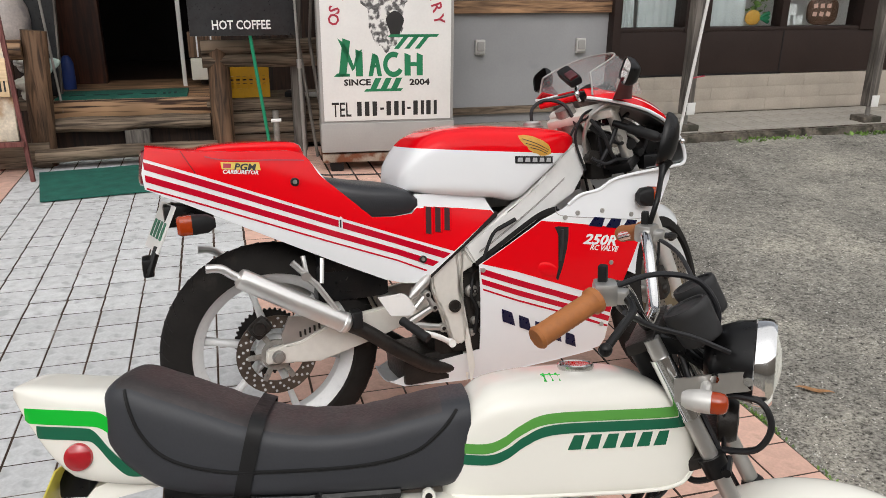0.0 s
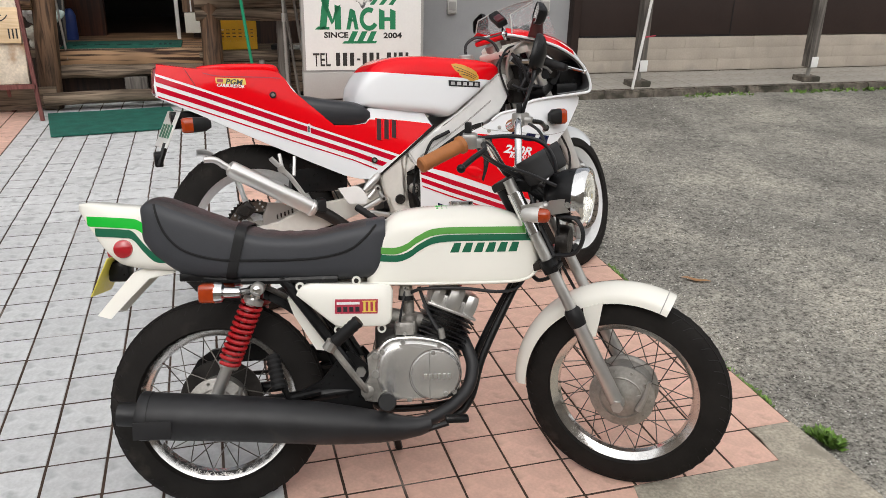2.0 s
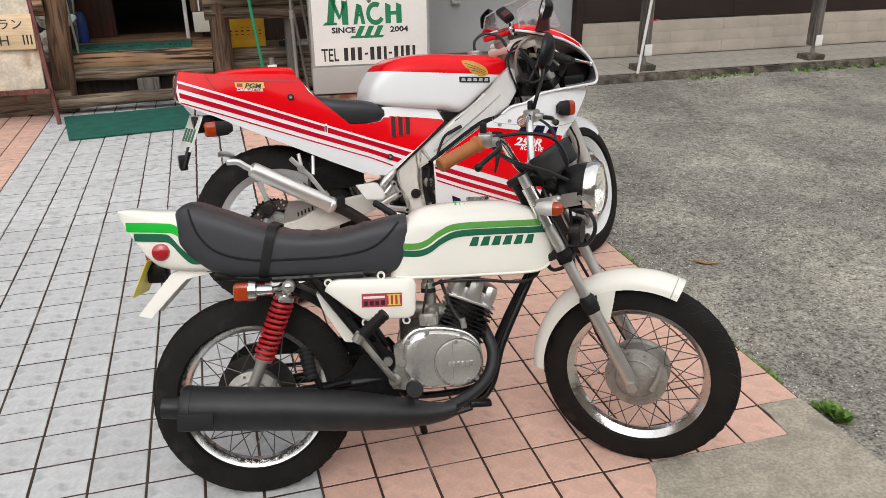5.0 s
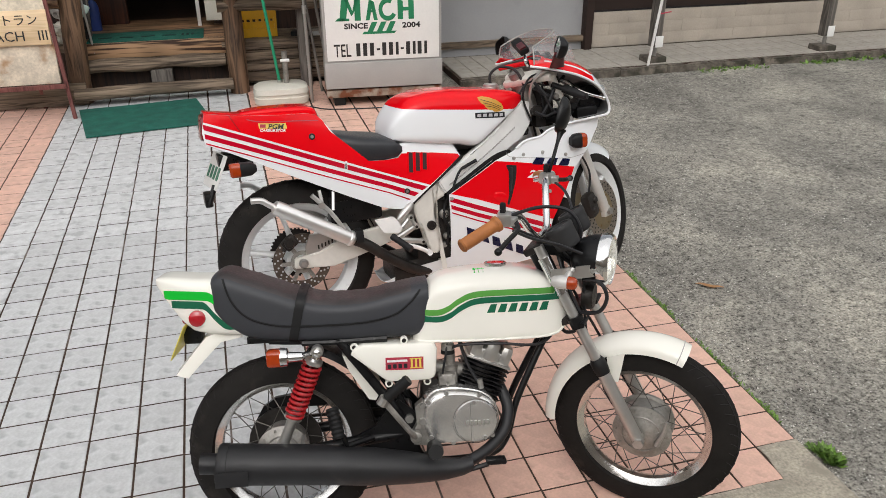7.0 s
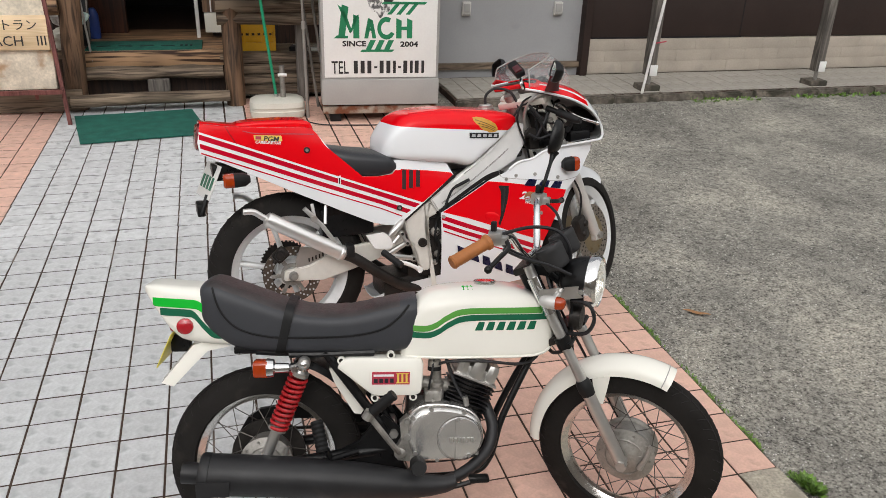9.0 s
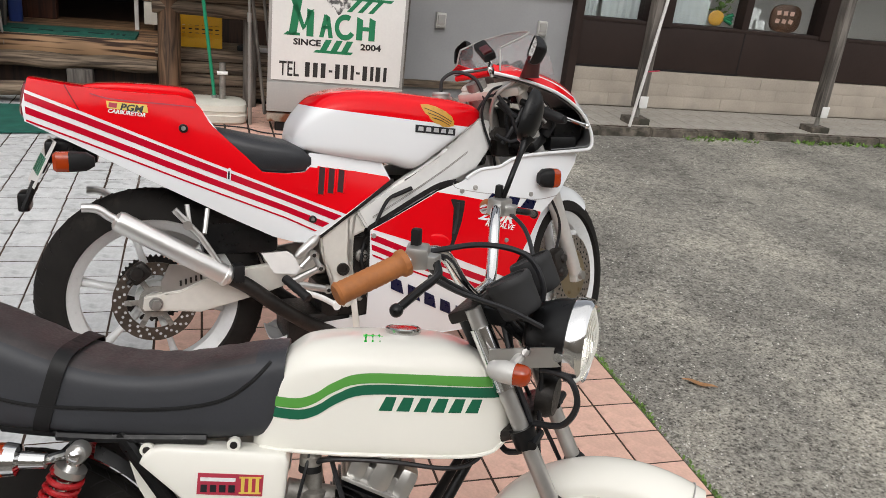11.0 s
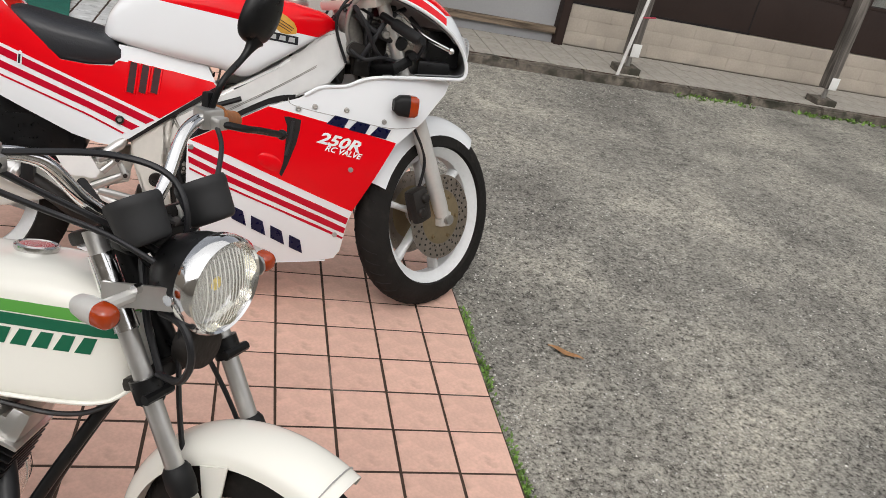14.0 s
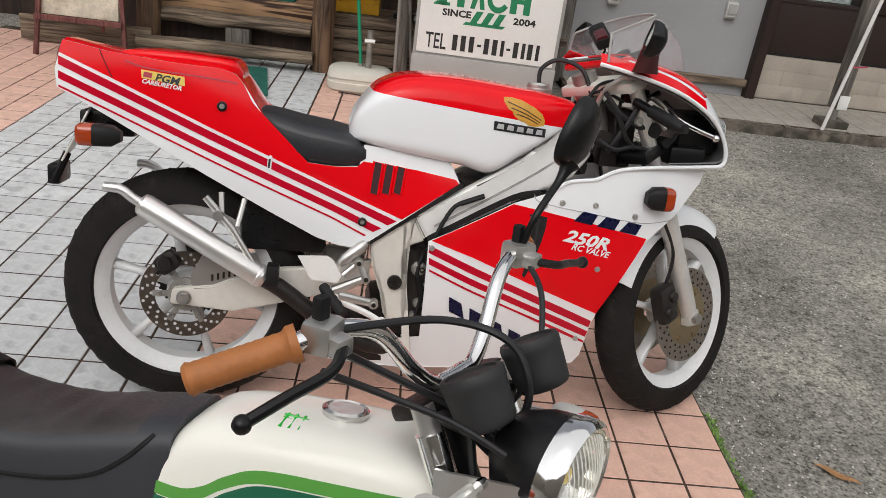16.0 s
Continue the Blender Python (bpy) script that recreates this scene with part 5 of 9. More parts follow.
panel([(-0.10, 0.30), (-0.065, 0.36), (-0.03, 0.385), (0.08, 0.40), (0.30, 0.385), (0.30, 0.345), (0.08, 0.355), (-0.02, 0.35), (-0.075, 0.30)], lambda u, v: 0.06, 0.02, 1, bm=bm)
part("chain_guard", bm, PAINT_BLACK, rd)
for z0, z1 in ((0.32, 0.335), (0.21, 0.265)):
    bm = bmesh.new()
    for k in range(70):
        f = k / 70
        box(bm, (0.06 + 0.36 * f, 0.055, z0 + (z1 - z0) * f), (0.0062, 0.007, 0.008))
    tube(bm, [(0.06, 0.055, z0), (0.42, 0.055, z1)], 0.002, 4)
    part("chain", bm, DARK_METAL, rd)

# frame
bm = bmesh.new()
for s in (-1, 1):
    tube(bm, curve([(-0.02, s * 0.06, 0.585), (0.1, s * 0.07, 0.582), (0.36, s * 0.06, 0.588), (0.60, s * 0.03, 0.62), (0.76, 0, 0.66)]), 0.012, 10)
    tube(bm, [(0.165, s * 0.085, 0.585), (0.278, s * 0.082, 0.427), (0.35, s * 0.07, 0.32)], 0.013, 10)
    tube(bm, [(0.21, s * 0.07, 0.57), (0.31, s * 0.066, 0.43), (0.37, s * 0.06, 0.33)], 0.009, 8)
    tube(bm, curve([(0.785, s * 0.012, 0.60), (0.725, s * 0.028, 0.49), (0.662, s * 0.040, 0.36), (0.628, s * 0.050, 0.255), (0.57, s * 0.06, 0.215), (0.40, s * 0.06, 0.215), (0.36, s * 0.06, 0.30)]), 0.0098, 12)
part("frame", bm, PAINT_BLACK, rd, "black tubular frame")
bm = bmesh.new()
tube(bm, [(AX(0.80), 0, 0.80), (AX(0.60), 0, 0.60)], 0.024, 16)
part("head_tube", bm, PAINT_BLACK, rd)
bm = bmesh.new()
panel([(0.289, 0.368), (0.325, 0.40), (0.37, 0.36), (0.39, 0.29), (0.37, 0.235), (0.325, 0.246), (0.26, 0.255), (0.185, 0.279), (0.20, 0.298), (0.255, 0.325)], lambda u, v: 0.078, 0.010, bm=bm)
panel([(0.27, 0.36), (0.36, 0.38), (0.40, 0.33), (0.40, 0.24), (0.32, 0.245), (0.18, 0.27), (0.2, 0.30)], lambda u, v: 0.072, 0.008, 1, bm=bm)
part("pivot_plate", bm, PAINT_BLACK, rd)
bm = bmesh.new()
lathe(bm, [(0.013, 0.09), (0.013, -0.09)], (0.352, 0, 0.345), 6)
part("pivot_bolt", bm, STEEL, rd)
bm = bmesh.new()
box(bm, (0.19, -0.085, 0.577), (0.22, 0.012, 0.014), 0.003)
tube(bm, [(0.07, -0.085, 0.578), (0.14, -0.09, 0.578), (0.30, -0.085, 0.58)], 0.009, 8)
box(bm, (0.09, 0, 0.587), (0.34, 0.13, 0.02), 0.004)
part("seat_rail", bm, PAINT_BLACK, rd)
bm = bmesh.new()
tube(bm, [(0.42, 0.07, 0.22), (0.46, 0.20, 0.035)], 0.011, 8)
box(bm, (0.465, 0.21, 0.02), (0.05, 0.03, 0.02), 0.004)
part("side_stand", bm, PAINT_BLACK, rd)

# engine
def case_half(s):
    o = [(0.412, 0.278), (0.391, 0.315), (0.386, 0.358), (0.396, 0.398), (0.420, 0.423), (0.455, 0.430), (0.50, 0.428), (0.555, 0.414), (0.588, 0.385), (0.600, 0.338), (0.590, 0.300), (0.565, 0.276), (0.50, 0.272), (0.45, 0.271)]
    bm = bmesh.new()
    rings = []
    for w, k in ((0.035, 1.0), (0.092, 1.0), (0.094, 1.02), (0.098, 1.02), (0.099, 0.985), (0.110, 0.965), (0.117, 0.92), (0.121, 0.85), (0.122, 0.7)):
        rings.append([(0.505 + (u - 0.505) * k, s * w, 0.352 + (v - 0.352) * k) for u, v in rounded(o, 4)])
    loft(bm, rings)
    return bm


for s in (-1, 1):
    cover = part("engine_cover", case_half(s), POLISHED, rd, "worn polished alloy engine cover", sharp=28)
    bm = bmesh.new()
    lathe(bm, [(0.0, s * 0.003), (0.035, s * 0.002), (0.058, s * -0.001), (0.0625, s * -0.007), (0.0625, s * -0.022)], (0.533, s * 0.126, 0.340), 44)
    lid = part("round_lid", bm, POLISHED, cover)
    bm = bmesh.new()
    tube(bm, [(0.533 + 0.0632 * math.cos(t), s * 0.1215, 0.340 + 0.0632 * math.sin(t)) for t in (2 * math.pi * j / 44 for j in range(44))], 0.0008, 6, close=True)
    part("lid_groove", bm, DARK_METAL, cover)
    for a, b in ((0.528, 0.396), (0.558, 0.293)):
        bm = bmesh.new()
        lathe(bm, [(0.0, s * 0.004), (0.0055, s * 0.004), (0.006, 0.0)], (a, s * 0.1265, b), 10)
        part("lid_screw", bm, STEEL, cover)
    for a, r in ((0.41, 0.30), (0.405, 0.40), (0.455, 0.422), (0.545, 0.412), (0.58, 0.295), (0.47, 0.28)):
        bm = bmesh.new()
        lathe(bm, [(0.0, s * 0.006), (0.0055, s * 0.006), (0.0065, s * 0.003), (0.0065, s * -0.006)], (a, s * 0.116, r), 12)
        part("cover_screw", bm, STEEL, cover)
bm = bmesh.new()
for k in range(6):
    box(bm, (0.509 + 0.0115 * k, -0.1292, 0.338), (0.0075, 0.003, 0.013), 0.001)
split("raised_bar", bm, CAST, rd)
bm = bmesh.new()
box(bm, (0.519, -0.1272, 0.340), (0.0016, 0.0028, 0.116))
part("lid_rib", bm, CAST_DULL, rd)
bm = bmesh.new()
box(bm, (0.50, 0, 0.335), (0.21, 0.10, 0.15), 0.02)
box(bm, (0.43, 0, 0.40), (0.08, 0.09, 0.09), 0.015)
part("crankcase", bm, DARK_METAL, rd)
CY = Matrix.Translation((0.538, 0, 0.382)) @ Matrix.Rotation(radians(22), 4, "Y")
bm = bmesh.new()
lathe(bm, [(0.05, 0), (0.05, -0.12)], seg=24, m=Matrix.Rotation(radians(-90), 3, "X"))
barrel = part("cylinder", bm, DARK_METAL, rd, "black finned cylinder", m=CY)
for k in range(8):
    bm = bmesh.new()
    box(bm, (0.004, 0, 0.018 + 0.0118 * k), (0.125, 0.128, 0.0032), 0.001)
    part("fin", bm, PAINT_BLACK, barrel)
bm = bmesh.new()
for x, w, h in ((-0.043, 0.036, 0.056), (0.0, 0.042, 0.066), (0.044, 0.036, 0.058)):
    box(bm, (x, 0, 0.112 + h / 2), (w, 0.134 - abs(x) * 0.3, h), 0.016)
box(bm, (0, 0, 0.128), (0.112, 0.108, 0.036), 0.006)
box(bm, (0.002, 0, 0.113), (0.130, 0.130, 0.007), 0.002)
part("cylinder_head", bm, CAST, rd, "cast alloy finned cylinder head", m=CY)
bm = bmesh.new()
tube(bm, [(0, 0, 0.165), (0.004, 0, 0.205)], (0.012, 0.009), 10)
part("plug_cap", bm, SPRING_RED, rd, "red plug cap", m=CY)
bm = bmesh.new()
lathe(bm, [(0.022, 0.0), (0.024, -0.05), (0.015, -0.055), (0.015, -0.08), (0.012, -0.10), (0.004, -0.105)], (0.475, -0.03, 0.425), 18, Matrix.Rotation(radians(-90), 3, "X"))
tube(bm, [(0.43, -0.03, 0.475), (0.53, -0.02, 0.455)], 0.02, 14)
box(bm, (0.475, -0.055, 0.45), (0.03, 0.02, 0.03), 0.004)
carb = part("carburettor", bm, CAST_DULL, rd, "dull grey alloy carburettor")
bm = bmesh.new()
lathe(bm, [(0.0, 0.0), (0.017, 0.0), (0.0185, -0.006), (0.0185, -0.022), (0.015, -0.026), (0.015, -0.060)], (0.468, -0.055, 0.522), 20, Matrix.Rotation(radians(-90), 3, "X"))
part("mixing_chamber", bm, CAST_DULL, carb)
bm = bmesh.new()
lathe(bm, [(0.0, 0.012), (0.007, 0.011), (0.019, 0.003), (0.0195, -0.008)], (0.468, -0.055, 0.526), 20, Matrix.Rotation(radians(90), 3, "X"))
part("chamber_cap", bm, RUBBER, carb)
bm = bmesh.new()
box(bm, (0.462, -0.062, 0.448), (0.048, 0.034, 0.034), 0.007)
part("float_bowl", bm, CAST_DULL, carb)
bm = bmesh.new()
for u, v in ((0.444, 0.460), (0.481, 0.460), (0.462, 0.436)):
    lathe(bm, [(0.0, -0.006), (0.004, -0.006), (0.0045, 0.0)], (u, -0.079, v), 8)
split("bowl_screw", bm, STEEL, carb)
bm = panel([(0.352, 0.300), (0.362, 0.278), (0.402, 0.272), (0.418, 0.300), (0.402, 0.335), (0.405, 0.385), (0.388, 0.402), (0.368, 0.385), (0.372, 0.335)], lambda u, v: 0.108, 0.030, -1, 0.03)
casting = part("side_casting", bm, CAST_DULL, rd, "dull alloy gearbox side casting")
for u, v, r in ((0.372, 0.288, 0.0075), (0.403, 0.285, 0.0075), (0.388, 0.390, 0.0075), (0.388, 0.345, 0.010)):
    bm = bmesh.new()
    lathe(bm, [(0.0, -0.008), (r * 0.85, -0.008), (r, -0.004), (r, 0.004)], (u, -0.110, v), 12)
    part("casting_bolt", bm, STEEL, casting)
bm = bmesh.new()
tube(bm, curve([(0.470, -0.058, 0.530), (0.505, -0.080, 0.547), (0.60, -0.088, 0.548), (0.70, -0.080, 0.536), (0.755, -0.055, 0.545), (0.79, -0.03, 0.59)]), 0.0042, 8)
tube(bm, curve([(0.50, -0.06, 0.55), (0.525, -0.075, 0.48), (0.555, -0.095, 0.43)]), 0.0045, 6)
tube(bm, curve([(0.46, -0.05, 0.43), (0.45, -0.07, 0.46), (0.46, -0.075, 0.52), (0.47, -0.06, 0.57)]), 0.003, 6)
tube(bm, curve([(0.62, -0.03, 0.57), (0.66, -0.05, 0.56), (0.70, -0.04, 0.575)]), 0.005, 6)
split("cable", bm, CABLE, rd)
bm = bmesh.new()
tube(bm, [(0.555, -0.096, 0.425), (0.55, -0.096, 0.45)], 0.008, 8)
part("cable_socket", bm, STEEL, rd)

# exhaust
bm = bmesh.new()
tube(bm, curve([(0.600, -0.012, 0.435), (0.618, -0.03, 0.400), (0.634, -0.055, 0.350), (0.620, -0.085, 0.300), (0.58, -0.108, 0.262), (0.53, -0.130, 0.238), (0.48, -0.143, 0.224)]), (0.0165), 16)
part("exhaust_pipe", bm, MUFFLER_BLACK, rd)
bm = bmesh.new()
ax = [(0.52, 0.231, 0.020), (0.49, 0.222, 0.023), (0.45, 0.220, 0.029), (0.40, 0.224, 0.037), (0.34, 0.230, 0.044), (0.26, 0.239, 0.050), (0.1, 0.256, 0.0535), (-0.10, 0.271, 0.055), (-0.135, 0.2735, 0.055), (-0.1355, 0.2735, 0.057), (-0.155, 0.275, 0.057), (-0.163, 0.276, 0.052)]
tube(bm, [(u, -0.148, v) for u, v, r in ax], [r for u, v, r in ax], 28)
muffler = part("muffler", bm, MUFFLER_BLACK, rd, "satin black muffler", sharp=40)
bm = bmesh.new()
tube(bm, [(-0.155, -0.148, 0.276), (-0.208, -0.148, 0.281), (-0.209, -0.148, 0.281), (-0.17, -0.148, 0.279)], (0.028, 0.028, 0.023, 0.023), 20)
part("tail_pipe", bm, MUFFLER_BLACK, muffler)
bm = bmesh.new()
box(bm, (-0.12, -0.206, 0.255), (0.085, 0.003, 0.04), 0.001)
part("end_plate", bm, MUFFLER_BLACK, muffler)

# foot controls
bm = bmesh.new()
tube(bm, curve([(0.367, -0.130, 0.307), (0.345, -0.150, 0.340), (0.285, -0.162, 0.425)], 4), 0.0085, 8)
lathe(bm, [(0.016, 0.0), (0.016, -0.022), (0.009, -0.026)], (0.367, -0.112, 0.307), 16)
part("kick_lever", bm, CAST_DULL, rd)
bm = bmesh.new()
tube(bm, [(0.276, -0.165, 0.420), (0.288, -0.168, 0.440)], 0.015, 10)
part("kick_joint", bm, STEEL, rd)
bm = bmesh.new()
pts = [Vector((0.292, -0.172, 0.438)).lerp(Vector((0.350, -0.182, 0.490)), k / 12) for k in range(13)]
tube(bm, pts, [0.0140 + (0.002 if k % 2 else 0) for k in range(13)], 10)
part("kick_rubber", bm, RUBBER, rd)
bm = bmesh.new()
pts = [Vector((0.142, -0.115, 0.400)).lerp(Vector((0.160, -0.150, 0.325)), k / 14) for k in range(15)]
tube(bm, pts, [0.016 + (0.0025 if k % 2 else 0) for k in range(15)], 12)
part("passenger_peg", bm, RUBBER, rd)
bm = bmesh.new()
tube(bm, [(0.170, -0.148, 0.33), (0.18, -0.14, 0.30), (0.25, -0.09, 0.30)], 0.009, 8)
part("peg_bracket", bm, PAINT_BLACK, rd)
for s in (-1, 1):
    bm = bmesh.new()
    pts = [Vector((0.413, s * 0.165, 0.292)).lerp(Vector((0.411, s * 0.250, 0.312)), k / 10) for k in range(11)]
    tube(bm, pts, [0.0195 + (0.002 if k % 2 else 0) for k in range(11)], 12)
    part("foot_peg", bm, RUBBER, rd)
    bm = bmesh.new()
    tube(bm, [(0.40, s * 0.06, 0.225), (0.413, s * 0.17, 0.292)], 0.010, 8)
    part("peg_stay", bm, PAINT_BLACK, rd)
bm = bmesh.new()
tube(bm, curve([(0.36, -0.10, 0.235), (0.47, -0.15, 0.212), (0.56, -0.165, 0.232)]), 0.007, 8)
box(bm, (0.58, -0.168, 0.243), (0.055, 0.035, 0.014), 0.005)
part("brake_pedal", bm, PAINT_BLACK, rd)

# side cover, tail, seat, tank
wc = lambda u, v: 0.110
for s in (-1, 1):
    bm = plate([(0.200, 0.542), (0.205, 0.555), (0.215, 0.565), (0.235, 0.570), (0.415, 0.564), (0.428, 0.560), (0.434, 0.548), (0.430, 0.480), (0.425, 0.468), (0.412, 0.461), (0.305, 0.462), (0.292, 0.466), (0.280, 0.475)], 0.06, 0.110, s, 0.010)
    cover = part("side_cover", bm, PAINT_CREAM, rd, "cream side cover with small lugs", sharp=40)
    bm = bmesh.new()
    for u, v in ((0.345, 0.574), (0.300, 0.455), (0.405, 0.455), (0.21, 0.562)):
        lathe(bm, [(0.011, -0.006), (0.011, 0.006)], (u, s * 0.094, v), 14)
    split("lug", bm, PAINT_CREAM, cover)
    bm = bmesh.new()
    for u, v in ((0.345, 0.574), (0.300, 0.455), (0.405, 0.455), (0.21, 0.562)):
        lathe(bm, [(0.006, -0.008), (0.006, 0.008)], (u, s * 0.094, v), 10)
    split("lug_screw", bm, DARK_METAL, cover)
    if s < 0:
        bm = panel([(0.292, 0.496), (0.395, 0.494), (0.396, 0.529), (0.293, 0.531)], wc, 0.001, -1, 0.02, 0.0012)
        sticker = part("sticker", bm, SIGN_RED, cover, "red house sticker")
        bm = bmesh.new()
        for k in range(3):
            panel([(0.361 + 0.0115 * k, 0.500), (0.3665 + 0.0115 * k, 0.500), (0.3665 + 0.0115 * k, 0.524), (0.361 + 0.0115 * k, 0.524)], wc, 0.0008, -1, 0.05, 0.002, bm)
        panel([(0.358, 0.498), (0.3925, 0.498), (0.3925, 0.5005), (0.358, 0.5005)], wc, 0.0008, -1, 0.05, 0.002, bm)
        panel([(0.358, 0.5235), (0.3925, 0.5235), (0.3925, 0.526), (0.358, 0.526)], wc, 0.0008, -1, 0.05, 0.002, bm)
        split("pale_bar", bm, YELLOW_DECAL, sticker)
        bm = bmesh.new()
        for k in range(4):
            panel([(0.298 + 0.0145 * k, 0.500), (0.308 + 0.0145 * k, 0.500), (0.308 + 0.0145 * k, 0.512), (0.298 + 0.0145 * k, 0.512)], wc, 0.0008, -1, 0.05, 0.002, bm)
        part("dark_bars", bm, DECAL_BLACK, sticker)
        bm = bmesh.new()
        panel([(0.297, 0.518), (0.352, 0.5175), (0.352, 0.5235), (0.297, 0.524)], wc, 0.0008, -1, 0.05, 0.002, bm)
        part("pale_line", bm, DECAL_WHITE, sticker)

TAIL = [(-0.308, 0.748, 0.768, 0.055), (-0.29, 0.715, 0.771, 0.066), (-0.25, 0.655, 0.768, 0.074), (-0.215, 0.620, 0.764, 0.078), (-0.15, 0.606, 0.758, 0.082), (-0.05, 0.600, 0.73, 0.084), (0.0, 0.598, 0.70, 0.084)]
bm = bmesh.new()
loft(bm, [superellipse(u, *smooth_along(TAIL, u), 6.0) for u in np.linspace(-0.308, 0.0, 24)])
tail = part("tail_cowl", bm, PAINT_CREAM, rd, "cream tail cowl with green stripes", sharp=60)
def w_tail(u, v):
    a, b, h = smooth_along(TAIL, u)
    k = min(1.0, abs(2 * (v - (a + b) / 2) / (b - a)))
    return h * (1 - k ** 6) ** (1 / 6) if k < 0.97 else h * 0.6
for pts, w, mt in (([(-0.287, 0.738), (-0.20, 0.733), (-0.165, 0.727), (-0.14, 0.70), (-0.12, 0.668)], 0.024, GREEN_LIGHT), ([(-0.268, 0.710), (-0.20, 0.706), (-0.178, 0.700), (-0.155, 0.672), (-0.13, 0.648), (-0.105, 0.645)], 0.020, GREEN_DARK)):
    bm = panel(band(pts, w), w_tail, 0.0008, -1, 0.015, 0.0012)
    part("stripe", bm, mt, tail)
    bm = panel(band(pts, w), w_tail, 0.0008, 1, 0.015, 0.0012)
    part("stripe", bm, mt, tail)
for s in (-1, 1):
    bm = bmesh.new()
    lathe(bm, [(0.0, s * 0.010), (0.014, s * 0.009), (0.021, s * 0.005), (0.0225, 0.0), (0.0225, -s * 0.01)], (-0.203, s * 0.080, 0.660), 28)
    part("side_reflector", bm, RED_LENS, tail, "round red reflector")
bm = bmesh.new()
lathe(bm, [(0.0, -0.018), (0.025, -0.014), (0.030, -0.004), (0.030, 0.02)], (-0.243, 0, 0.655), 28, Matrix.Rotation(radians(-90), 3, "Z"))
part("tail_lamp", bm, RED_LENS, tail, "red tail lamp")
bm = bmesh.new()
rows = []
for (a, b), (c, d) in zip(((-0.150, 0.615), (-0.190, 0.600), (-0.235, 0.548), (-0.278, 0.497)), ((-0.085, 0.600), (-0.150, 0.586), (-0.196, 0.540), (-0.243, 0.490))):
    rows.append([(c, -0.060, d), (c + 0.25 * (a - c), -0.060, d + 0.25 * (b - d)), (a, -0.050, b), (a - 0.004, 0.0, b + 0.003), (a, 0.050, b), (c + 0.25 * (a - c), 0.060, d + 0.25 * (b - d)), (c, 0.060, d)])
sheet(bm, rows)
thicken(bm, 0.003)
part("rear_mudguard", bm, PAINT_CREAM, rd, "cream rear mudguard flap", sharp=50)
arc = []
for k in range(15):
    a = radians(12 + 55 * k / 14)
    arc.append([(0.30 * math.cos(a), y, 0.275 + 0.30 * math.sin(a) - (0.02 if abs(y) > 0.045 else 0)) for y in (-0.055, -0.044, 0, 0.044, 0.055)])
bm = bmesh.new()
sheet(bm, arc)
thicken(bm, 0.003)
part("inner_mudguard", bm, PAINT_BLACK, rd)
bm = panel([(0.175, 0.53), (0.190, 0.488), (0.243, 0.400), (0.262, 0.397), (0.275, 0.420), (0.262, 0.445), (0.215, 0.53)], lambda u, v: 0.062, 0.12)
part("inner_guard", bm, PAINT_CREAM, rd)
bm = bmesh.new()
box(bm, (-0.262, 0, 0.592), (0.003, 0.15, 0.10), 0.001, Matrix.Rotation(radians(24), 3, "Y"))
plate = part("number_plate", bm, PLATE_YELLOW, rd, "small yellowish number plate")
bm = bmesh.new()
box(bm, (-0.232, 0, 0.600), (0.05, 0.05, 0.05), 0.008)
part("plate_bracket", bm, PAINT_BLACK, rd)
for s in (-1, 1):
    sig = Matrix.Translation((0.040, s * 0.145, 0.558))
    bm = bmesh.new()
    lathe(bm, [(0.012, 0.035), (0.014, 0.0), (0.024, -0.004), (0.0265, -0.022), (0.022, -0.023)], seg=24, m=Matrix.Rotation(radians(-90), 3, "Z"))
    tube(bm, [(0.03, 0, 0), (0.05, s * -0.03, 0.0), (0.05, s * -0.08, 0.0)], 0.008, 10)
    base = part("rear_indicator", bm, CHROME, rd, "amber rear indicator in chrome cup", m=sig @ pose(0, 0, 0))
    bm = bmesh.new()
    rings = [superellipse(u, -h, h, h, 4.5, 24) for u, h in ((-0.020, 0.0225), (-0.05, 0.0225), (-0.056, 0.020), (-0.058, 0.015))]
    loft(bm, rings)
    part("lens", bm, AMBER, base)

SEAT = [(-0.172, 0.700, 0.745, 0.06), (-0.160, 0.675, 0.765, 0.082), (-0.13, 0.640, 0.776, 0.094), (-0.08, 0.615, 0.760, 0.099), (-0.02, 0.600, 0.737, 0.101), (0.06, 0.595, 0.706, 0.102), (0.14, 0.592, 0.688, 0.102), (0.24, 0.590, 0.688, 0.100), (0.33, 0.590, 0.706, 0.095), (0.39, 0.594, 0.717, 0.090), (0.418, 0.625, 0.720, 0.084)]
SEAT = [(u, a - (0.015 if u > -0.1 else 0.006), b, h) for u, a, b, h in SEAT]
bm = bmesh.new()
rings = []
for u in np.linspace(-0.172, 0.418, 64):
    a, b, h = smooth_along(SEAT, u)
    ring = superellipse(u, a, b, h, 5.0, 52)
    ring = [(x, y, z + (0.006 * max(0.0, 1 - (y / h) ** 2) + 0.0016 * math.sin(u * 150) * max(0, 1 - (y / h) ** 2) * (1 if 0.0 < u < 0.34 else 0)) * (1 if z > (a + b) / 2 else 0)) for x, y, z in ring]
    rings.append(ring)
loft(bm, rings)
for f in bm.faces:
    c = f.calc_center_median()
    a, b, h = smooth_along(SEAT, c.x)
    f.material_index = 1 if c.z > a + (b - a) * 0.93 and -0.14 < c.x < 0.37 else 0
seat = part("seat", bm, [VINYL, VINYL_DUSTY], rd, "long black vinyl seat with dusty stitched top", sharp=60)
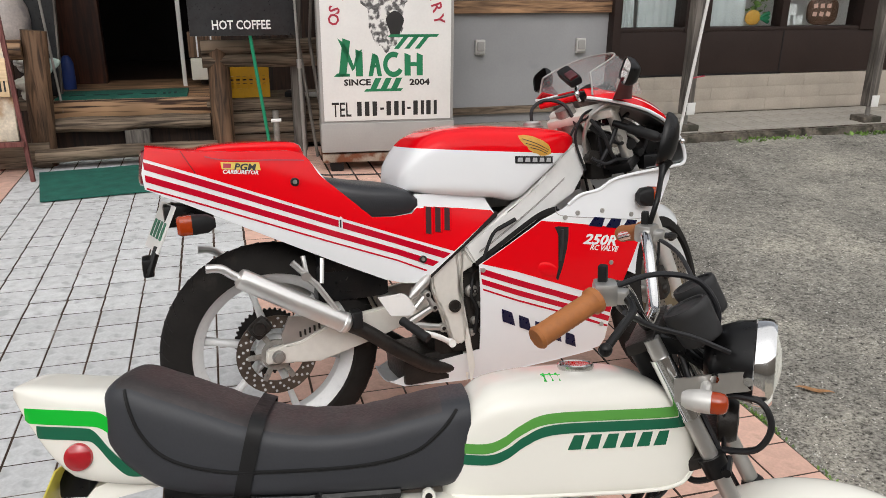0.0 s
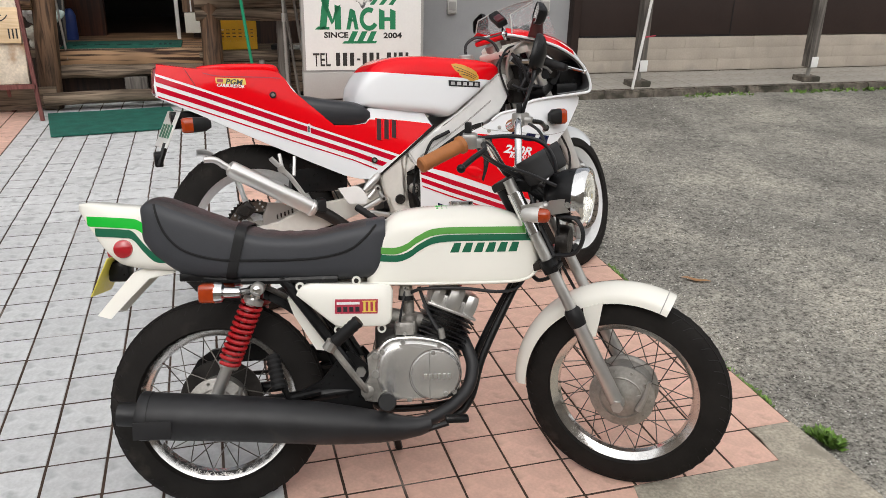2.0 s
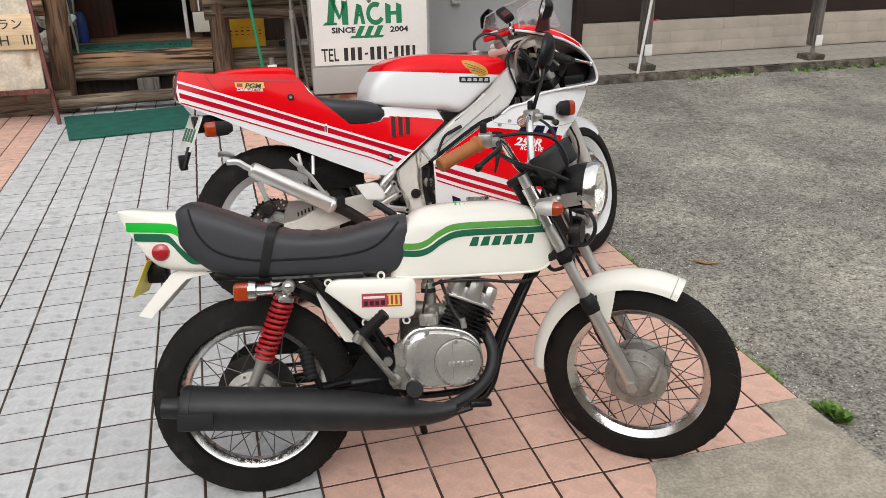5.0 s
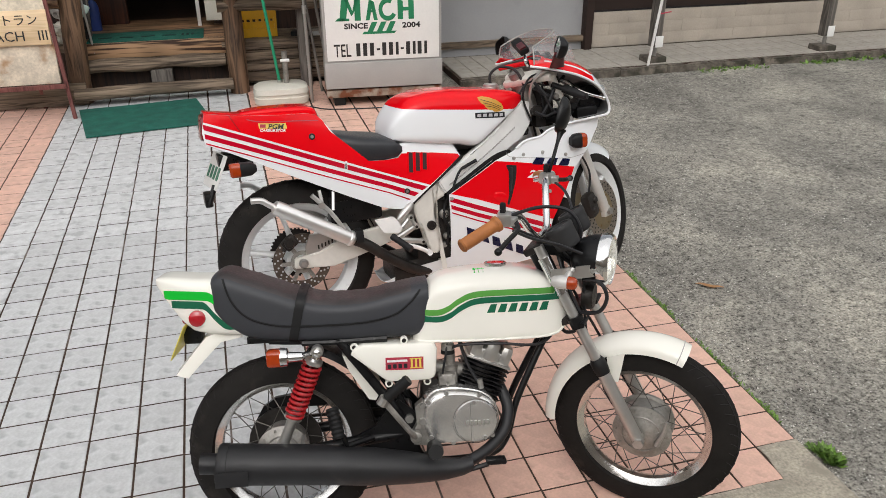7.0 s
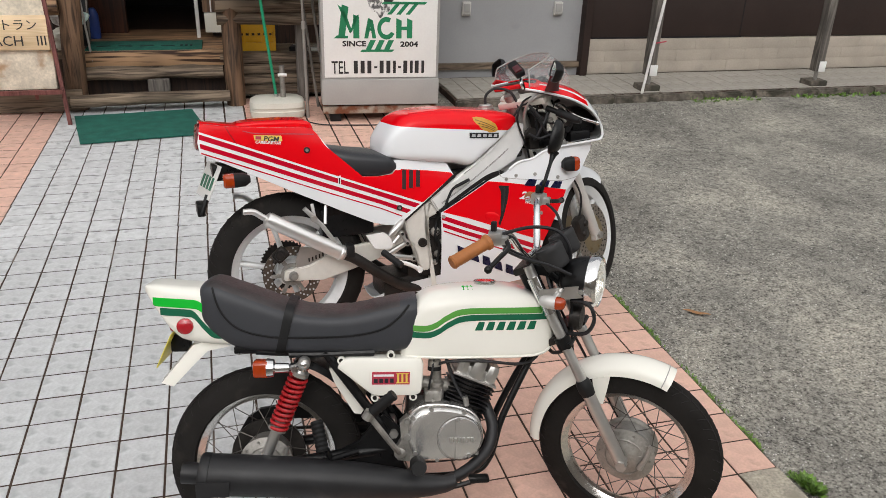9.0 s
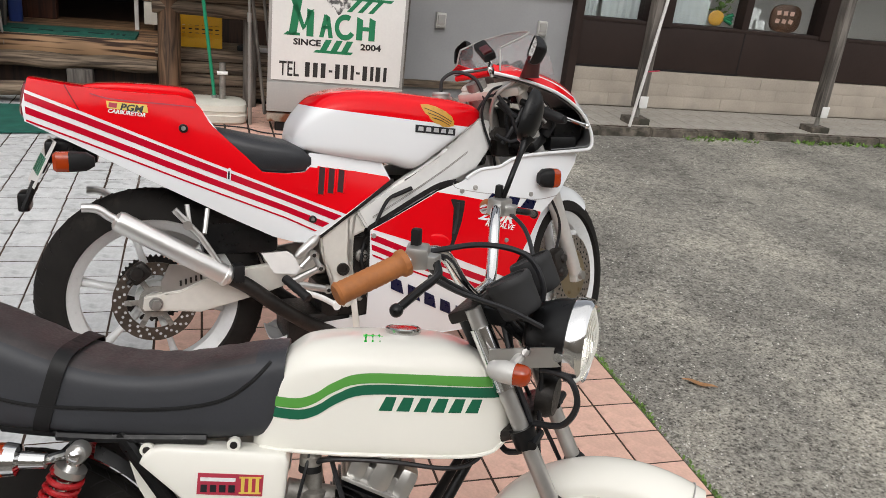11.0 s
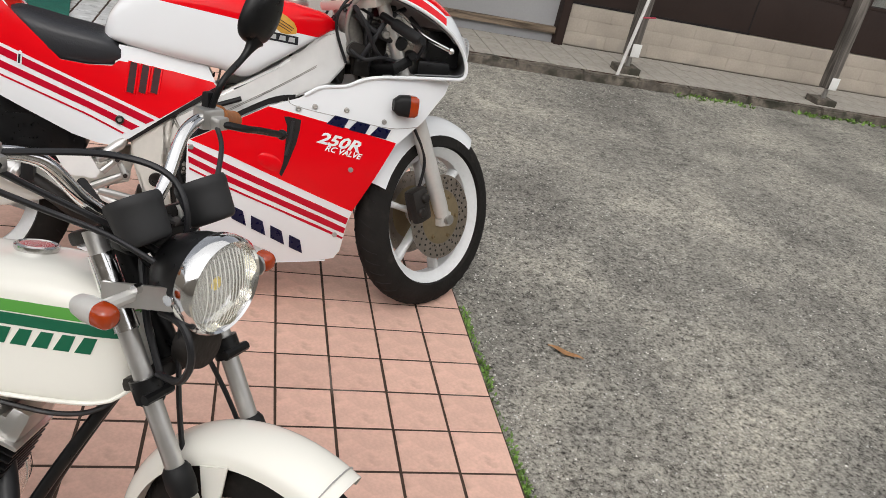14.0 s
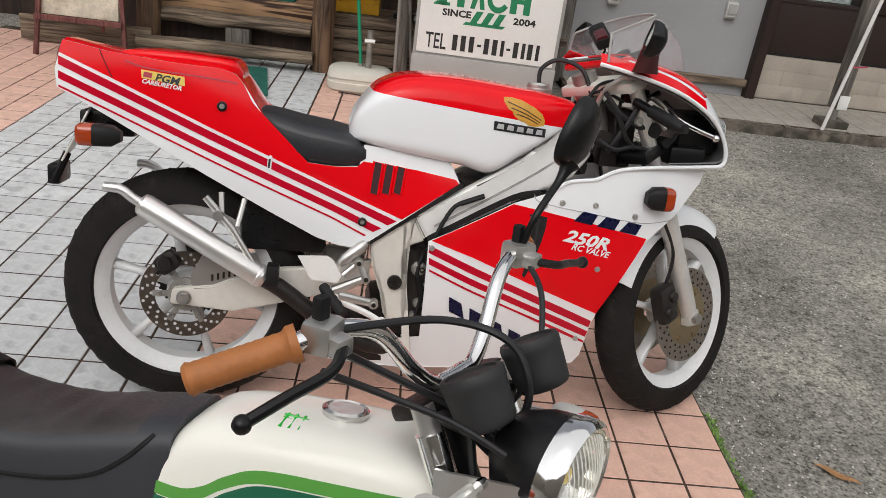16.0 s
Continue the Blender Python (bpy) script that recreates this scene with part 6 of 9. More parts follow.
def w_seat(u, v):
    a, b, h = smooth_along(SEAT, u)
    k = min(1.0, abs(2 * (v - (a + b) / 2) / (b - a)))
    return h * (1 - k ** 5.0) ** (1 / 5.0) if k < 0.99 else h * 0.3
for s in (-1, 1):
    bm = bmesh.new()
    pp = curve([(u, 0, v) for u, v in ((-0.128, 0.764), (-0.105, 0.70), (-0.06, 0.655), (0.02, 0.632), (0.12, 0.628), (0.24, 0.630), (0.32, 0.645), (0.365, 0.675), (0.395, 0.708))])
    tube(bm, [(p.x, s * (w_seat(p.x, p.z) + 0.0005), p.z) for p in pp], 0.0032, 6)
    part("piping", bm, RUBBER, seat)
bm = bmesh.new()
rows = []
for u in (0.049, 0.073):
    a, b, h = smooth_along(SEAT, u)
    ring = superellipse(u, a, b + 0.006, h, 5.0, 52)
    cz = (a + b) / 2
    rows.append([(x + 0.012 * (z - cz) / 0.05, y * 1.03, cz + (z - cz) * 1.045) for x, y, z in ring])
sheet(bm, [r + r[:1] for r in rows])
thicken(bm, 0.003)
part("strap", bm, RUBBER, seat)

TANK = [(0.372, 0.560, 0.60, 0.060), (0.385, 0.557, 0.655, 0.078), (0.41, 0.556, 0.705, 0.086), (0.45, 0.555, 0.737, 0.092), (0.52, 0.554, 0.749, 0.097), (0.62, 0.554, 0.752, 0.099), (0.69, 0.554, 0.749, 0.099), (0.745, 0.556, 0.733, 0.096), (0.775, 0.563, 0.710, 0.089), (0.795, 0.578, 0.685, 0.078), (0.808, 0.598, 0.658, 0.062), (0.814, 0.615, 0.636, 0.047)]


def tank_ring(x, z0, z1, half, top, low, seg=56):
    """A tank's section: rounded above, with a tighter lower edge."""
    ring, zc, h = [], (z0 + z1) / 2, (z1 - z0) / 2
    for j in range(seg):
        t = 2 * math.pi * j / seg
        c, q = math.cos(t), math.sin(t)
        k = top if q > 0 else low
        ring.append((x, half * math.copysign(abs(c) ** (2 / k), c), zc + h * math.copysign(abs(q) ** (2 / k), q)))
    return ring


bm = bmesh.new()
loft(bm, [tank_ring(u, *smooth_along(TANK, u), 4.0, 9.0) for u in np.linspace(0.372, 0.814, 50)])
tank = part("fuel_tank", bm, PAINT_CREAM, rd, "cream fuel tank with two green stripes", sharp=60)
def w_tank(u, v):
    a, b, h = smooth_along(TANK, u)
    k = min(1.0, abs(2 * (v - (a + b) / 2) / (b - a)))
    p = 4.0 if v > (a + b) / 2 else 9.0
    return h * (1 - k ** p) ** (1 / p) if k < 0.98 else h * 0.4
for s in (-1, 1):
    bm = bmesh.new()
    tube(bm, [(u, s * smooth_along(TANK, u)[2] * 0.985, smooth_along(TANK, u)[0] + 0.008) for u in np.linspace(0.385, 0.806, 40)], 0.0036, 8)
    part("bottom_seam", bm, PAINT_CREAM, tank)
S1 = [(0.392, 0.654), (0.44, 0.652), (0.470, 0.662), (0.498, 0.681), (0.542, 0.698), (0.637, 0.7005), (0.788, 0.699)]
for s in (-1, 1):
    for dz, w, mt in ((0.0, 0.0165, GREEN_TANK), (-0.0185, 0.0165, GREEN_DARK)):
        bm = panel(band([(u + (0.006 if dz else 0), v + dz) for u, v in S1], w), w_tank, 0.0008, s, 0.012, 0.0012)
        part("stripe", bm, mt, tank)
    bm = glyph_bars(None, 0.574, 0.638, 0.0235, 0.0235, 6, 0.0055, 0.35, w_tank, 0.0012, s)
    split("maker_bar", bm, GREEN_DARK, tank)
bm = bmesh.new()
lathe(bm, [(0.0, 0.009), (0.024, 0.009), (0.026, 0.007), (0.029, 0.010), (0.032, 0.008), (0.032, 0.003), (0.030, 0.002), (0.030, -0.004)], (0.616, 0, 0.752), 36, Matrix.Rotation(radians(90), 3, "X"))
part("filler_cap", bm, RIM_CHROME, tank, "worn chrome filler cap")
bm = bmesh.new()
for k in range(4):
    tube(bm, [(0.545, -0.035 - 0.007 * k, 0.7495 - 0.0018 * k), (0.578, -0.04 - 0.008 * k, 0.7488 - 0.0022 * k)], 0.003, 5)
for k in range(3):
    tube(bm, [(0.55 + 0.011 * k, -0.032, 0.750), (0.548 + 0.012 * k, -0.066, 0.744)], 0.003, 5)
split("scribbled_mark", bm, GREEN_LIGHT, tank)

# front end, turned with the bars
def front(name, bm, mat_, label="", sharp=35, parent=None):
    return part(name, bm, mat_, parent or rd, label, None if parent else FS, sharp)


FO = 0.043
leg = lambda v, s: Vector((AX(v) + FO, s * 0.082, v))
for s in (-1, 1):
    bm = bmesh.new()
    tube(bm, [leg(0.82, s), leg(0.44, s)], 0.0145, 18)
    fork = front("fork_tube", bm, CAST, "grey fork tube")
    bm = bmesh.new()
    tube(bm, [leg(0.47, s), leg(0.455, s), leg(0.28, s), leg(0.255, s)], (0.0175, 0.018, 0.0175, 0.016), 18)
    lathe(bm, [(0.013, -0.016), (0.013, 0.016)], (1.06, s * 0.080, 0.262), 16)
    front("fork_slider", bm, CAST, "cast grey fork slider")
    bm = bmesh.new()
    tube(bm, [leg(0.503, s), leg(0.496, s), leg(0.478, s), leg(0.460, s)], (0.017, 0.0215, 0.0225, 0.0195), 18)
    front("dust_boot", bm, RUBBER)
    bm = bmesh.new()
    tube(bm, [leg(0.79, s), leg(0.69, s)], 0.0185, 18)
    front("fork_cover", bm, CHROME)
    bm = bmesh.new()
    tube(bm, [leg(0.625, s), leg(0.595, s)], 0.022, 18)
    lathe(bm, [(0.008, -0.025), (0.008, 0.025)], leg(0.61, s) + Vector((0.02, 0, 0)), 8)
    front("lower_clamp", bm, PAINT_BLACK)
    bm = bmesh.new()
    panel([(AX(0.75) + 0.048, 0.763), (AX(0.75) + 0.09, 0.773), (AX(0.75) + 0.155, 0.785), (AX(0.75) + 0.168, 0.784), (AX(0.75) + 0.177, 0.777), (AX(0.75) + 0.179, 0.767), (AX(0.75) + 0.174, 0.757), (AX(0.75) + 0.160, 0.751), (AX(0.75) + 0.095, 0.738), (AX(0.75) + 0.062, 0.724), (AX(0.75) + 0.050, 0.722)], lambda u, v: 0.104 - 0.18 * max(0.0, u - AX(0.75) - 0.07), 0.004, s, bm=bm)
    ear = front("lamp_ear", bm, CAST, "plain alloy lamp bracket")
    bm = bmesh.new()
    lathe(bm, [(0.008, -0.006), (0.008, 0.006)], (AX(0.75) + 0.160, s * 0.090, 0.771), 10)
    lathe(bm, [(0.007, -0.006), (0.007, 0.006)], (AX(0.75) + 0.110, s * 0.099, 0.772), 8)
    split("ear_bolt", bm, CHROME, rd, "", FS)
    c = Vector((AX(0.75) + 0.098, -0.160, 0.757)) if s < 0 else Vector((AX(0.75) + 0.098, 0.160, 0.738))
    bm = bmesh.new()
    lathe(bm, [(0.010, 0.032), (0.015, 0.025), (0.0182, 0.008), (0.0182, -0.012), (0.016, -0.013)], c, 24, Matrix.Rotation(radians(-90), 3, "Z") @ Matrix.Rotation(radians(180), 3, "Z"))
    tube(bm, [c, c - Vector((0.0, s * 0.074, 0))], 0.009, 10)
    cup = front("front_indicator", bm, ALU_PAINT, "amber front indicator in chrome cup")
    bm = bmesh.new()
    loft(bm, [[(c.x + x, c.y + y, c.z + z) for x, y, z in superellipse(d, -h, h, h, 2.3, 24)] for d, h in ((0.011, 0.0172), (0.023, 0.0170), (0.030, 0.0156), (0.035, 0.0120), (0.0375, 0.006))])
    front("lens", bm, AMBER, parent=cup)
bm = bmesh.new()
for v in (0.805, 0.61):
    box(bm, (AX(v) + 0.02, 0, v), (0.055, 0.180, 0.022), 0.008, Matrix.Rotation(radians(-28), 3, "Y"))
split("triple_clamp", bm, DARK_METAL, rd, "", FS)
bm = bmesh.new()
lathe(bm, [(0.012, -0.10), (0.012, 0.10)], (1.06, 0, 0.262), 12)
lathe(bm, [(0.016, -0.104), (0.016, -0.094)], (1.06, 0, 0.262), 6)
front("front_axle", bm, STEEL)
LC = Vector((AX(0.755) + 0.170, -0.022, 0.778))
bm = bmesh.new()
lathe(bm, [(0.0, -0.082), (0.03, -0.079), (0.051, -0.064), (0.065, -0.03), (0.070, 0.0), (0.070, 0.005)], LC, 40, Matrix.Rotation(radians(-90), 3, "Z"))
shell = front("headlamp", bm, PAINT_BLACK, "round black headlamp with chrome ring")
bm = bmesh.new()
lathe(bm, [(0.070, -0.002), (0.0725, 0.0), (0.074, 0.012), (0.073, 0.024), (0.068, 0.030), (0.065, 0.027), (0.065, 0.01)], LC, 48, Matrix.Rotation(radians(-90), 3, "Z"))
front("chrome_ring", bm, CHROME, parent=shell)
bm = bmesh.new()
rows = []
for d, r in ((-0.045, 0.012), (-0.040, 0.022), (-0.028, 0.037), (-0.014, 0.049), (0.002, 0.058), (0.024, 0.065)):
    rows.append([(LC.x + d + 0.0035 * math.sin(9 * q) * (r / 0.065), LC.y + r * math.cos(q), LC.z + r * math.sin(q)) for q in (2 * math.pi * j / 90 for j in range(91))])
sheet(bm, rows)
front("reflector_bowl", bm, REFLECTOR, parent=shell)
bm = bmesh.new()
tube(bm, [LC + Vector((-0.04, 0, 0)), LC + Vector((0.008, 0, 0)), LC + Vector((0.012, 0, 0))], (0.013, 0.013, 0.008), 14)
front("bulb", bm, YELLOW_DECAL, parent=shell)
bm = bmesh.new()
rows = []
for i in range(17):
    r = 0.0665 * i / 16
    rows.append([(LC.x + 0.026 + 0.018 * (1 - (r / 0.0665) ** 2), LC.y + r * math.cos(2 * math.pi * j / 96), LC.z + r * math.sin(2 * math.pi * j / 96)) for j in range(97)])
sheet(bm, rows)
bmesh.ops.remove_doubles(bm, verts=bm.verts, dist=1e-6)
thicken(bm, 0.003)
lens = front("lens", bm, LAMP_GLASS, "fluted clear glass", 60, shell)
lens.visible_shadow = False
for k in range(13):
    y = -0.042 + 0.007 * k
    h = math.sqrt(0.058 ** 2 - y * y)
    bm = bmesh.new()
    tube(bm, [(LC.x + 0.0222 + 0.018 * (1 - (y * y + z * z) / 0.0665 ** 2), LC.y + y, LC.z + z) for z in np.linspace(-h, h, 9)], 0.0009, 6)
    front("flute", bm, FLUTE_GLASS, parent=shell).visible_shadow = False
for s in (-1, 1):
    c = Vector((0.825, 0.005 + s * 0.065, 0.850))
    bm = bmesh.new()
    lathe(bm, [(0.93 * r, 0.90 * d) for r, d in ((0.0, -0.040), (0.030, -0.040), (0.0345, -0.038), (0.0375, -0.033), (0.0385, -0.024), (0.0405, 0.0), (0.0415, 0.016), (0.0428, 0.019), (0.0428, 0.029), (0.0405, 0.034), (0.035, 0.034), (0.035, 0.030), (0.0, 0.030))], c, 36, Matrix.Rotation(radians(-32), 3, "Y") @ Matrix.Rotation(radians(90), 3, "X"))
    front("gauge", bm, WORN_RUBBER, "worn black rubber gauge cup")
bm = bmesh.new()
for y in (-0.05, -0.02, 0.02, 0.05):
    tube(bm, curve([(AX(0.84) + 0.10, y, 0.82), (AX(0.8) + 0.075, y * 0.8, 0.79), (AX(0.75) + 0.09, y * 0.5, 0.755)]), 0.006, 7)
box(bm, (AX(0.80) + 0.06, 0, 0.80), (0.05, 0.11, 0.03), 0.006)
front("gauge_bracket", bm, PAINT_BLACK)
bar = [(0.640, 0.305, 0.895), (0.690, 0.235, 0.924), (0.706, 0.180, 0.932), (0.722, 0.125, 0.915), (0.738, 0.080, 0.86), (0.748, 0.045, 0.830), (0.749, 0.02, 0.826)]
bm = bmesh.new()
tube(bm, curve([(u, -w, v) for u, w, v in bar] + [(u, w, v) for u, w, v in bar[::-1]], 6), 0.0105, 14)
front("handlebar", bm, CHROME, "chrome handlebar")
for s in (-1, 1):
    a, b = Vector((0.632, s * (0.317 if s < 0 else 0.350), 0.890)), Vector((0.698, s * 0.226, 0.928))
    bm = bmesh.new()
    pts = [a.lerp(b, k / 26) for k in range(27)]
    tube(bm, pts, [0.0155 if k in (0,) else (0.0185 if k < 2 else (0.0165 + (0.0006 if k % 2 else 0)) if k < 24 else 0.021) for k in range(27)], 18)
    front("grip", bm, GRIP_BROWN, "tan rubber grip")
    c = Vector((0.706, s * 0.200, 0.932))
    bm = bmesh.new()
    box(bm, c, (0.036, 0.042, 0.036), 0.008, Matrix.Rotation(s * radians(-18), 3, "Z"))
    box(bm, c + Vector((0.02, 0, -0.004)), (0.03, 0.025, 0.022), 0.005)
    perch = front("control_housing", bm, CAST, "cast control housing")
    bm = bmesh.new()
    box(bm, c + Vector((-0.004, 0, 0.028)), (0.014, 0.016, 0.03), 0.004)
    front("switch", bm, RUBBER, parent=perch)
    bm = bmesh.new()
    tube(bm, curve([c + Vector((0.03, 0, -0.004)), c + Vector((0.048, s * 0.035, -0.012)), c + Vector((0.040, s * 0.085, -0.024)), c + Vector((0.028, s * (0.130 if s < 0 else 0.168), -0.040 if s < 0 else -0.046))]), (0.0065), 8)
    e = c + Vector((0.028, s * (0.130 if s < 0 else 0.168), -0.040 if s < 0 else -0.046))
    bmesh.ops.create_uvsphere(bm, u_segments=10, v_segments=8, radius=0.010, matrix=Matrix.Translation(e))
    front("lever", bm, PAINT_BLACK)
bm = bmesh.new()
tube(bm, curve([(0.71, -0.19, 0.935), (0.76, -0.06, 0.925), (0.825, -0.01, 0.905), (0.86, -0.005, 0.85), (0.85, -0.01, 0.78)]), 0.005, 8)
tube(bm, curve([(0.722, -0.20, 0.922), (0.73, -0.14, 0.88), (0.80, -0.05, 0.815), (0.87, -0.03, 0.79)]), 0.0048, 8)
tube(bm, curve([(0.722, 0.20, 0.925), (0.78, 0.15, 0.90), (0.82, 0.08, 0.83), (0.80, 0.04, 0.72), (0.90, 0.08, 0.5), (1.02, 0.07, 0.31)]), 0.0042, 8)
tube(bm, curve([(0.80, -0.03, 0.79), (0.84, -0.055, 0.70), (0.885, -0.065, 0.60), (0.84, -0.06, 0.56), (0.80, -0.03, 0.58)]), 0.0055, 8)
tube(bm, curve([(0.86, 0.0, 0.79), (0.88, -0.03, 0.68), (0.89, -0.035, 0.56), (0.93, -0.05, 0.44), (1.0, -0.06, 0.33)]), 0.0042, 8)
tube(bm, curve([(0.742, -0.235, 0.915), (0.77, -0.17, 0.875), (0.83, -0.12, 0.845), (0.885, -0.09, 0.815)]), 0.0042, 8)
tube(bm, curve([(0.885, -0.075, 0.735), (0.935, -0.085, 0.735), (0.955, -0.088, 0.695), (0.935, -0.085, 0.650), (0.885, -0.075, 0.635)]), 0.0055, 8)
split("control_cable", bm, CABLE, rd, "", FS)
bm = bmesh.new()
lathe(bm, [(0.0, -0.02), (0.034, -0.018), (0.040, -0.006), (0.040, 0.012), (0.02, 0.016)], (0.885, 0, 0.655), 28, Matrix.Rotation(radians(90), 3, "Z"))
front("horn", bm, DARK_METAL)
# mirror on the left bar
mb, mh = Vector((0.710, 0.200, 0.945)), Vector((0.725, 0.293, 1.099))
bm = bmesh.new()
mm = Matrix.Translation(mh) @ Matrix.Rotation(radians(-20), 4, "X") @ Matrix.Rotation(radians(8), 4, "Y") @ Matrix.Rotation(radians(8), 4, "Z")
rings = []
for x, k in ((0.022, 0.25), (0.018, 0.6), (0.010, 0.85), (0.0, 0.98), (-0.008, 1.0), (-0.011, 0.97), (-0.0105, 0.92), (-0.007, 0.90)):
    rings.append([mm @ Vector((x, 0.047 * k * math.copysign(abs(math.cos(t)) ** 0.75, math.cos(t)), (0.060 * k) * math.copysign(abs(math.sin(t)) ** 0.8, math.sin(t)) * (0.82 if math.sin(t) < 0 else 1.0))) for t in (2 * math.pi * j / 32 for j in range(32))])
loft(bm, rings)
mir = front("mirror", bm, PAINT_BLACK, "black handlebar mirror")
bm = bmesh.new()
stem = curve([mb, mb + Vector((0.012, 0.010, 0.05)), mm @ Vector((0.006, -0.012, -0.075)), mm @ Vector((0.006, 0.0, -0.040))])
tube(bm, stem, [0.0055 if k < len(stem) * 0.6 else 0.0055 + 0.011 * ((k / (len(stem) - 1) - 0.6) / 0.4) ** 2 for k in range(len(stem))], 12)
front("mirror_stem", bm, PAINT_BLACK)
# front mudguard
def guard(R, a0, a1, half, drop, c, n=26, nose=0.0):
    rows = []
    for k in range(n + 1):
        a = radians(a0 + (a1 - a0) * k / n)
        rows.append([(c[0] + (R - d) * math.cos(a), y * half, c[1] + (R - d) * math.sin(a)) for y, d in [(math.sin(q), drop * (1 - abs(math.cos(q)) ** 0.75)) for q in (math.pi * (j / 14 - 0.5) for j in range(15))]])
    return rows
bm = bmesh.new()
sheet(bm, guard(0.294, 67, 182, 0.053, 0.040, (1.06, 0.266)))
thicken(bm, 0.003)
mg = front("front_mudguard", bm, PAINT_CREAM, "cream front mudguard", 60)
lip = guard(0.2952, 71, 71.6, 0.0535, 0.040, (1.06, 0.266), 1)
bm = bmesh.new()
tube(bm, [lip[0][j] for j in range(15)], 0.0013, 6)
front("lip_crease", bm, SIGN_CASE, parent=mg)
for s in (-1, 1):
    bm = panel([(0.955, 0.500), (1.005, 0.520), (0.998, 0.47), (0.990, 0.425), (0.972, 0.425), (0.962, 0.45)], lambda u, v: 0.058, 0.003, s)
    front("guard_stay", bm, PAINT_CREAM, parent=mg)
bm = bmesh.new()
tube(bm, curve([(0.94, -0.066, 0.455), (0.955, -0.068, 0.40), (0.99, -0.062, 0.34), (1.03, -0.06, 0.31)]), 0.004, 6)
front("brake_cable", bm, CABLE)


# ---- red and white sports bike ----
SPORT = pose(-1.086, 0.205, 0, -10.5, 0, 6.0)
sp = thing("sports_motorcycle", "red and white faired sports motorcycle on its side stand", "motorcycle", SPORT, "parked motorcycles")
SS = Matrix.Translation((1.360, 0.008, 0.296)) @ Euler([radians(a) for a in (4.0, 0.0, 2.6)]).to_matrix().to_4x4() @ Matrix.Translation((-1.338, 0, -0.304)) @ steer(1.338, 0.304, 24.0, 31.0)
BX = lambda v: 1.338 - (v - 0.297) * math.tan(radians(24))


def cast_wheel(name, c, m, R, half, rim, spokes, hub_r):
    bm = bmesh.new()
    h = half * 0.78
    lathe(bm, [(rim, -h), (rim + 0.008, -h + 0.004), (rim - 0.010, -h + 0.014), (rim - 0.014, 0), (rim - 0.010, h - 0.014), (rim + 0.008, h - 0.004), (rim, h), (rim - 0.012, h - 0.003), (rim - 0.034, h * 0.45), (rim - 0.036, -h * 0.45), (rim - 0.012, -h + 0.003)], seg=72, close=True)
    wheel = part(name, bm, WHEEL_WHITE, sp, "white cast wheel", m=m @ pose(*c))
    bm = bmesh.new()
    tyre(bm, R, half, rim, 2.1)
    part("tyre", bm, TYRE, wheel, "wide black sport tyre")
    bm = bmesh.new()
    for k in range(44):
        a = 2 * math.pi * k / 44
        for s in (-1, 1):
            pts = []
            for j in range(6):
                t = j / 5
                w = s * half * (0.15 + 0.6 * t)
                rr = rim + (R - rim) * (max(0.0, 1 - (abs(w) / half) ** 2.1)) ** (1 / 2.1)
                pts.append(((rr + 0.0004) * math.cos(a + s * 0.03 + t * 0.10), w, (rr + 0.0004) * math.sin(a + s * 0.03 + t * 0.10)))
            tube(bm, pts, 0.0013, 3)
    tagged(part("tread_groove", bm, VOID_SHADE, wheel), kind="stuff")
    bm = bmesh.new()
    lathe(bm, [(0.015, -0.045), (hub_r, -0.04), (hub_r, 0.04), (0.015, 0.045)], seg=32)
    part("hub", bm, WHEEL_WHITE, wheel)
    bm = bmesh.new()
    loft(bm, [[(x, y * wd, z * th) for y, z in ((-1, -0.6), (-0.6, -1), (0.6, -1), (1, -0.6), (1, 0.6), (0.6, 1), (-0.6, 1), (-1, 0.6))] for x, wd, th in ((hub_r * 0.9, 0.020, 0.014), ((hub_r + rim) / 2, 0.016, 0.0085), (rim - 0.025, 0.020, 0.012))])
    me = bpy.data.meshes.new("cast_spoke")
    bmesh.ops.recalc_face_normals(bm, faces=bm.faces)
    bm.to_mesh(me)
    bm.free()
    me.materials.append(WHEEL_WHITE)
    me.shade_smooth()
    for k in range(spokes):
        ob = new("cast_spoke", me)
        ob.parent = wheel
        ob.matrix_basis = Matrix.Rotation(2 * math.pi * (k + 0.25) / spokes, 4, "Y")
    return wheel


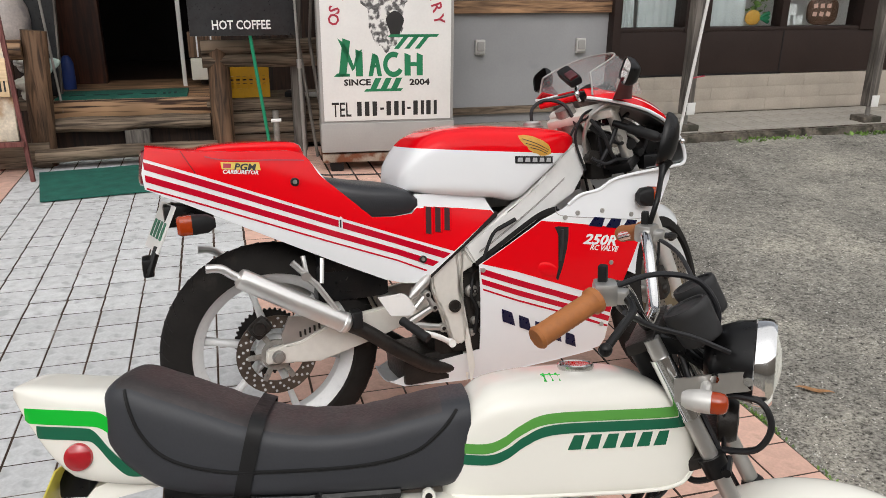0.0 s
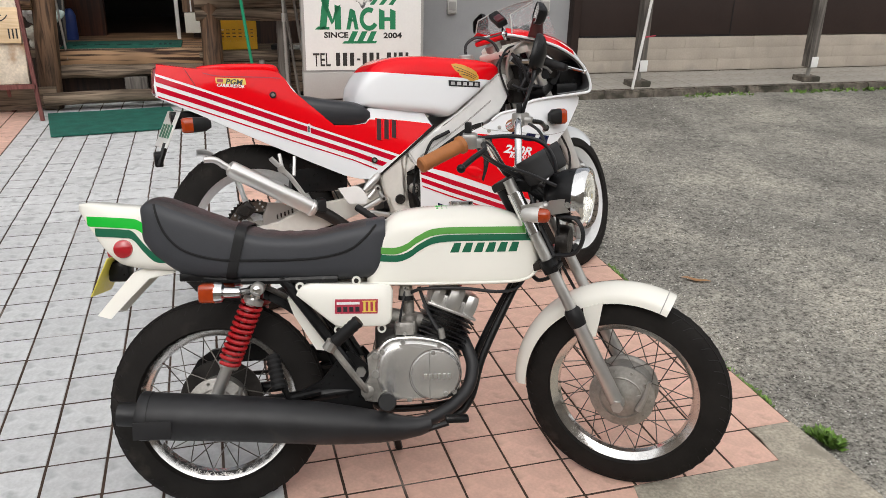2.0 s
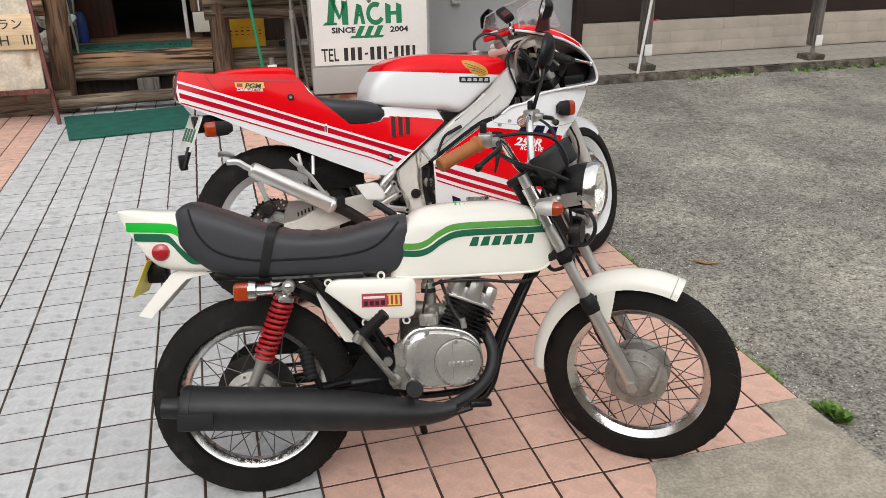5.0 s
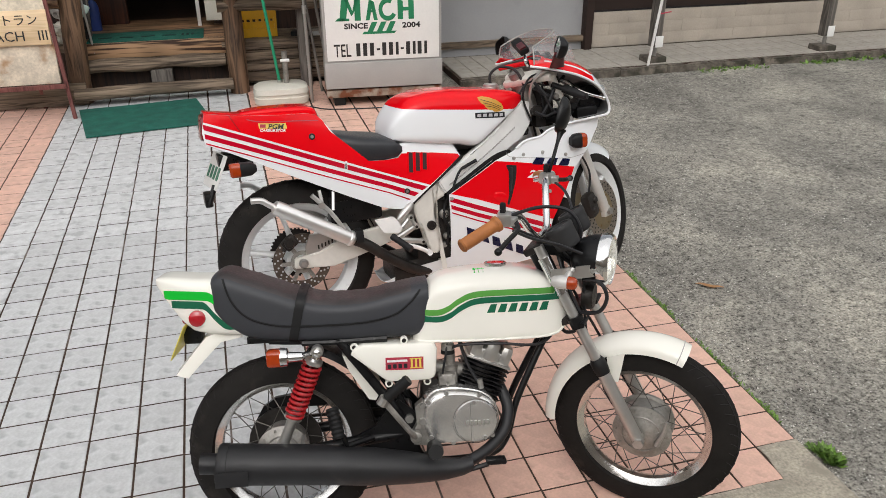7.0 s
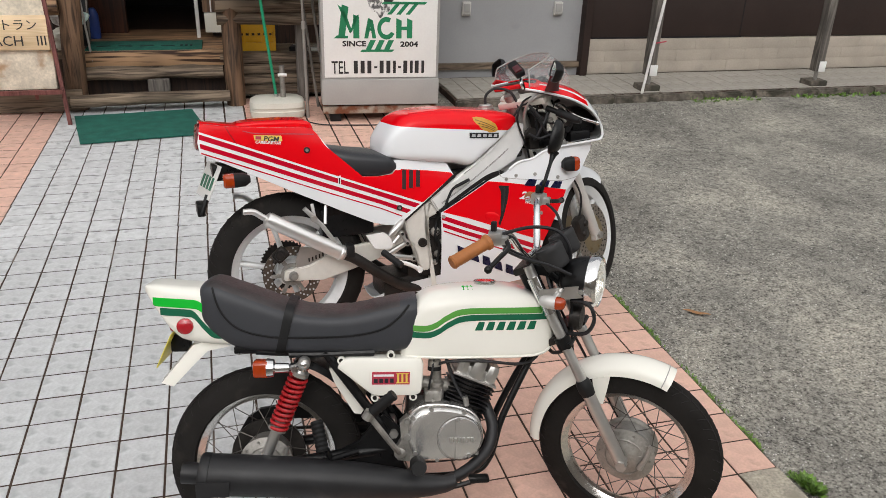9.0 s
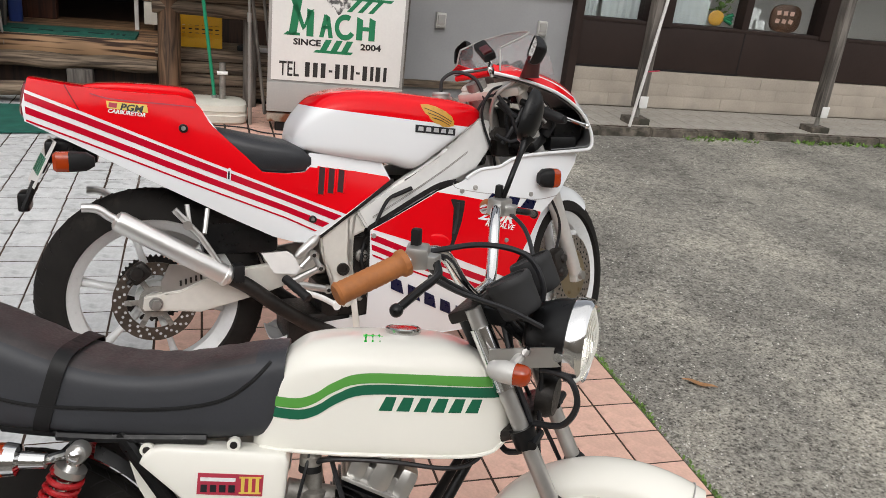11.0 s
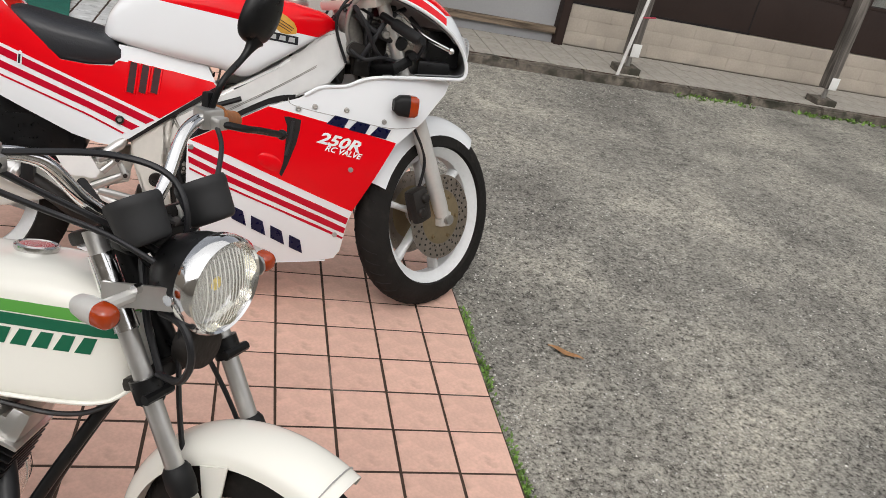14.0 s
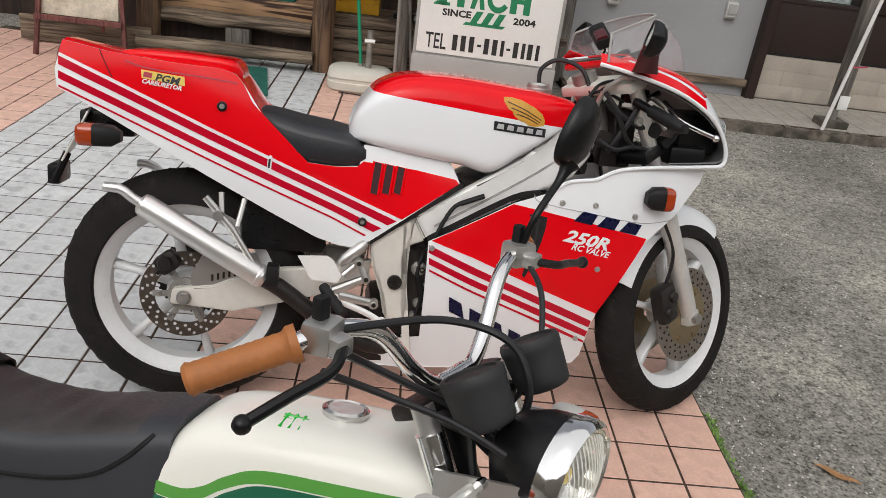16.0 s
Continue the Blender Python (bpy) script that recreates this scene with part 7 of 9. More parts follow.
def brake_disc(wheel, y, R, r, holes, side, spider=False):
    bm = bmesh.new()
    lathe(bm, [(R, -0.0025), (R, 0.0025), (r, 0.0025), (r, -0.0025)], (0, y, 0), 64, close=True)
    disc = part("brake_disc", bm, DISC_STEEL, wheel, "drilled steel brake disc")
    bm = bmesh.new()
    for k in range(holes):
        a = 2 * math.pi * k / holes
        for f, o in ((0.2, 0), (0.5, 0.33), (0.8, 0.66)):
            q = r + (R - r) * f
            lathe(bm, [(0.0, side * 0.0031), (0.0042, side * 0.0031), (0.0042, 0)], (q * math.cos(a + o * 6.28 / holes), y, q * math.sin(a + o * 6.28 / holes)), 6)
    # holes are laid-on discs: rear pale as light seen through, front black as shade
    part("drill_hole", bm, GREY_TILE if spider else VOID_SHADE, disc)
    bm = bmesh.new()
    if spider:
        lathe(bm, [(0.045, -0.003), (0.045, 0.003), (0.03, 0.004), (0.03, -0.004)], (0, y, 0), 40, close=True)
        for k in range(6):
            a = 2 * math.pi * k / 6
            box(bm, (0.061 * math.cos(a), y, 0.061 * math.sin(a)), (0.046, 0.006, 0.016), 0.002, Matrix.Rotation(-a, 3, "Y"))
    else:
        lathe(bm, [(r + 0.004, -0.003), (r + 0.004, 0.003), (0.03, 0.004), (0.03, -0.004)], (0, y, 0), 40, close=True)
    for k in range(6):
        a = 2 * math.pi * k / 6
        bolt(bm, ((r - 0.012) * math.cos(a), y + side * 0.004, (r - 0.012) * math.sin(a)), 0.007, -side * 0.006, 10)
    part("disc_carrier", bm, BRONZE if holes > 20 else CAST_DULL, disc)
    return disc


nrw = cast_wheel("rear_wheel", (0.040, -0.006, 0.315), Matrix.Rotation(0, 4, "X"), 0.317, 0.068, 0.236, 6, 0.055)
nfw = cast_wheel("front_wheel", (1.387, -0.012, 0.301), SS, 0.303, 0.055, 0.2285, 6, 0.045)
brake_disc(nrw, -0.075, 0.115, 0.078, 20, -1, True).data.materials[0] = DISC_DARK
bm = bmesh.new()
teeth = [(0.098 + (0.006 if j % 4 in (1, 2) else 0.0), 2 * math.pi * j / 160) for j in range(160)]
loft(bm, [[(q * math.cos(a), y, q * math.sin(a)) for q, a in teeth] for y in (0.072, 0.079)])
part("sprocket", bm, DARK_METAL, nrw, "dark toothed rear sprocket")
for y, s in ((-0.066, -1), (0.066, 1)):
    brake_disc(nfw, y, 0.138, 0.085, 24, s)

# swing arm, rear brake, silencers
bm = bmesh.new()
for s in (-1, 1):
    o = [(0.51, 0.440), (0.36, 0.412), (0.22, 0.398), (0.11, 0.350), (0.010, 0.337), (0.004, 0.297), (0.085, 0.290), (0.16, 0.282), (0.34, 0.325), (0.50, 0.375)]
    panel(o, lambda u, v: 0.108 - 0.02 * max(0, u - 0.3), 0.026, s, 0.06, 0, bm)
bmesh.ops.bevel(bm, geom=[e for e in bm.edges if e.calc_face_angle(0) > 1.2], offset=0.004, segments=2, affect="EDGES")
box(bm, (0.42, 0, 0.385), (0.06, 0.18, 0.06), 0.01)
part("swing_arm", bm, PIVOT_ALU, sp, "silver box-section swing arm")
bm = bmesh.new()
o = [(0.060, 0.325), (0.055, 0.375), (0.080, 0.425), (0.13, 0.418), (0.17, 0.392), (0.165, 0.352), (0.12, 0.325)]
panel(o, lambda u, v: 0.100, 0.01, -1, 0.06, 0, bm)
part("caliper_bracket", bm, CAST, sp)
bm = bmesh.new()
lathe(bm, [(0.0, -0.016), (0.013, -0.016), (0.0145, -0.012), (0.0145, 0.0)], (0.040, -0.110, 0.316), 6)
lathe(bm, [(0.019, 0.0), (0.019, -0.005), (0.0, -0.005)], (0.040, -0.110, 0.316), 20)
part("axle_nut", bm, STEEL, sp)
bm = bmesh.new()
box(bm, (-0.002, -0.095, 0.404), (0.062, 0.038, 0.052), 0.016, Matrix.Rotation(radians(-38), 3, "Y"))
lathe(bm, [(0.0, -0.026), (0.016, -0.024), (0.019, -0.018), (0.019, 0.0)], (-0.006, -0.100, 0.406), 18)
tube(bm, [(-0.030, -0.098, 0.374), (0.018, -0.098, 0.430)], 0.008, 8)
part("rear_caliper", bm, DARK_METAL, sp, "black rear brake caliper")
bm = bmesh.new()
for k in range(5):
    tube(bm, [(0.108 + 0.014 * k, -0.1025, 0.362 + 0.004 * k), (0.108 + 0.014 * k, -0.1025, 0.378 + 0.004 * k)], 0.003, 6)
part("adjuster_mark", bm, DARK_METAL, sp)
def silencer(s, lift):
    a, b = Vector((-0.050, s * 0.165, 0.568 + lift)), Vector((0.232, s * 0.150, 0.395 + lift))
    d = (b - a).normalized()
    bm = bmesh.new()
    tube(bm, [a - d * 0.006, a, a.lerp(b, 0.03), a.lerp(b, 0.96), a.lerp(b, 0.97), b, b + d * 0.012], (0.016, 0.026, 0.029, 0.029, 0.0315, 0.0315, 0.022), 28)
    can = part("silencer", bm, ALU, sp, "brushed alloy silencer")
    bm = bmesh.new()
    tube(bm, curve([a + d * 0.01, a - d * 0.022, a - d * 0.045 + Vector((-0.008, 0, 0.008)), a - d * 0.06 + Vector((-0.032, 0, 0.004))], 5), 0.0120, 14)
    part("outlet_pipe", bm, ALU, can)
    bm = bmesh.new()
    tube(bm, curve([b, b + Vector((0.06, 0.0, -0.035)), (0.40, s * 0.14, 0.275 + lift), (0.52, s * 0.10, 0.20), (0.66, s * 0.06, 0.19)]), (0.022), 14)
    part("exhaust_pipe", bm, DARK_METAL, can)
silencer(-1, 0.0)
silencer(1, 0.0)
bm = bmesh.new()
tube(bm, [(0.095, -0.15, 0.590), (0.16, -0.155, 0.515), (0.21, -0.158, 0.435)], (0.009, 0.009, 0.008), 10)
tube(bm, [(0.13, -0.13, 0.60), (0.135, -0.15, 0.535), (0.165, -0.155, 0.51)], 0.007, 8)
tube(bm, [(0.185, -0.12, 0.585), (0.172, -0.15, 0.52)], 0.007, 8)
lathe(bm, [(0.013, 0), (0.013, -0.014)], (0.128, -0.155, 0.548), 12)
part("silencer_bracket", bm, CAST, sp)
bm = bmesh.new()
box(bm, (0.262, -0.155, 0.405), (0.03, 0.05, 0.05), 0.006)
part("heat_shield", bm, RUBBER, sp)
bm = bmesh.new()
rows = []
for k in range(13):
    a = radians(22 + 42 * k / 12)
    rows.append([(0.040 + 0.334 * math.cos(a), y, 0.315 + 0.334 * math.sin(a) - (0.03 if abs(y) > 0.06 else 0)) for y in (-0.075, -0.062, 0, 0.062, 0.075)])
sheet(bm, rows)
thicken(bm, 0.004)
box(bm, (0.28, 0, 0.50), (0.22, 0.16, 0.12), 0.02)
box(bm, (0.33, 0, 0.60), (0.30, 0.17, 0.14), 0.02)
part("rear_hugger", bm, PAINT_BLACK, sp)

# tail cowl: two sides, top, and seat
TW = [(-0.26, 0.082), (-0.10, 0.105), (0.1, 0.130), (0.3, 0.140), (0.5, 0.150), (0.72, 0.165)]
def w_cowl(u, v):
    w = along(TW, u)[0]
    mid_ = 0.80 - 0.46 * max(0.0, u)
    return w - 0.30 * max(0.0, v - mid_ - 0.03) ** 1.3 - 0.25 * max(0.0, mid_ - 0.10 - v) ** 1.2
COWL = [(-0.246, 0.927), (-0.14, 0.910), (0.0, 0.899), (0.12, 0.894), (0.155, 0.884), (0.175, 0.862), (0.195, 0.825), (0.235, 0.775), (0.285, 0.720), (0.335, 0.690), (0.40, 0.685), (0.46, 0.690), (0.475, 0.715), (0.47, 0.742), (0.58, 0.732), (0.690, 0.712), (0.716, 0.664), (0.574, 0.561), (0.500, 0.504), (0.455, 0.482), (0.42, 0.486), (0.363, 0.503), (0.244, 0.561), (0.02, 0.676), (-0.12, 0.75), (-0.258, 0.818), (-0.262, 0.86)]
for s in (-1, 1):
    bm = panel(COWL, w_cowl, 0.006, s, 0.025)
    cowl = part("tail_cowl", bm, PAINT_WHITE, sp, "white tail cowl side with red paint and pinstripes", sharp=50)
    # red field over the white
    red = [(-0.246, 0.927), (-0.14, 0.910), (0.0, 0.899), (0.12, 0.894), (0.155, 0.884), (0.175, 0.862), (0.195, 0.825), (0.235, 0.775), (0.285, 0.720), (0.335, 0.690), (0.40, 0.685), (0.455, 0.688), (0.470, 0.702), (0.60, 0.690), (0.706, 0.672), (0.714, 0.662), (0.574, 0.565), (0.40, 0.634), (0.20, 0.715), (0.0, 0.797), (-0.12, 0.846), (-0.253, 0.898)]
    part("red_field", panel(red, w_cowl, 0.001, s, 0.025, 0.001), PAINT_RED, cowl, sharp=50)
    line = lambda d: [(-0.255 + d * 0.02, 0.899 - d), (-0.12, 0.846 - d), (0.0, 0.797 - d), (0.20, 0.715 - d), (0.40, 0.634 - d * 0.98), (0.572 - d * 1.1, 0.565 - d * 0.62)]
    for d0, d1 in ((0.009, 0.029), (0.043, 0.061), (0.076, 0.081)):
        top, bot = line(d0), line(d1)
        part("pinstripe", panel(top + bot[::-1], w_cowl, 0.001, s, 0.03, 0.001), STRIPE_RED, cowl, sharp=50)
    # vents: flat dark red panels that paint the shade inside the slots
    bm = bmesh.new()
    for k in range(3):
        u = 0.498 + 0.029 * k
        panel([(u - 0.002, 0.704 - 0.004 * k), (u + 0.020, 0.700 - 0.004 * k), (u + 0.012, 0.622 + 0.002 * k), (u - 0.010, 0.626 + 0.002 * k)], w_cowl, 0.001, s, 0.05, 0.0026, bm)
    split("vent_slot", bm, VENT_SHADE, cowl)
    for k in range(3):
        u = 0.498 + 0.029 * k
        rim_o = [(u - 0.002, 0.704 - 0.004 * k), (u + 0.020, 0.700 - 0.004 * k), (u + 0.012, 0.622 + 0.002 * k), (u - 0.010, 0.626 + 0.002 * k)]
        bm = bmesh.new()
        tube(bm, [(p, s * (w_cowl(p, q) + 0.002), q) for p, q in rim_o], 0.0032, 6, close=True)
        part("vent_rim", bm, PAINT_RED, cowl)
    for u, v, r in ((0.127, 0.808, 0.012), (0.476, 0.552, 0.011)):
        bm = bmesh.new()
        lathe(bm, [(r, 0.006), (r, -0.004), (r * 0.8, -0.005), (r * 0.6, -0.001), (0, -0.002)], (u, s * (w_cowl(u, v) + 0.002), v), 18, None if s < 0 else Matrix.Rotation(radians(180), 3, "Z"))
        part("cowl_screw", bm, DARK_METAL, cowl, "dark recessed screw")
        bm = bmesh.new()
        lathe(bm, [(0.0, -0.006), (r * 0.50, -0.006), (r * 0.55, 0.0)], (u, s * (w_cowl(u, v) + 0.002), v), 12, None if s < 0 else Matrix.Rotation(radians(180), 3, "Z"))
        part("screw_head", bm, STEEL, cowl)
    part("badge", panel([(0.236, 0.664), (0.247, 0.664), (0.249, 0.698), (0.245, 0.702), (0.239, 0.698)], w_cowl, 0.001, s, 0.05, 0.003), PAINT_WHITE, cowl)
    part("badge_core", panel([(0.239, 0.670), (0.244, 0.670), (0.2455, 0.692), (0.2405, 0.692)], w_cowl, 0.001, s, 0.05, 0.004), DECAL_BLACK, cowl)
    # black strip drawn as the shade between cowl and spar
    part("shadow_gap", panel(band([(0.722, 0.668), (0.64, 0.608), (0.574, 0.561), (0.500, 0.506)], 0.014, 5), lambda u, v: 0.147, 0.003, s, 0.05), VOID_SHADE, cowl)
    part("seam_line", panel(band([(-0.16, 0.915), (-0.145, 0.885), (-0.128, 0.853)], 0.004, 4), w_cowl, 0.0008, s, 0.05, 0.0024), VOID_SHADE, cowl)
    part("seam_line", panel(band([(-0.10, 0.895), (-0.06, 0.884), (0.0, 0.878), (0.08, 0.873), (0.160, 0.866)], 0.0035, 6), w_cowl, 0.0008, s, 0.05, 0.0024), SIGN_RED, cowl)
    if s < 0:
        part("decal", panel([(-0.062, 0.876), (0.038, 0.868), (0.040, 0.847), (-0.060, 0.857)], w_cowl, 0.0008, s, 0.03, 0.0026), YELLOW_DECAL, cowl, "yellow and black model decal")
        bm = conform(lettering("PGM", 0.025, 0.2, 1.1, 0.03), -0.030, 0.853, w_cowl, 0.0040, -6)
        part("lettering", bm, DECAL_BLACK, cowl, keep=True)
        bm = conform(lettering("CARBURETOR", 0.0145, 0.2, 1.0, 0.03), -0.060, 0.846, w_cowl, 0.0040, -6)
        part("lettering", bm, DECAL_WHITE, cowl, keep=True)
        part("decal_bars", panel([(-0.055, 0.872), (-0.035, 0.870), (-0.037, 0.858), (-0.057, 0.860)], w_cowl, 0.0008, s, 0.03, 0.0034), SIGN_RED, cowl)
# top of the hump and tail
bm = bmesh.new()
rows = []
for u, v in [(-0.246, 0.927), (-0.19, 0.918), (-0.14, 0.910), (-0.07, 0.904), (0.0, 0.899), (0.06, 0.896), (0.12, 0.893), (0.150, 0.884), (0.172, 0.862), (0.195, 0.825), (0.235, 0.775), (0.285, 0.720)]:
    w = w_cowl(u, v) - 0.002
    hump = 0.006
    hump = 0.0 if u > 0.18 else hump
    rows.append([(u, w * k, v - 0.001 + hump * (1 - abs(k) ** 3.0)) for k in np.linspace(-1, 1, 17)])
sheet(bm, rows)
thicken(bm, 0.004)
part("hump_top", bm, PAINT_RED, sp, "red seat hump", sharp=60)
bm = bmesh.new()
LID = [(-0.125, 0.895, 0.908, 0.050), (-0.11, 0.893, 0.917, 0.070), (-0.05, 0.890, 0.922, 0.082), (0.03, 0.887, 0.922, 0.090), (0.10, 0.885, 0.919, 0.094), (0.145, 0.880, 0.914, 0.095), (0.160, 0.876, 0.904, 0.088), (0.167, 0.870, 0.889, 0.070)]
loft(bm, [superellipse(u, *smooth_along(LID, u), 5.0, 40) for u in np.linspace(-0.125, 0.167, 26)])
part("hump_lid", bm, PAINT_RED, sp, "raised red lid of the seat hump", sharp=50)
bm = bmesh.new()
rows = []
for u, v in ((0.02, 0.688), (-0.12, 0.760), (-0.246, 0.825)):
    w = w_cowl(u, v) - 0.006
    rows.append([(u, w * k, v) for k in (-1, -0.5, 0, 0.5, 1)])
sheet(bm, rows)
thicken(bm, 0.004)
part("tail_underside", bm, PAINT_BLACK, sp)
bm = bmesh.new()
rings = []
for x, k in ((-0.225, 1.0), (-0.250, 0.96), (-0.262, 0.88), (-0.267, 0.7)):
    ring = superellipse(0, -0.052 * k, 0.052 * k, 0.076 * k, 4, 28)
    rings.append([(x + 0.12 * (z) - 0.0, y, 0.872 + z) for _, y, z in ring])
loft(bm, rings)
part("tail_lamp", bm, DARK_RED_LENS, sp, "dark red tail lamp")
bm = bmesh.new()
box(bm, (-0.212, 0.01, 0.722), (0.014, 0.07, 0.10), 0.004, Matrix.Rotation(radians(26), 3, "Y"))
box(bm, (-0.155, 0, 0.735), (0.13, 0.10, 0.06), 0.01)
tube(bm, [(-0.245, -0.06, 0.66), (-0.27, -0.07, 0.60), (-0.275, -0.07, 0.585)], 0.010, 8)
box(bm, (-0.275, -0.03, 0.605), (0.03, 0.09, 0.05), 0.008)
part("plate_holder", bm, PAINT_BLACK, sp)
bm = bmesh.new()
box(bm, (-0.232, 0, 0.706), (0.004, 0.20, 0.135), 0.001, Matrix.Rotation(radians(9), 3, "Z") @ Matrix.Rotation(radians(26), 3, "Y"))
pl = part("number_plate", bm, PLATE, sp, "white number plate with green edge and bars")
bm = bmesh.new()
for k in range(4):
    box(bm, (-0.2385 - 0.158 * (0.066 - 0.044 * k) * -1, -0.066 + 0.044 * k, 0.700), (0.002, 0.024, 0.050), 0, Matrix.Rotation(radians(9), 3, "Z") @ Matrix.Rotation(radians(26), 3, "Y"))
split("plate_bar", bm, GREEN_MARK, pl)
for s in (-1, 1):
    bm = bmesh.new()
    tube(bm, [(-0.15, s * 0.06, 0.735), (-0.15, s * 0.13, 0.728)], 0.010, 8)
    loft(bm, [[(-0.145 + x, s * 0.155 + y, 0.722 + z) for x, y, z in superellipse(d, -h, h, h * 1.1, 3.5, 20)] for d, h in ((0.05, 0.012), (0.03, 0.024), (-0.005, 0.026), (-0.01, 0.026))])
    ind = part("rear_indicator", bm, RUBBER, sp, "amber rear indicator with black back")
    bm = bmesh.new()
    loft(bm, [[(-0.145 + x, s * 0.155 + y, 0.722 + z) for x, y, z in superellipse(d, -h, h, h * 1.1, 3.5, 20)] for d, h in ((-0.010, 0.0265), (-0.04, 0.026), (-0.047, 0.021))])
    part("lens", bm, AMBER, ind)
PAD = [(0.195, 0.760, 0.800, 0.075), (0.22, 0.715, 0.803, 0.105), (0.26, 0.69, 0.797, 0.128), (0.32, 0.680, 0.785, 0.142), (0.40, 0.678, 0.773, 0.150), (0.45, 0.682, 0.760, 0.148), (0.475, 0.695, 0.738, 0.135)]
bm = bmesh.new()
loft(bm, [superellipse(u, *smooth_along(PAD, u), 4.0, 40) for u in np.linspace(0.195, 0.475, 26)])
part("seat_pad", bm, SEAT_FOAM, sp, "charcoal seat pad", sharp=50)

# tank
FT = [(0.432, 0.752, 0.785, 0.085), (0.440, 0.748, 0.815, 0.112), (0.462, 0.745, 0.850, 0.132), (0.50, 0.737, 0.893, 0.145), (0.55, 0.728, 0.917, 0.153), (0.62, 0.718, 0.926, 0.158), (0.72, 0.706, 0.925, 0.162), (0.79, 0.692, 0.919, 0.160), (0.86, 0.735, 0.912, 0.152), (0.93, 0.782, 0.904, 0.135), (1.0, 0.828, 0.890, 0.105), (1.03, 0.845, 0.874, 0.075), (1.04, 0.850, 0.864, 0.05)]
bm = bmesh.new()
loft(bm, [tank_ring(u, *smooth_along(FT, u), 4.0, 7.0, 64) for u in np.linspace(0.432, 1.04, 54)])
for u0, v0, u1, v1 in ((0.459, 0.876, 0.978, 0.822),):
    no = Vector((-(v1 - v0), 0, u1 - u0)).normalized()
    bmesh.ops.bisect_plane(bm, geom=bm.verts[:] + bm.edges[:] + bm.faces[:], plane_co=(u0, 0, v0), plane_no=no, dist=1e-5)
    for f in bm.faces:
        f.material_index = 1 if (f.calc_center_median() - Vector((u0, 0, v0))).dot(no) > 0 else 0
ntank = part("fuel_tank", bm, [PAINT_WHITE, PAINT_RED], sp, "white fuel tank with red top", sharp=60)
def w_ft(u, v):
    a, b, h = smooth_along(FT, u)
    k = min(1.0, abs(2 * (v - (a + b) / 2) / (b - a)))
    p = 4.0 if v > (a + b) / 2 else 7.0
    return h * (1 - k ** p) ** (1 / p) if k < 0.985 else h * 0.4
for s in (-1, 1):
    bm = glyph_bars(None, 0.788, 0.8125, 0.0205, 0.0125, 5, 0.0055, 0.05, w_ft, 0.0030, s)
    for v in bm.verts:
        v.co.z -= 0.085 * (v.co.x - 0.788)
        v.co.y = s * (w_ft(v.co.x, v.co.z) + 0.0034)
    split("maker_bar", bm, DECAL_WHITE, ntank)
    bm = panel([(0.782, 0.808), (0.921, 0.796), (0.921, 0.818), (0.782, 0.830)], w_ft, 0.0008, s, 0.03, 0.0014)
    part("dark_backing", bm, DECAL_BLACK, ntank)
    wing_o = [(0.801, 0.889), (0.822, 0.890), (0.850, 0.884), (0.884, 0.869), (0.906, 0.854), (0.915, 0.838), (0.914, 0.826), (0.890, 0.822), (0.872, 0.824), (0.862, 0.831), (0.848, 0.834), (0.842, 0.842), (0.830, 0.847), (0.826, 0.856), (0.815, 0.862), (0.814, 0.872), (0.804, 0.877)]
    bm = panel(wing_o, w_ft, 0.0006, s, 0.02, 0.0012)
    emblem = part("wing_shape", bm, GOLD, ntank)
    for q in ((0.812, 0.880, 0.905, 0.840), (0.822, 0.866, 0.902, 0.834), (0.837, 0.852, 0.898, 0.829)):
        bm = panel(band([(q[0], q[1]), ((q[0] + q[2]) / 2, (q[1] + q[3]) / 2 + 0.003), (q[2], q[3])], 0.0022, 4), w_ft, 0.0004, s, 0.03, 0.0018)
        part("feather_line", bm, DECAL_BLACK, emblem)
bm = bmesh.new()
lathe(bm, [(0.0, 0.020), (0.026, 0.019), (0.030, 0.014), (0.030, 0.006), (0.036, 0.004), (0.036, -0.008)], (0.925, 0, 0.905), 32, Matrix.Rotation(radians(90), 3, "X"))
part("filler_cap", bm, CAST, ntank)
bm = bmesh.new()
tube(bm, curve([(0.925, 0.0, 0.920), (0.928, 0, 0.962), (0.97, -0.01, 0.988), (1.03, -0.03, 0.968), (1.06, -0.05, 0.90)]), 0.006, 8)
part("breather_hose", bm, CABLE, ntank)

# frame spars
SPAR = [(0.609, 0.573), (0.698, 0.628), (0.879, 0.737), (0.943, 0.775), (0.999, 0.833), (1.035, 0.848), (1.07, 0.838), (1.085, 0.79), (1.07, 0.745), (1.027, 0.692), (0.86, 0.617), (0.70, 0.537), (0.645, 0.511)]
PIVOT = [(0.502, 0.507), (0.608, 0.5715), (0.6435, 0.510), (0.612, 0.497), (0.585, 0.483), (0.578, 0.455), (0.594, 0.412), (0.596, 0.359), (0.608, 0.309), (0.603, 0.280), (0.582, 0.268), (0.556, 0.290), (0.540, 0.367), (0.520, 0.405), (0.505, 0.454)]
w_spar = lambda u, v: 0.142 if u < 0.70 else 0.142 - 0.075 * ((u - 0.70) / 0.38) ** 1.5
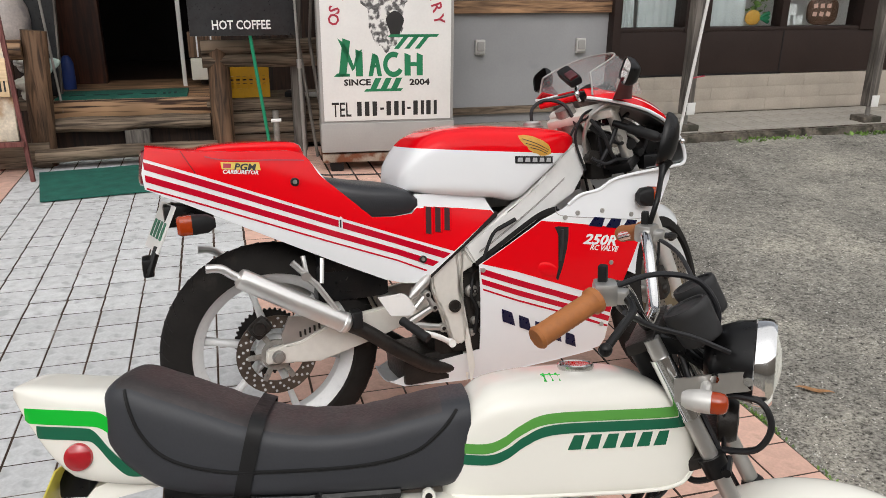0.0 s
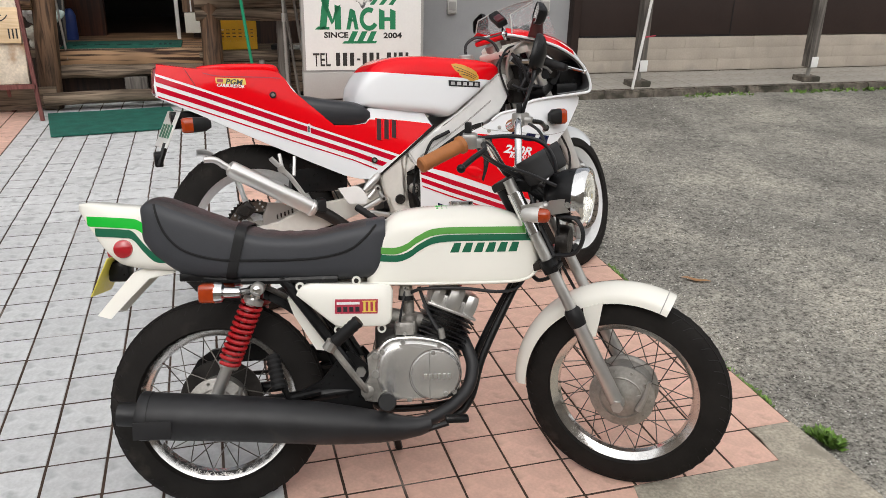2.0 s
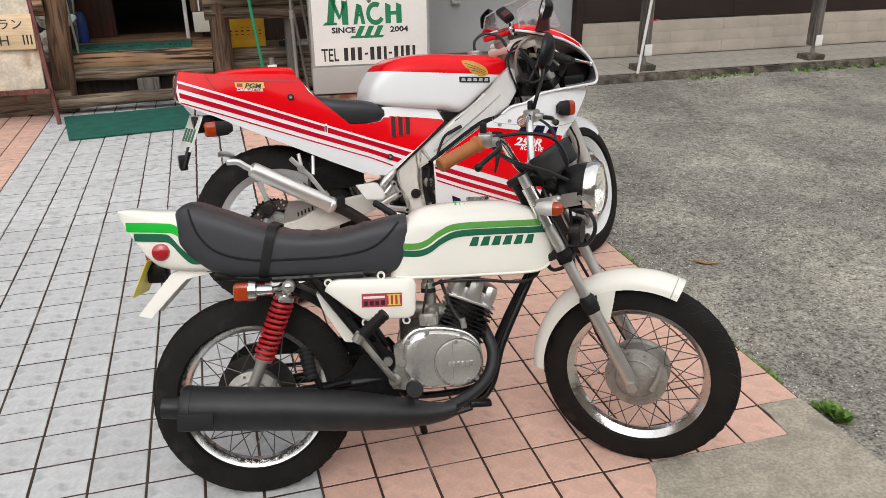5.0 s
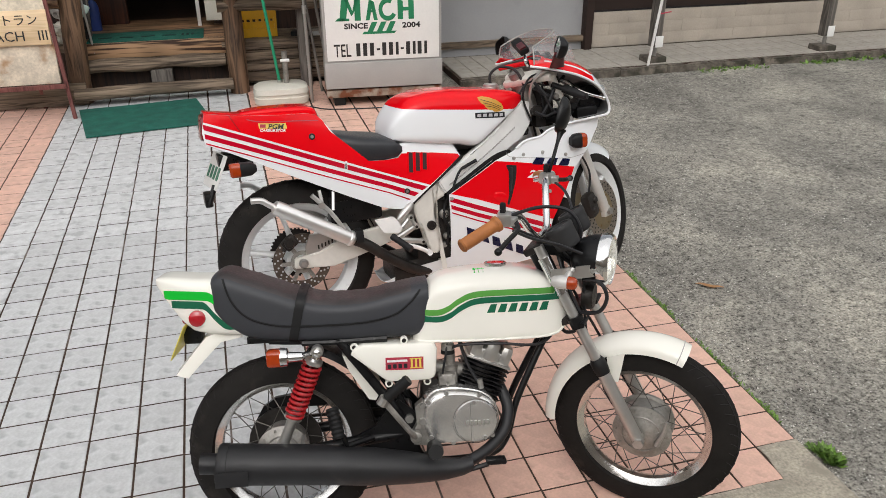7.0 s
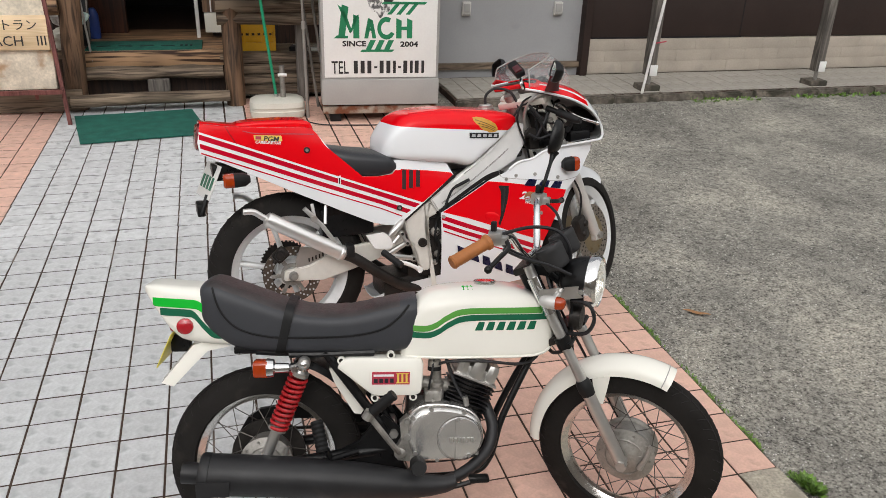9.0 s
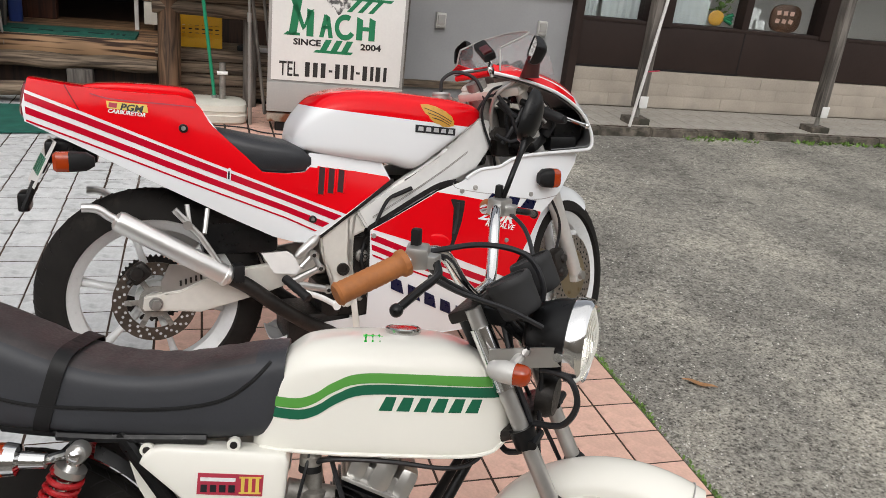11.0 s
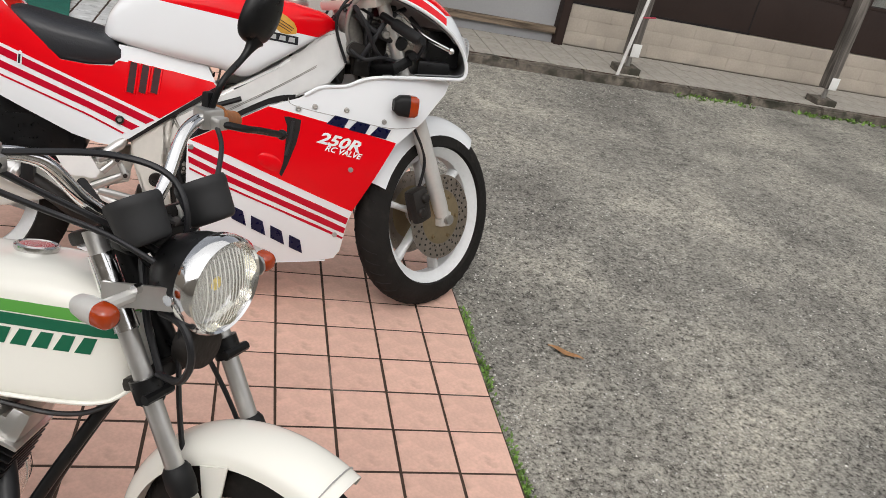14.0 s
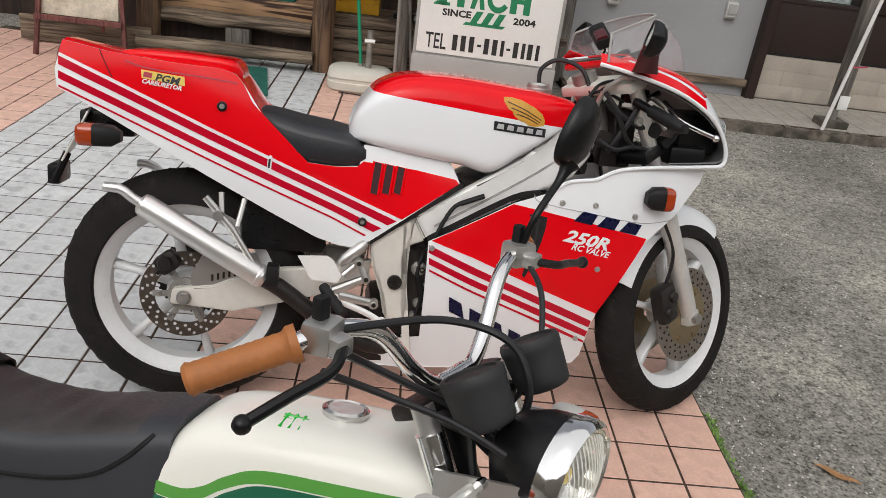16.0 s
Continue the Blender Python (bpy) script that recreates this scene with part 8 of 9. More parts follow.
for s in (-1, 1):
    bm = panel(SPAR, w_spar, 0.036, s, 0.05)
    bmesh.ops.bevel(bm, geom=[e for e in bm.edges if e.calc_face_angle(0) > 1.2], offset=0.007, segments=2, affect="EDGES")
    spar = part("frame_spar", bm, SPAR_ALU, sp, "bright brushed alloy frame spar", sharp=40)
    bm = panel(PIVOT, lambda u, v: 0.140, 0.034, s, 0.05)
    bmesh.ops.bevel(bm, geom=[e for e in bm.edges if e.calc_face_angle(0) > 1.2], offset=0.006, segments=2, affect="EDGES")
    part("pivot_plate", bm, PIVOT_ALU, spar, "warm grey cast pivot plate", sharp=40)
    bm = bmesh.new()
    for d in (0.030, 0.034):
        panel(band([(0.66, 0.583 - d), (0.80, 0.664 - d), (0.90, 0.722 - d), (0.985, 0.775 - d)], 0.0022, 5), w_spar, 0.0006, s, 0.05, 0.0008, bm)
    split("spar_groove", bm, CAST_DULL, spar)
    bm = bmesh.new()
    lathe(bm, [(0.019, 0.004), (0.019, -0.006), (0.012, -0.006), (0.012, 0.0), (0.0, 0.0)], (0.570, s * 0.143, 0.395), 24, None if s < 0 else Matrix.Rotation(radians(180), 3, "Z"))
    part("pivot_cap", bm, DARK_METAL, spar)
    bm = bmesh.new()
    lathe(bm, [(0.013, 0.004), (0.013, -0.008), (0.006, -0.010)], (1.078, s * 0.070, 0.812), 16, None if s < 0 else Matrix.Rotation(radians(180), 3, "Z"))
    part("spar_bolt", bm, STEEL, spar)
bm = bmesh.new()
tube(bm, curve([(0.655, -0.155, 0.47), (0.665, -0.16, 0.53), (0.70, -0.155, 0.60), (0.735, -0.152, 0.622), (0.765, -0.15, 0.632)]), (0.0055), 8)
tube(bm, [(0.72, -0.153, 0.615), (0.78, -0.15, 0.638)], 0.007, 8)
part("overflow_hose", bm, RUBBER, sp)

# engine and foot gear behind the cowl
bm = bmesh.new()
box(bm, (0.72, 0, 0.40), (0.30, 0.22, 0.26), 0.03)
box(bm, (0.66, 0, 0.27), (0.30, 0.20, 0.12), 0.03)
lathe(bm, [(0.05, -0.13), (0.055, -0.12), (0.055, 0.12)], (0.68, 0, 0.39), 24)
lathe(bm, [(0.035, -0.128), (0.04, -0.12), (0.04, 0)], (0.67, 0, 0.46), 20)
tube(bm, [(0.64, -0.10, 0.50), (0.66, -0.12, 0.44), (0.65, -0.12, 0.34)], 0.015, 8)
for a, b in ((0.66, 0.36), (0.70, 0.43), (0.69, 0.35), (0.64, 0.43)):
    bolt(bm, (a, -0.134, b), 0.008, 0.006)
part("engine", bm, DARK_METAL, sp, "dark oily engine")
bm = bmesh.new()
panel([(0.56, 0.25), (0.575, 0.46), (0.60, 0.485), (0.675, 0.49), (0.70, 0.40), (0.70, 0.265), (0.63, 0.235)], lambda u, v: 0.124, 0.05, -1, 0.05, 0, bm)
bmesh.ops.bevel(bm, geom=[e for e in bm.edges if e.calc_face_angle(0) > 1.2], offset=0.006, segments=2, affect="EDGES")
case = part("side_case", bm, DARK_METAL, sp, "oily dark engine side case")
for a, b, r in ((0.637, 0.335, 0.014), (0.632, 0.430, 0.020), (0.625, 0.300, 0.012), (0.660, 0.300, 0.010), (0.655, 0.385, 0.012)):
    bm = bmesh.new()
    lathe(bm, [(0.0, -0.012), (r * 0.7, -0.012), (r, -0.006), (r, 0.004)], (a, -0.126, b), 18)
    part("case_boss", bm, CAST_DULL, case)
bm = bmesh.new()
tube(bm, curve([(0.64, -0.128, 0.47), (0.628, -0.136, 0.42), (0.645, -0.138, 0.37), (0.632, -0.134, 0.30)]), 0.0065, 8)
part("oil_pipe", bm, RUBBER, case)
bm = bmesh.new()
box(bm, (0.86, 0, 0.58), (0.24, 0.20, 0.14), 0.03)
box(bm, (0.93, 0, 0.44), (0.06, 0.30, 0.32), 0.02)
part("radiator", bm, DARK_METAL, sp)
bm = bmesh.new()
panel([(0.322, 0.464), (0.395, 0.467), (0.410, 0.457), (0.433, 0.418), (0.422, 0.398), (0.357, 0.405)], lambda u, v: 0.185, 0.006, -1, 0.05, 0, bm)
part("heel_guard", bm, SPAR_ALU, sp, "flat alloy heel guard")
bm = bmesh.new()
for a, b, r0, r1 in (((0.494, 0.409), (0.413, 0.373), 0.010, 0.013), ((0.518, 0.342), (0.428, 0.362), 0.010, 0.013), ((0.474, 0.450), (0.437, 0.415), 0.008, 0.010), ((0.474, 0.450), (0.494, 0.409), 0.007, 0.008)):
    tube(bm, [(a[0], -0.166, a[1]), (b[0], -0.172, b[1])], (r0, r1), 10)
split("footrest_hanger", bm, CAST, sp, "silver alloy footrest hanger")
for u, v in ((0.494, 0.409), (0.518, 0.342), (0.474, 0.450)):
    bm = bmesh.new()
    lathe(bm, [(0.0, -0.012), (0.007, -0.012), (0.0075, -0.008), (0.0125, -0.008), (0.0125, 0.012), (0.0, 0.012)], (u, -0.168, v), 14)
    boss = part("hanger_boss", bm, CAST, sp)
    bm = bmesh.new()
    lathe(bm, [(0.0, -0.002), (0.006, -0.002), (0.006, 0.002)], (u, -0.180, v), 8)
    part("socket_bolt", bm, DARK_METAL, boss)
bm = bmesh.new()
tube(bm, [(0.490, -0.150, 0.500), (0.478, -0.152, 0.487), (0.440, -0.158, 0.455), (0.425, -0.160, 0.442)], (0.008, 0.015, 0.015, 0.009), 14)
part("brake_cylinder", bm, CAST, sp, "small alloy rear brake cylinder")
bm = bmesh.new()
tube(bm, curve([(0.543, -0.168, 0.291), (0.50, -0.172, 0.318), (0.44, -0.174, 0.345), (0.405, -0.176, 0.376)]), (0.0085), 10)
lathe(bm, [(0.0, -0.012), (0.012, -0.012), (0.012, 0.012), (0.0, 0.012)], (0.543, -0.168, 0.291), 14)
part("brake_pedal", bm, SPAR_ALU, sp)
bm = bmesh.new()
pts = [Vector((0.388, -0.185, 0.388)).lerp(Vector((0.440, -0.262, 0.345)), k / 10) for k in range(11)]
tube(bm, pts, [0.0125 + (0.0016 if k % 2 else 0) for k in range(11)], 12)
part("foot_peg", bm, RUBBER, sp, "black ribbed foot peg")
bm = bmesh.new()
tube(bm, [(0.52, 0.11, 0.24), (0.50, 0.26, 0.055)], 0.012, 10)
box(bm, (0.50, 0.275, 0.038), (0.06, 0.04, 0.014), 0.004)
part("side_stand", bm, CAST, sp)

# lower fairing
FW = [(0.36, 0.125), (0.5, 0.145), (0.65, 0.172), (0.8, 0.186), (1.0, 0.188), (1.1, 0.180), (1.2, 0.165), (1.3, 0.142), (1.39, 0.108)]
def w_fair(u, v):
    w = smooth_along(FW, u)[0]
    low = max(0.0, (0.50 - v) / 0.40)
    return w * (1 - 0.50 * low ** 1.8) - 0.10 * max(0.0, v - 0.62)
FAIR = [(0.645, 0.516), (0.70, 0.546), (0.851, 0.632), (0.93, 0.660), (0.99, 0.695), (1.055, 0.704), (1.083, 0.716), (1.11, 0.728), (1.20, 0.740), (1.36, 0.752), (1.385, 0.735), (1.375, 0.705), (1.303, 0.619), (1.221, 0.543), (1.170, 0.480), (1.135, 0.409), (1.108, 0.300), (1.100, 0.205), (1.085, 0.178), (1.0, 0.165), (0.90, 0.160), (0.75, 0.152), (0.60, 0.142), (0.42, 0.150), (0.375, 0.168), (0.43, 0.190), (0.49, 0.216), (0.58, 0.230), (0.649, 0.243), (0.676, 0.259), (0.693, 0.284), (0.682, 0.339), (0.655, 0.432), (0.646, 0.476)]
INTAKE = [(0.893, 0.607), (0.905, 0.608), (0.940, 0.602), (0.939, 0.575), (0.932, 0.535), (0.914, 0.475), (0.900, 0.438), (0.893, 0.446), (0.900, 0.475), (0.907, 0.512), (0.909, 0.545), (0.904, 0.580)]
for s in (-1, 1):
    bm = panel(FAIR, w_fair, 0.004, s, 0.03)
    fair = part("lower_fairing", bm, PAINT_WHITE, sp, "white lower fairing with red field and stripes", sharp=50)
    red = [(0.652, 0.519), (0.70, 0.546), (0.849, 0.630), (0.93, 0.617), (1.06, 0.592), (1.225, 0.555), (1.221, 0.543), (1.170, 0.480), (1.135, 0.409), (1.117, 0.340), (0.90, 0.428), (0.76, 0.484)]
    part("red_field", panel(red, w_fair, 0.001, s, 0.03, 0.001), PAINT_RED, fair, sharp=50)
    base = [(0.630, 0.525), (0.76, 0.470), (0.90, 0.414), (1.02, 0.366), (1.112, 0.327)]
    for d0, d1 in ((0.010, 0.030), (0.043, 0.061), (0.074, 0.080)):
        top = [(u, v - d0) for u, v in base]
        bot = [(u, v - d1) for u, v in base]
        top[0], bot[0] = (0.648 + 0.12 * max(0.0, d0 - 0.03), top[0][1] - 0.008), (0.648 + 0.12 * max(0.0, d1 - 0.03), bot[0][1] - 0.008)
        top[-1], bot[-1] = (1.110 - 0.1 * d0, top[-1][1]), (1.109 - 0.1 * d1, bot[-1][1])
        part("stripe", panel(top + bot[::-1], w_fair, 0.001, s, 0.03, 0.001), STRIPE_RED, fair, sharp=50)
    # black strip laid in for the shade between spar and fairing
    part("shadow_gap", panel(band([(0.644, 0.524), (0.70, 0.558), (0.851, 0.645), (0.925, 0.664)], 0.016, 5), lambda u, v: min(0.150, w_fair(u, v) - 0.006), 0.003, s, 0.05), VOID_SHADE, fair)
    # fairing is not cut: this black patch paints the intake's shaded recess
    part("intake", panel(INTAKE, w_fair, 0.001, s, 0.03, 0.0025), VOID_SHADE, fair, "air intake drawn as a black patch of recess shade")
    bm = bmesh.new()
    bmesh.ops.create_uvsphere(bm, u_segments=24, v_segments=14, radius=1.0, matrix=Matrix.Translation((0.866, s * (w_fair(0.866, 0.478) - 0.003), 0.478)) @ Matrix.Rotation(radians(24), 4, "Y") @ Matrix.Diagonal((0.040, 0.0085, 0.024, 1)))
    part("intake_scoop", bm, PAINT_RED, fair, "red bulge of the intake scoop", sharp=60)
    bm = bmesh.new()
    tube(bm, [(0.918, s * (w_fair(0.918, 0.595) + 0.003), 0.597), (0.917, s * (w_fair(0.917, 0.55) + 0.002), 0.55), (0.907, s * (w_fair(0.907, 0.50) + 0.001), 0.50)], 0.0055, 8)
    part("intake_hose", bm, WORN_RUBBER, fair)
    bm = bmesh.new()
    for u, v in ((0.655, 0.500), (0.975, 0.642), (1.065, 0.640), (1.180, 0.615), (1.095, 0.470), (1.075, 0.262), (0.93, 0.632)):
        lathe(bm, [(0.0075, 0.003), (0.0075, -0.002), (0.004, -0.003), (0.0, -0.001)], (u, s * (w_fair(u, v) + 0.002), v), 14, None if s < 0 else Matrix.Rotation(radians(180), 3, "Z"))
    split("fairing_screw", bm, STEEL, fair)
    part("edge_line", panel(band([(0.90, 0.668), (0.907, 0.645), (0.96, 0.632), (1.06, 0.618), (1.20, 0.598), (1.29, 0.606)], 0.002, 5), w_fair, 0.0006, s, 0.05, 0.0008), SIGN_CASE, fair)
    bm = glyph_bars(None, 1.008, 0.598, 0.055, 0.030, 3, 0.010, 0.55, lambda u, v: w_fair(u, v), 0.0025, s)
    for v in bm.verts:
        v.co.z -= 0.18 * (v.co.x - 1.008)
        v.co.y = s * (w_fair(v.co.x, v.co.z) + 0.003)
    split("model_bar", bm, NAVY, fair)
    bm = glyph_bars(None, 0.715, 0.330, 0.046, 0.040, 5, 0.011, -0.25, w_fair, 0.0025, s)
    for v in bm.verts:
        v.co.z -= 0.50 * (v.co.x - 0.715)
        v.co.y = s * (w_fair(v.co.x, v.co.z) + 0.003)
    split("maker_bar", bm, NAVY, fair)
    if s < 0:
        bm = conform(lettering("250R", 0.044, 0.3, 1.35, 0.035), 0.988, 0.545, w_fair, 0.0035, -10)
        part("lettering", bm, DECAL_WHITE, fair, keep=True)
        bm = conform(lettering("RC VALVE", 0.023, 0.3, 1.05, 0.025), 1.012, 0.523, w_fair, 0.0035, -11)
        part("lettering", bm, DECAL_WHITE, fair, keep=True)
bm = bmesh.new()
rows = []
for u in np.linspace(0.37, 1.06, 16):
    v = float(np.interp(u, [0.37, 0.42, 0.60, 0.75, 0.90, 1.06], [0.174, 0.150, 0.142, 0.152, 0.160, 0.172]))
    w = w_fair(u, v) - 0.001
    rows.append([(u, w * k, v - 0.014 * (1 - abs(k) ** 2.2)) for k in np.linspace(-1, 1, 13)])
sheet(bm, rows)
thicken(bm, 0.004)
part("belly_pan", bm, PAINT_WHITE, sp, "white belly pan", sharp=60)
bm = bmesh.new()
box(bm, (0.66, 0, 0.2), (0.5, 0.20, 0.10), 0.02)
part("lower_engine", bm, DARK_METAL, sp)

# upper cowl: rim band, nose and screen
RIM = [(1.030, 0.165, 0.990), (1.085, 0.186, 0.979), (1.155, 0.198, 0.962), (1.24, 0.186, 0.937), (1.33, 0.158, 0.896), (1.385, 0.140, 0.852), (1.418, 0.128, 0.80), (1.415, 0.128, 0.760), (1.36, 0.136, 0.752), (1.26, 0.150, 0.746)]
NOSE = [(1.15, 0.0, 1.020), (1.22, 0.0, 1.006), (1.31, 0.0, 0.978), (1.375, 0.0, 0.938), (1.42, 0.0, 0.885), (1.448, 0.0, 0.83), (1.452, 0.0, 0.785), (1.44, 0.0, 0.752), (1.41, 0.0, 0.738), (1.34, 0.0, 0.735)]
rim_pts, nose_pts = curve(RIM, 5), curve(NOSE, 5)
bm = bmesh.new()
rows = []
for p, q in zip(rim_pts, nose_pts):
    row = []
    for k in range(21):
        t = k / 20
        s = 1 - 2 * t
        f = abs(s) ** 1.9
        row.append((q.x + (p.x - q.x) * f, -p.y * math.copysign(abs(s) ** 0.85, s), q.z + (p.z - q.z) * f))
    rows.append(row)
sheet(bm, rows)
for f in bm.faces:
    c = f.calc_center_median()
    f.material_index = 1 if c.z > 0.93 and abs(c.y) < 0.12 else 0
bmesh.ops.recalc_face_normals(bm, faces=bm.faces)
bmesh.ops.solidify(bm, geom=bm.faces[:], thickness=0.005)
ucowl = part("upper_cowl", bm, [PAINT_WHITE, PAINT_RED], sp, "white nose cowl with red band", sharp=60)
bm = bmesh.new()
rows = []
for p, q in list(zip(rim_pts, nose_pts)):
    row = []
    for k in range(21):
        t = k / 20
        s = 1 - 2 * t
        f = abs(s) ** 1.9
        row.append((q.x + (p.x - q.x) * f - 0.014 * (1 - f), -p.y * 0.94 * math.copysign(abs(s) ** 0.85, s), q.z + (p.z - q.z) * f - 0.008 * (1 if q.z > 0.85 else -1)))
    rows.append(row)
sheet(bm, rows)
thicken(bm, 0.003)
part("cowl_lining", bm, COWL_GREY, ucowl, "grey bare inside of the cowl")
for s in (-1, 1):
    bm = bmesh.new()
    tube(bm, [(p.x, s * p.y, p.z) for p in curve(RIM + [(1.16, 0.163, 0.738), (1.11, 0.169, 0.728), (1.083, 0.173, 0.716), (1.055, 0.176, 0.704), (0.99, 0.181, 0.695), (0.945, 0.184, 0.669)], 6)], 0.0055, 8)
    part("rim_bead", bm, PAINT_WHITE, ucowl)
    bm = bmesh.new()
    rows = []
    for p in curve(RIM[:5], 6):
        rows.append([(p.x + 0.004 * k, s * (p.y + 0.0035 - 0.016 * k), p.z + 0.011 * k + 0.004) for k in (0, 1, 2)])
    sheet(bm, rows)
    thicken(bm, 0.003)
    part("red_band", bm, PAINT_RED, ucowl)
bm = bmesh.new()
rows = []
for k in range(15):
    t = k / 14
    ang = math.pi * (t - 0.5) * 0.99
    cs, sn = math.cos(ang), math.sin(ang)
    base = Vector((1.040 + 0.267 * cs ** 0.9, -0.172 * math.copysign(abs(sn) ** 0.75, -sn), 0.996 - 0.004 * cs))
    tip = Vector((1.046 + 0.150 * cs ** 0.8, -0.150 * math.copysign(abs(sn) ** 0.7, -sn), 1.060 + 0.066 * cs ** 0.7))
    row = []
    for j in range(9):
        f = j / 8
        q = base.lerp(tip, f)
        q.x += 0.020 * math.sin(math.pi * f) * cs
        q.z += 0.012 * math.sin(math.pi * f)
        row.append(q)
    rows.append(row)
sheet(bm, rows)
thicken(bm, 0.003)
scr = part("windscreen", bm, SMOKE, ucowl, "clear bubble windscreen", sharp=60)
scr.visible_shadow = False
bm = bmesh.new()
tube(bm, [r[-1] for r in rows], 0.003, 6)
tube(bm, rows[0], 0.003, 6)
tube(bm, rows[-1], 0.003, 6)
part("screen_edge", bm, SIGN_CASE, ucowl)
for s in (-1, 1):
    root, head = Vector((1.130, s * 0.205, 0.978)), Vector((1.112, s * 0.268, 1.058))
    bm = bmesh.new()
    rings = []
    for f, a, b in ((0, 0.034, 0.014), (0.3, 0.028, 0.013), (0.6, 0.024, 0.013), (0.8, 0.020, 0.011)):
        q = root.lerp(head, f)
        rings.append([(q.x + a * math.cos(t), q.y + b * math.sin(t), q.z) for t in (2 * math.pi * j / 20 for j in range(20))])
    loft(bm, rings)
    stem = part("mirror_stem", bm, MIRROR_RED, sp, "dark red mirror stem")
    mm = Matrix.Translation(head) @ Matrix.Rotation(radians(-14 if s < 0 else 6), 4, "Z") @ Matrix.Rotation(radians(14), 4, "Y") @ Matrix.Rotation(radians(-s * 26), 4, "X")
    bm = bmesh.new()
    rings = []
    for x, k in ((0.030, 0.3), (0.024, 0.7), (0.012, 0.93), (0.0, 1.0), (-0.012, 0.98), (-0.012, 0.92), (-0.008, 0.90)):
        rings.append([mm @ Vector((x, 0.042 * k * math.copysign(abs(math.cos(t)) ** 0.5, math.cos(t)), 0.036 * k * math.copysign(abs(math.sin(t)) ** 0.5, math.sin(t)))) for t in (2 * math.pi * j / 32 for j in range(32))])
    loft(bm, rings)
    shell = part("mirror", bm, PAINT_BLACK, stem, "dark mirror shell")
    bm = bmesh.new()
    bm.faces.new([bm.verts.new(mm @ Vector((-0.0095, 0.038 * math.copysign(abs(math.cos(t)) ** 0.5, math.cos(t)), 0.0325 * math.copysign(abs(math.sin(t)) ** 0.5, math.sin(t))))) for t in (2 * math.pi * j / 32 for j in range(32))])
    part("mirror_glass", bm, MIRROR_DIM if s > 0 else MIRROR_BRIGHT, stem, keep=True)
    # front indicators
    c = Vector((1.232, s * (w_fair(1.232, 0.665) + 0.028), 0.668))
    bm = bmesh.new()
    loft(bm, [[(c.x + x, c.y + y, c.z + z) for x, y, z in superellipse(d, -h, h, h * 0.8, 3.5, 24)] for d, h in ((-0.035, 0.016), (-0.018, 0.029), (0.008, 0.031), (0.010, 0.031))])
    tube(bm, [c, c - Vector((0, s * 0.035, 0))], 0.013, 10)
    ind = part("front_indicator", bm, RUBBER, sp, "amber front indicator with black back")
    bm = bmesh.new()
    loft(bm, [[(c.x + x, c.y + y, c.z + z) for x, y, z in superellipse(d, -h, h, h * 0.8, 3.5, 24)] for d, h in ((0.010, 0.0315), (0.028, 0.031), (0.036, 0.026))])
    part("lens", bm, AMBER, ind)
bm = bmesh.new()
loft(bm, [superellipse(x, 0.825 - h, 0.825 + h, 1.3 * h, 4, 28) for x, h in ((1.41, 0.05), (1.441, 0.048), (1.448, 0.042))])
part("headlamp", bm, LENS, ucowl, "headlamp glass")
bm = bmesh.new()
box(bm, (1.36, 0, 0.83), (0.11, 0.15, 0.11), 0.02)
box(bm, (1.33, -0.02, 0.77), (0.10, 0.16, 0.05), 0.01)
part("lamp_housing", bm, PAINT_BLACK, ucowl)

# forks, clip-ons, front brakes (turned)
def nose(name, bm, mat_, label="", sharp=35, parent=None):
    return part(name, bm, mat_, parent or sp, label, None if parent else SS, sharp)


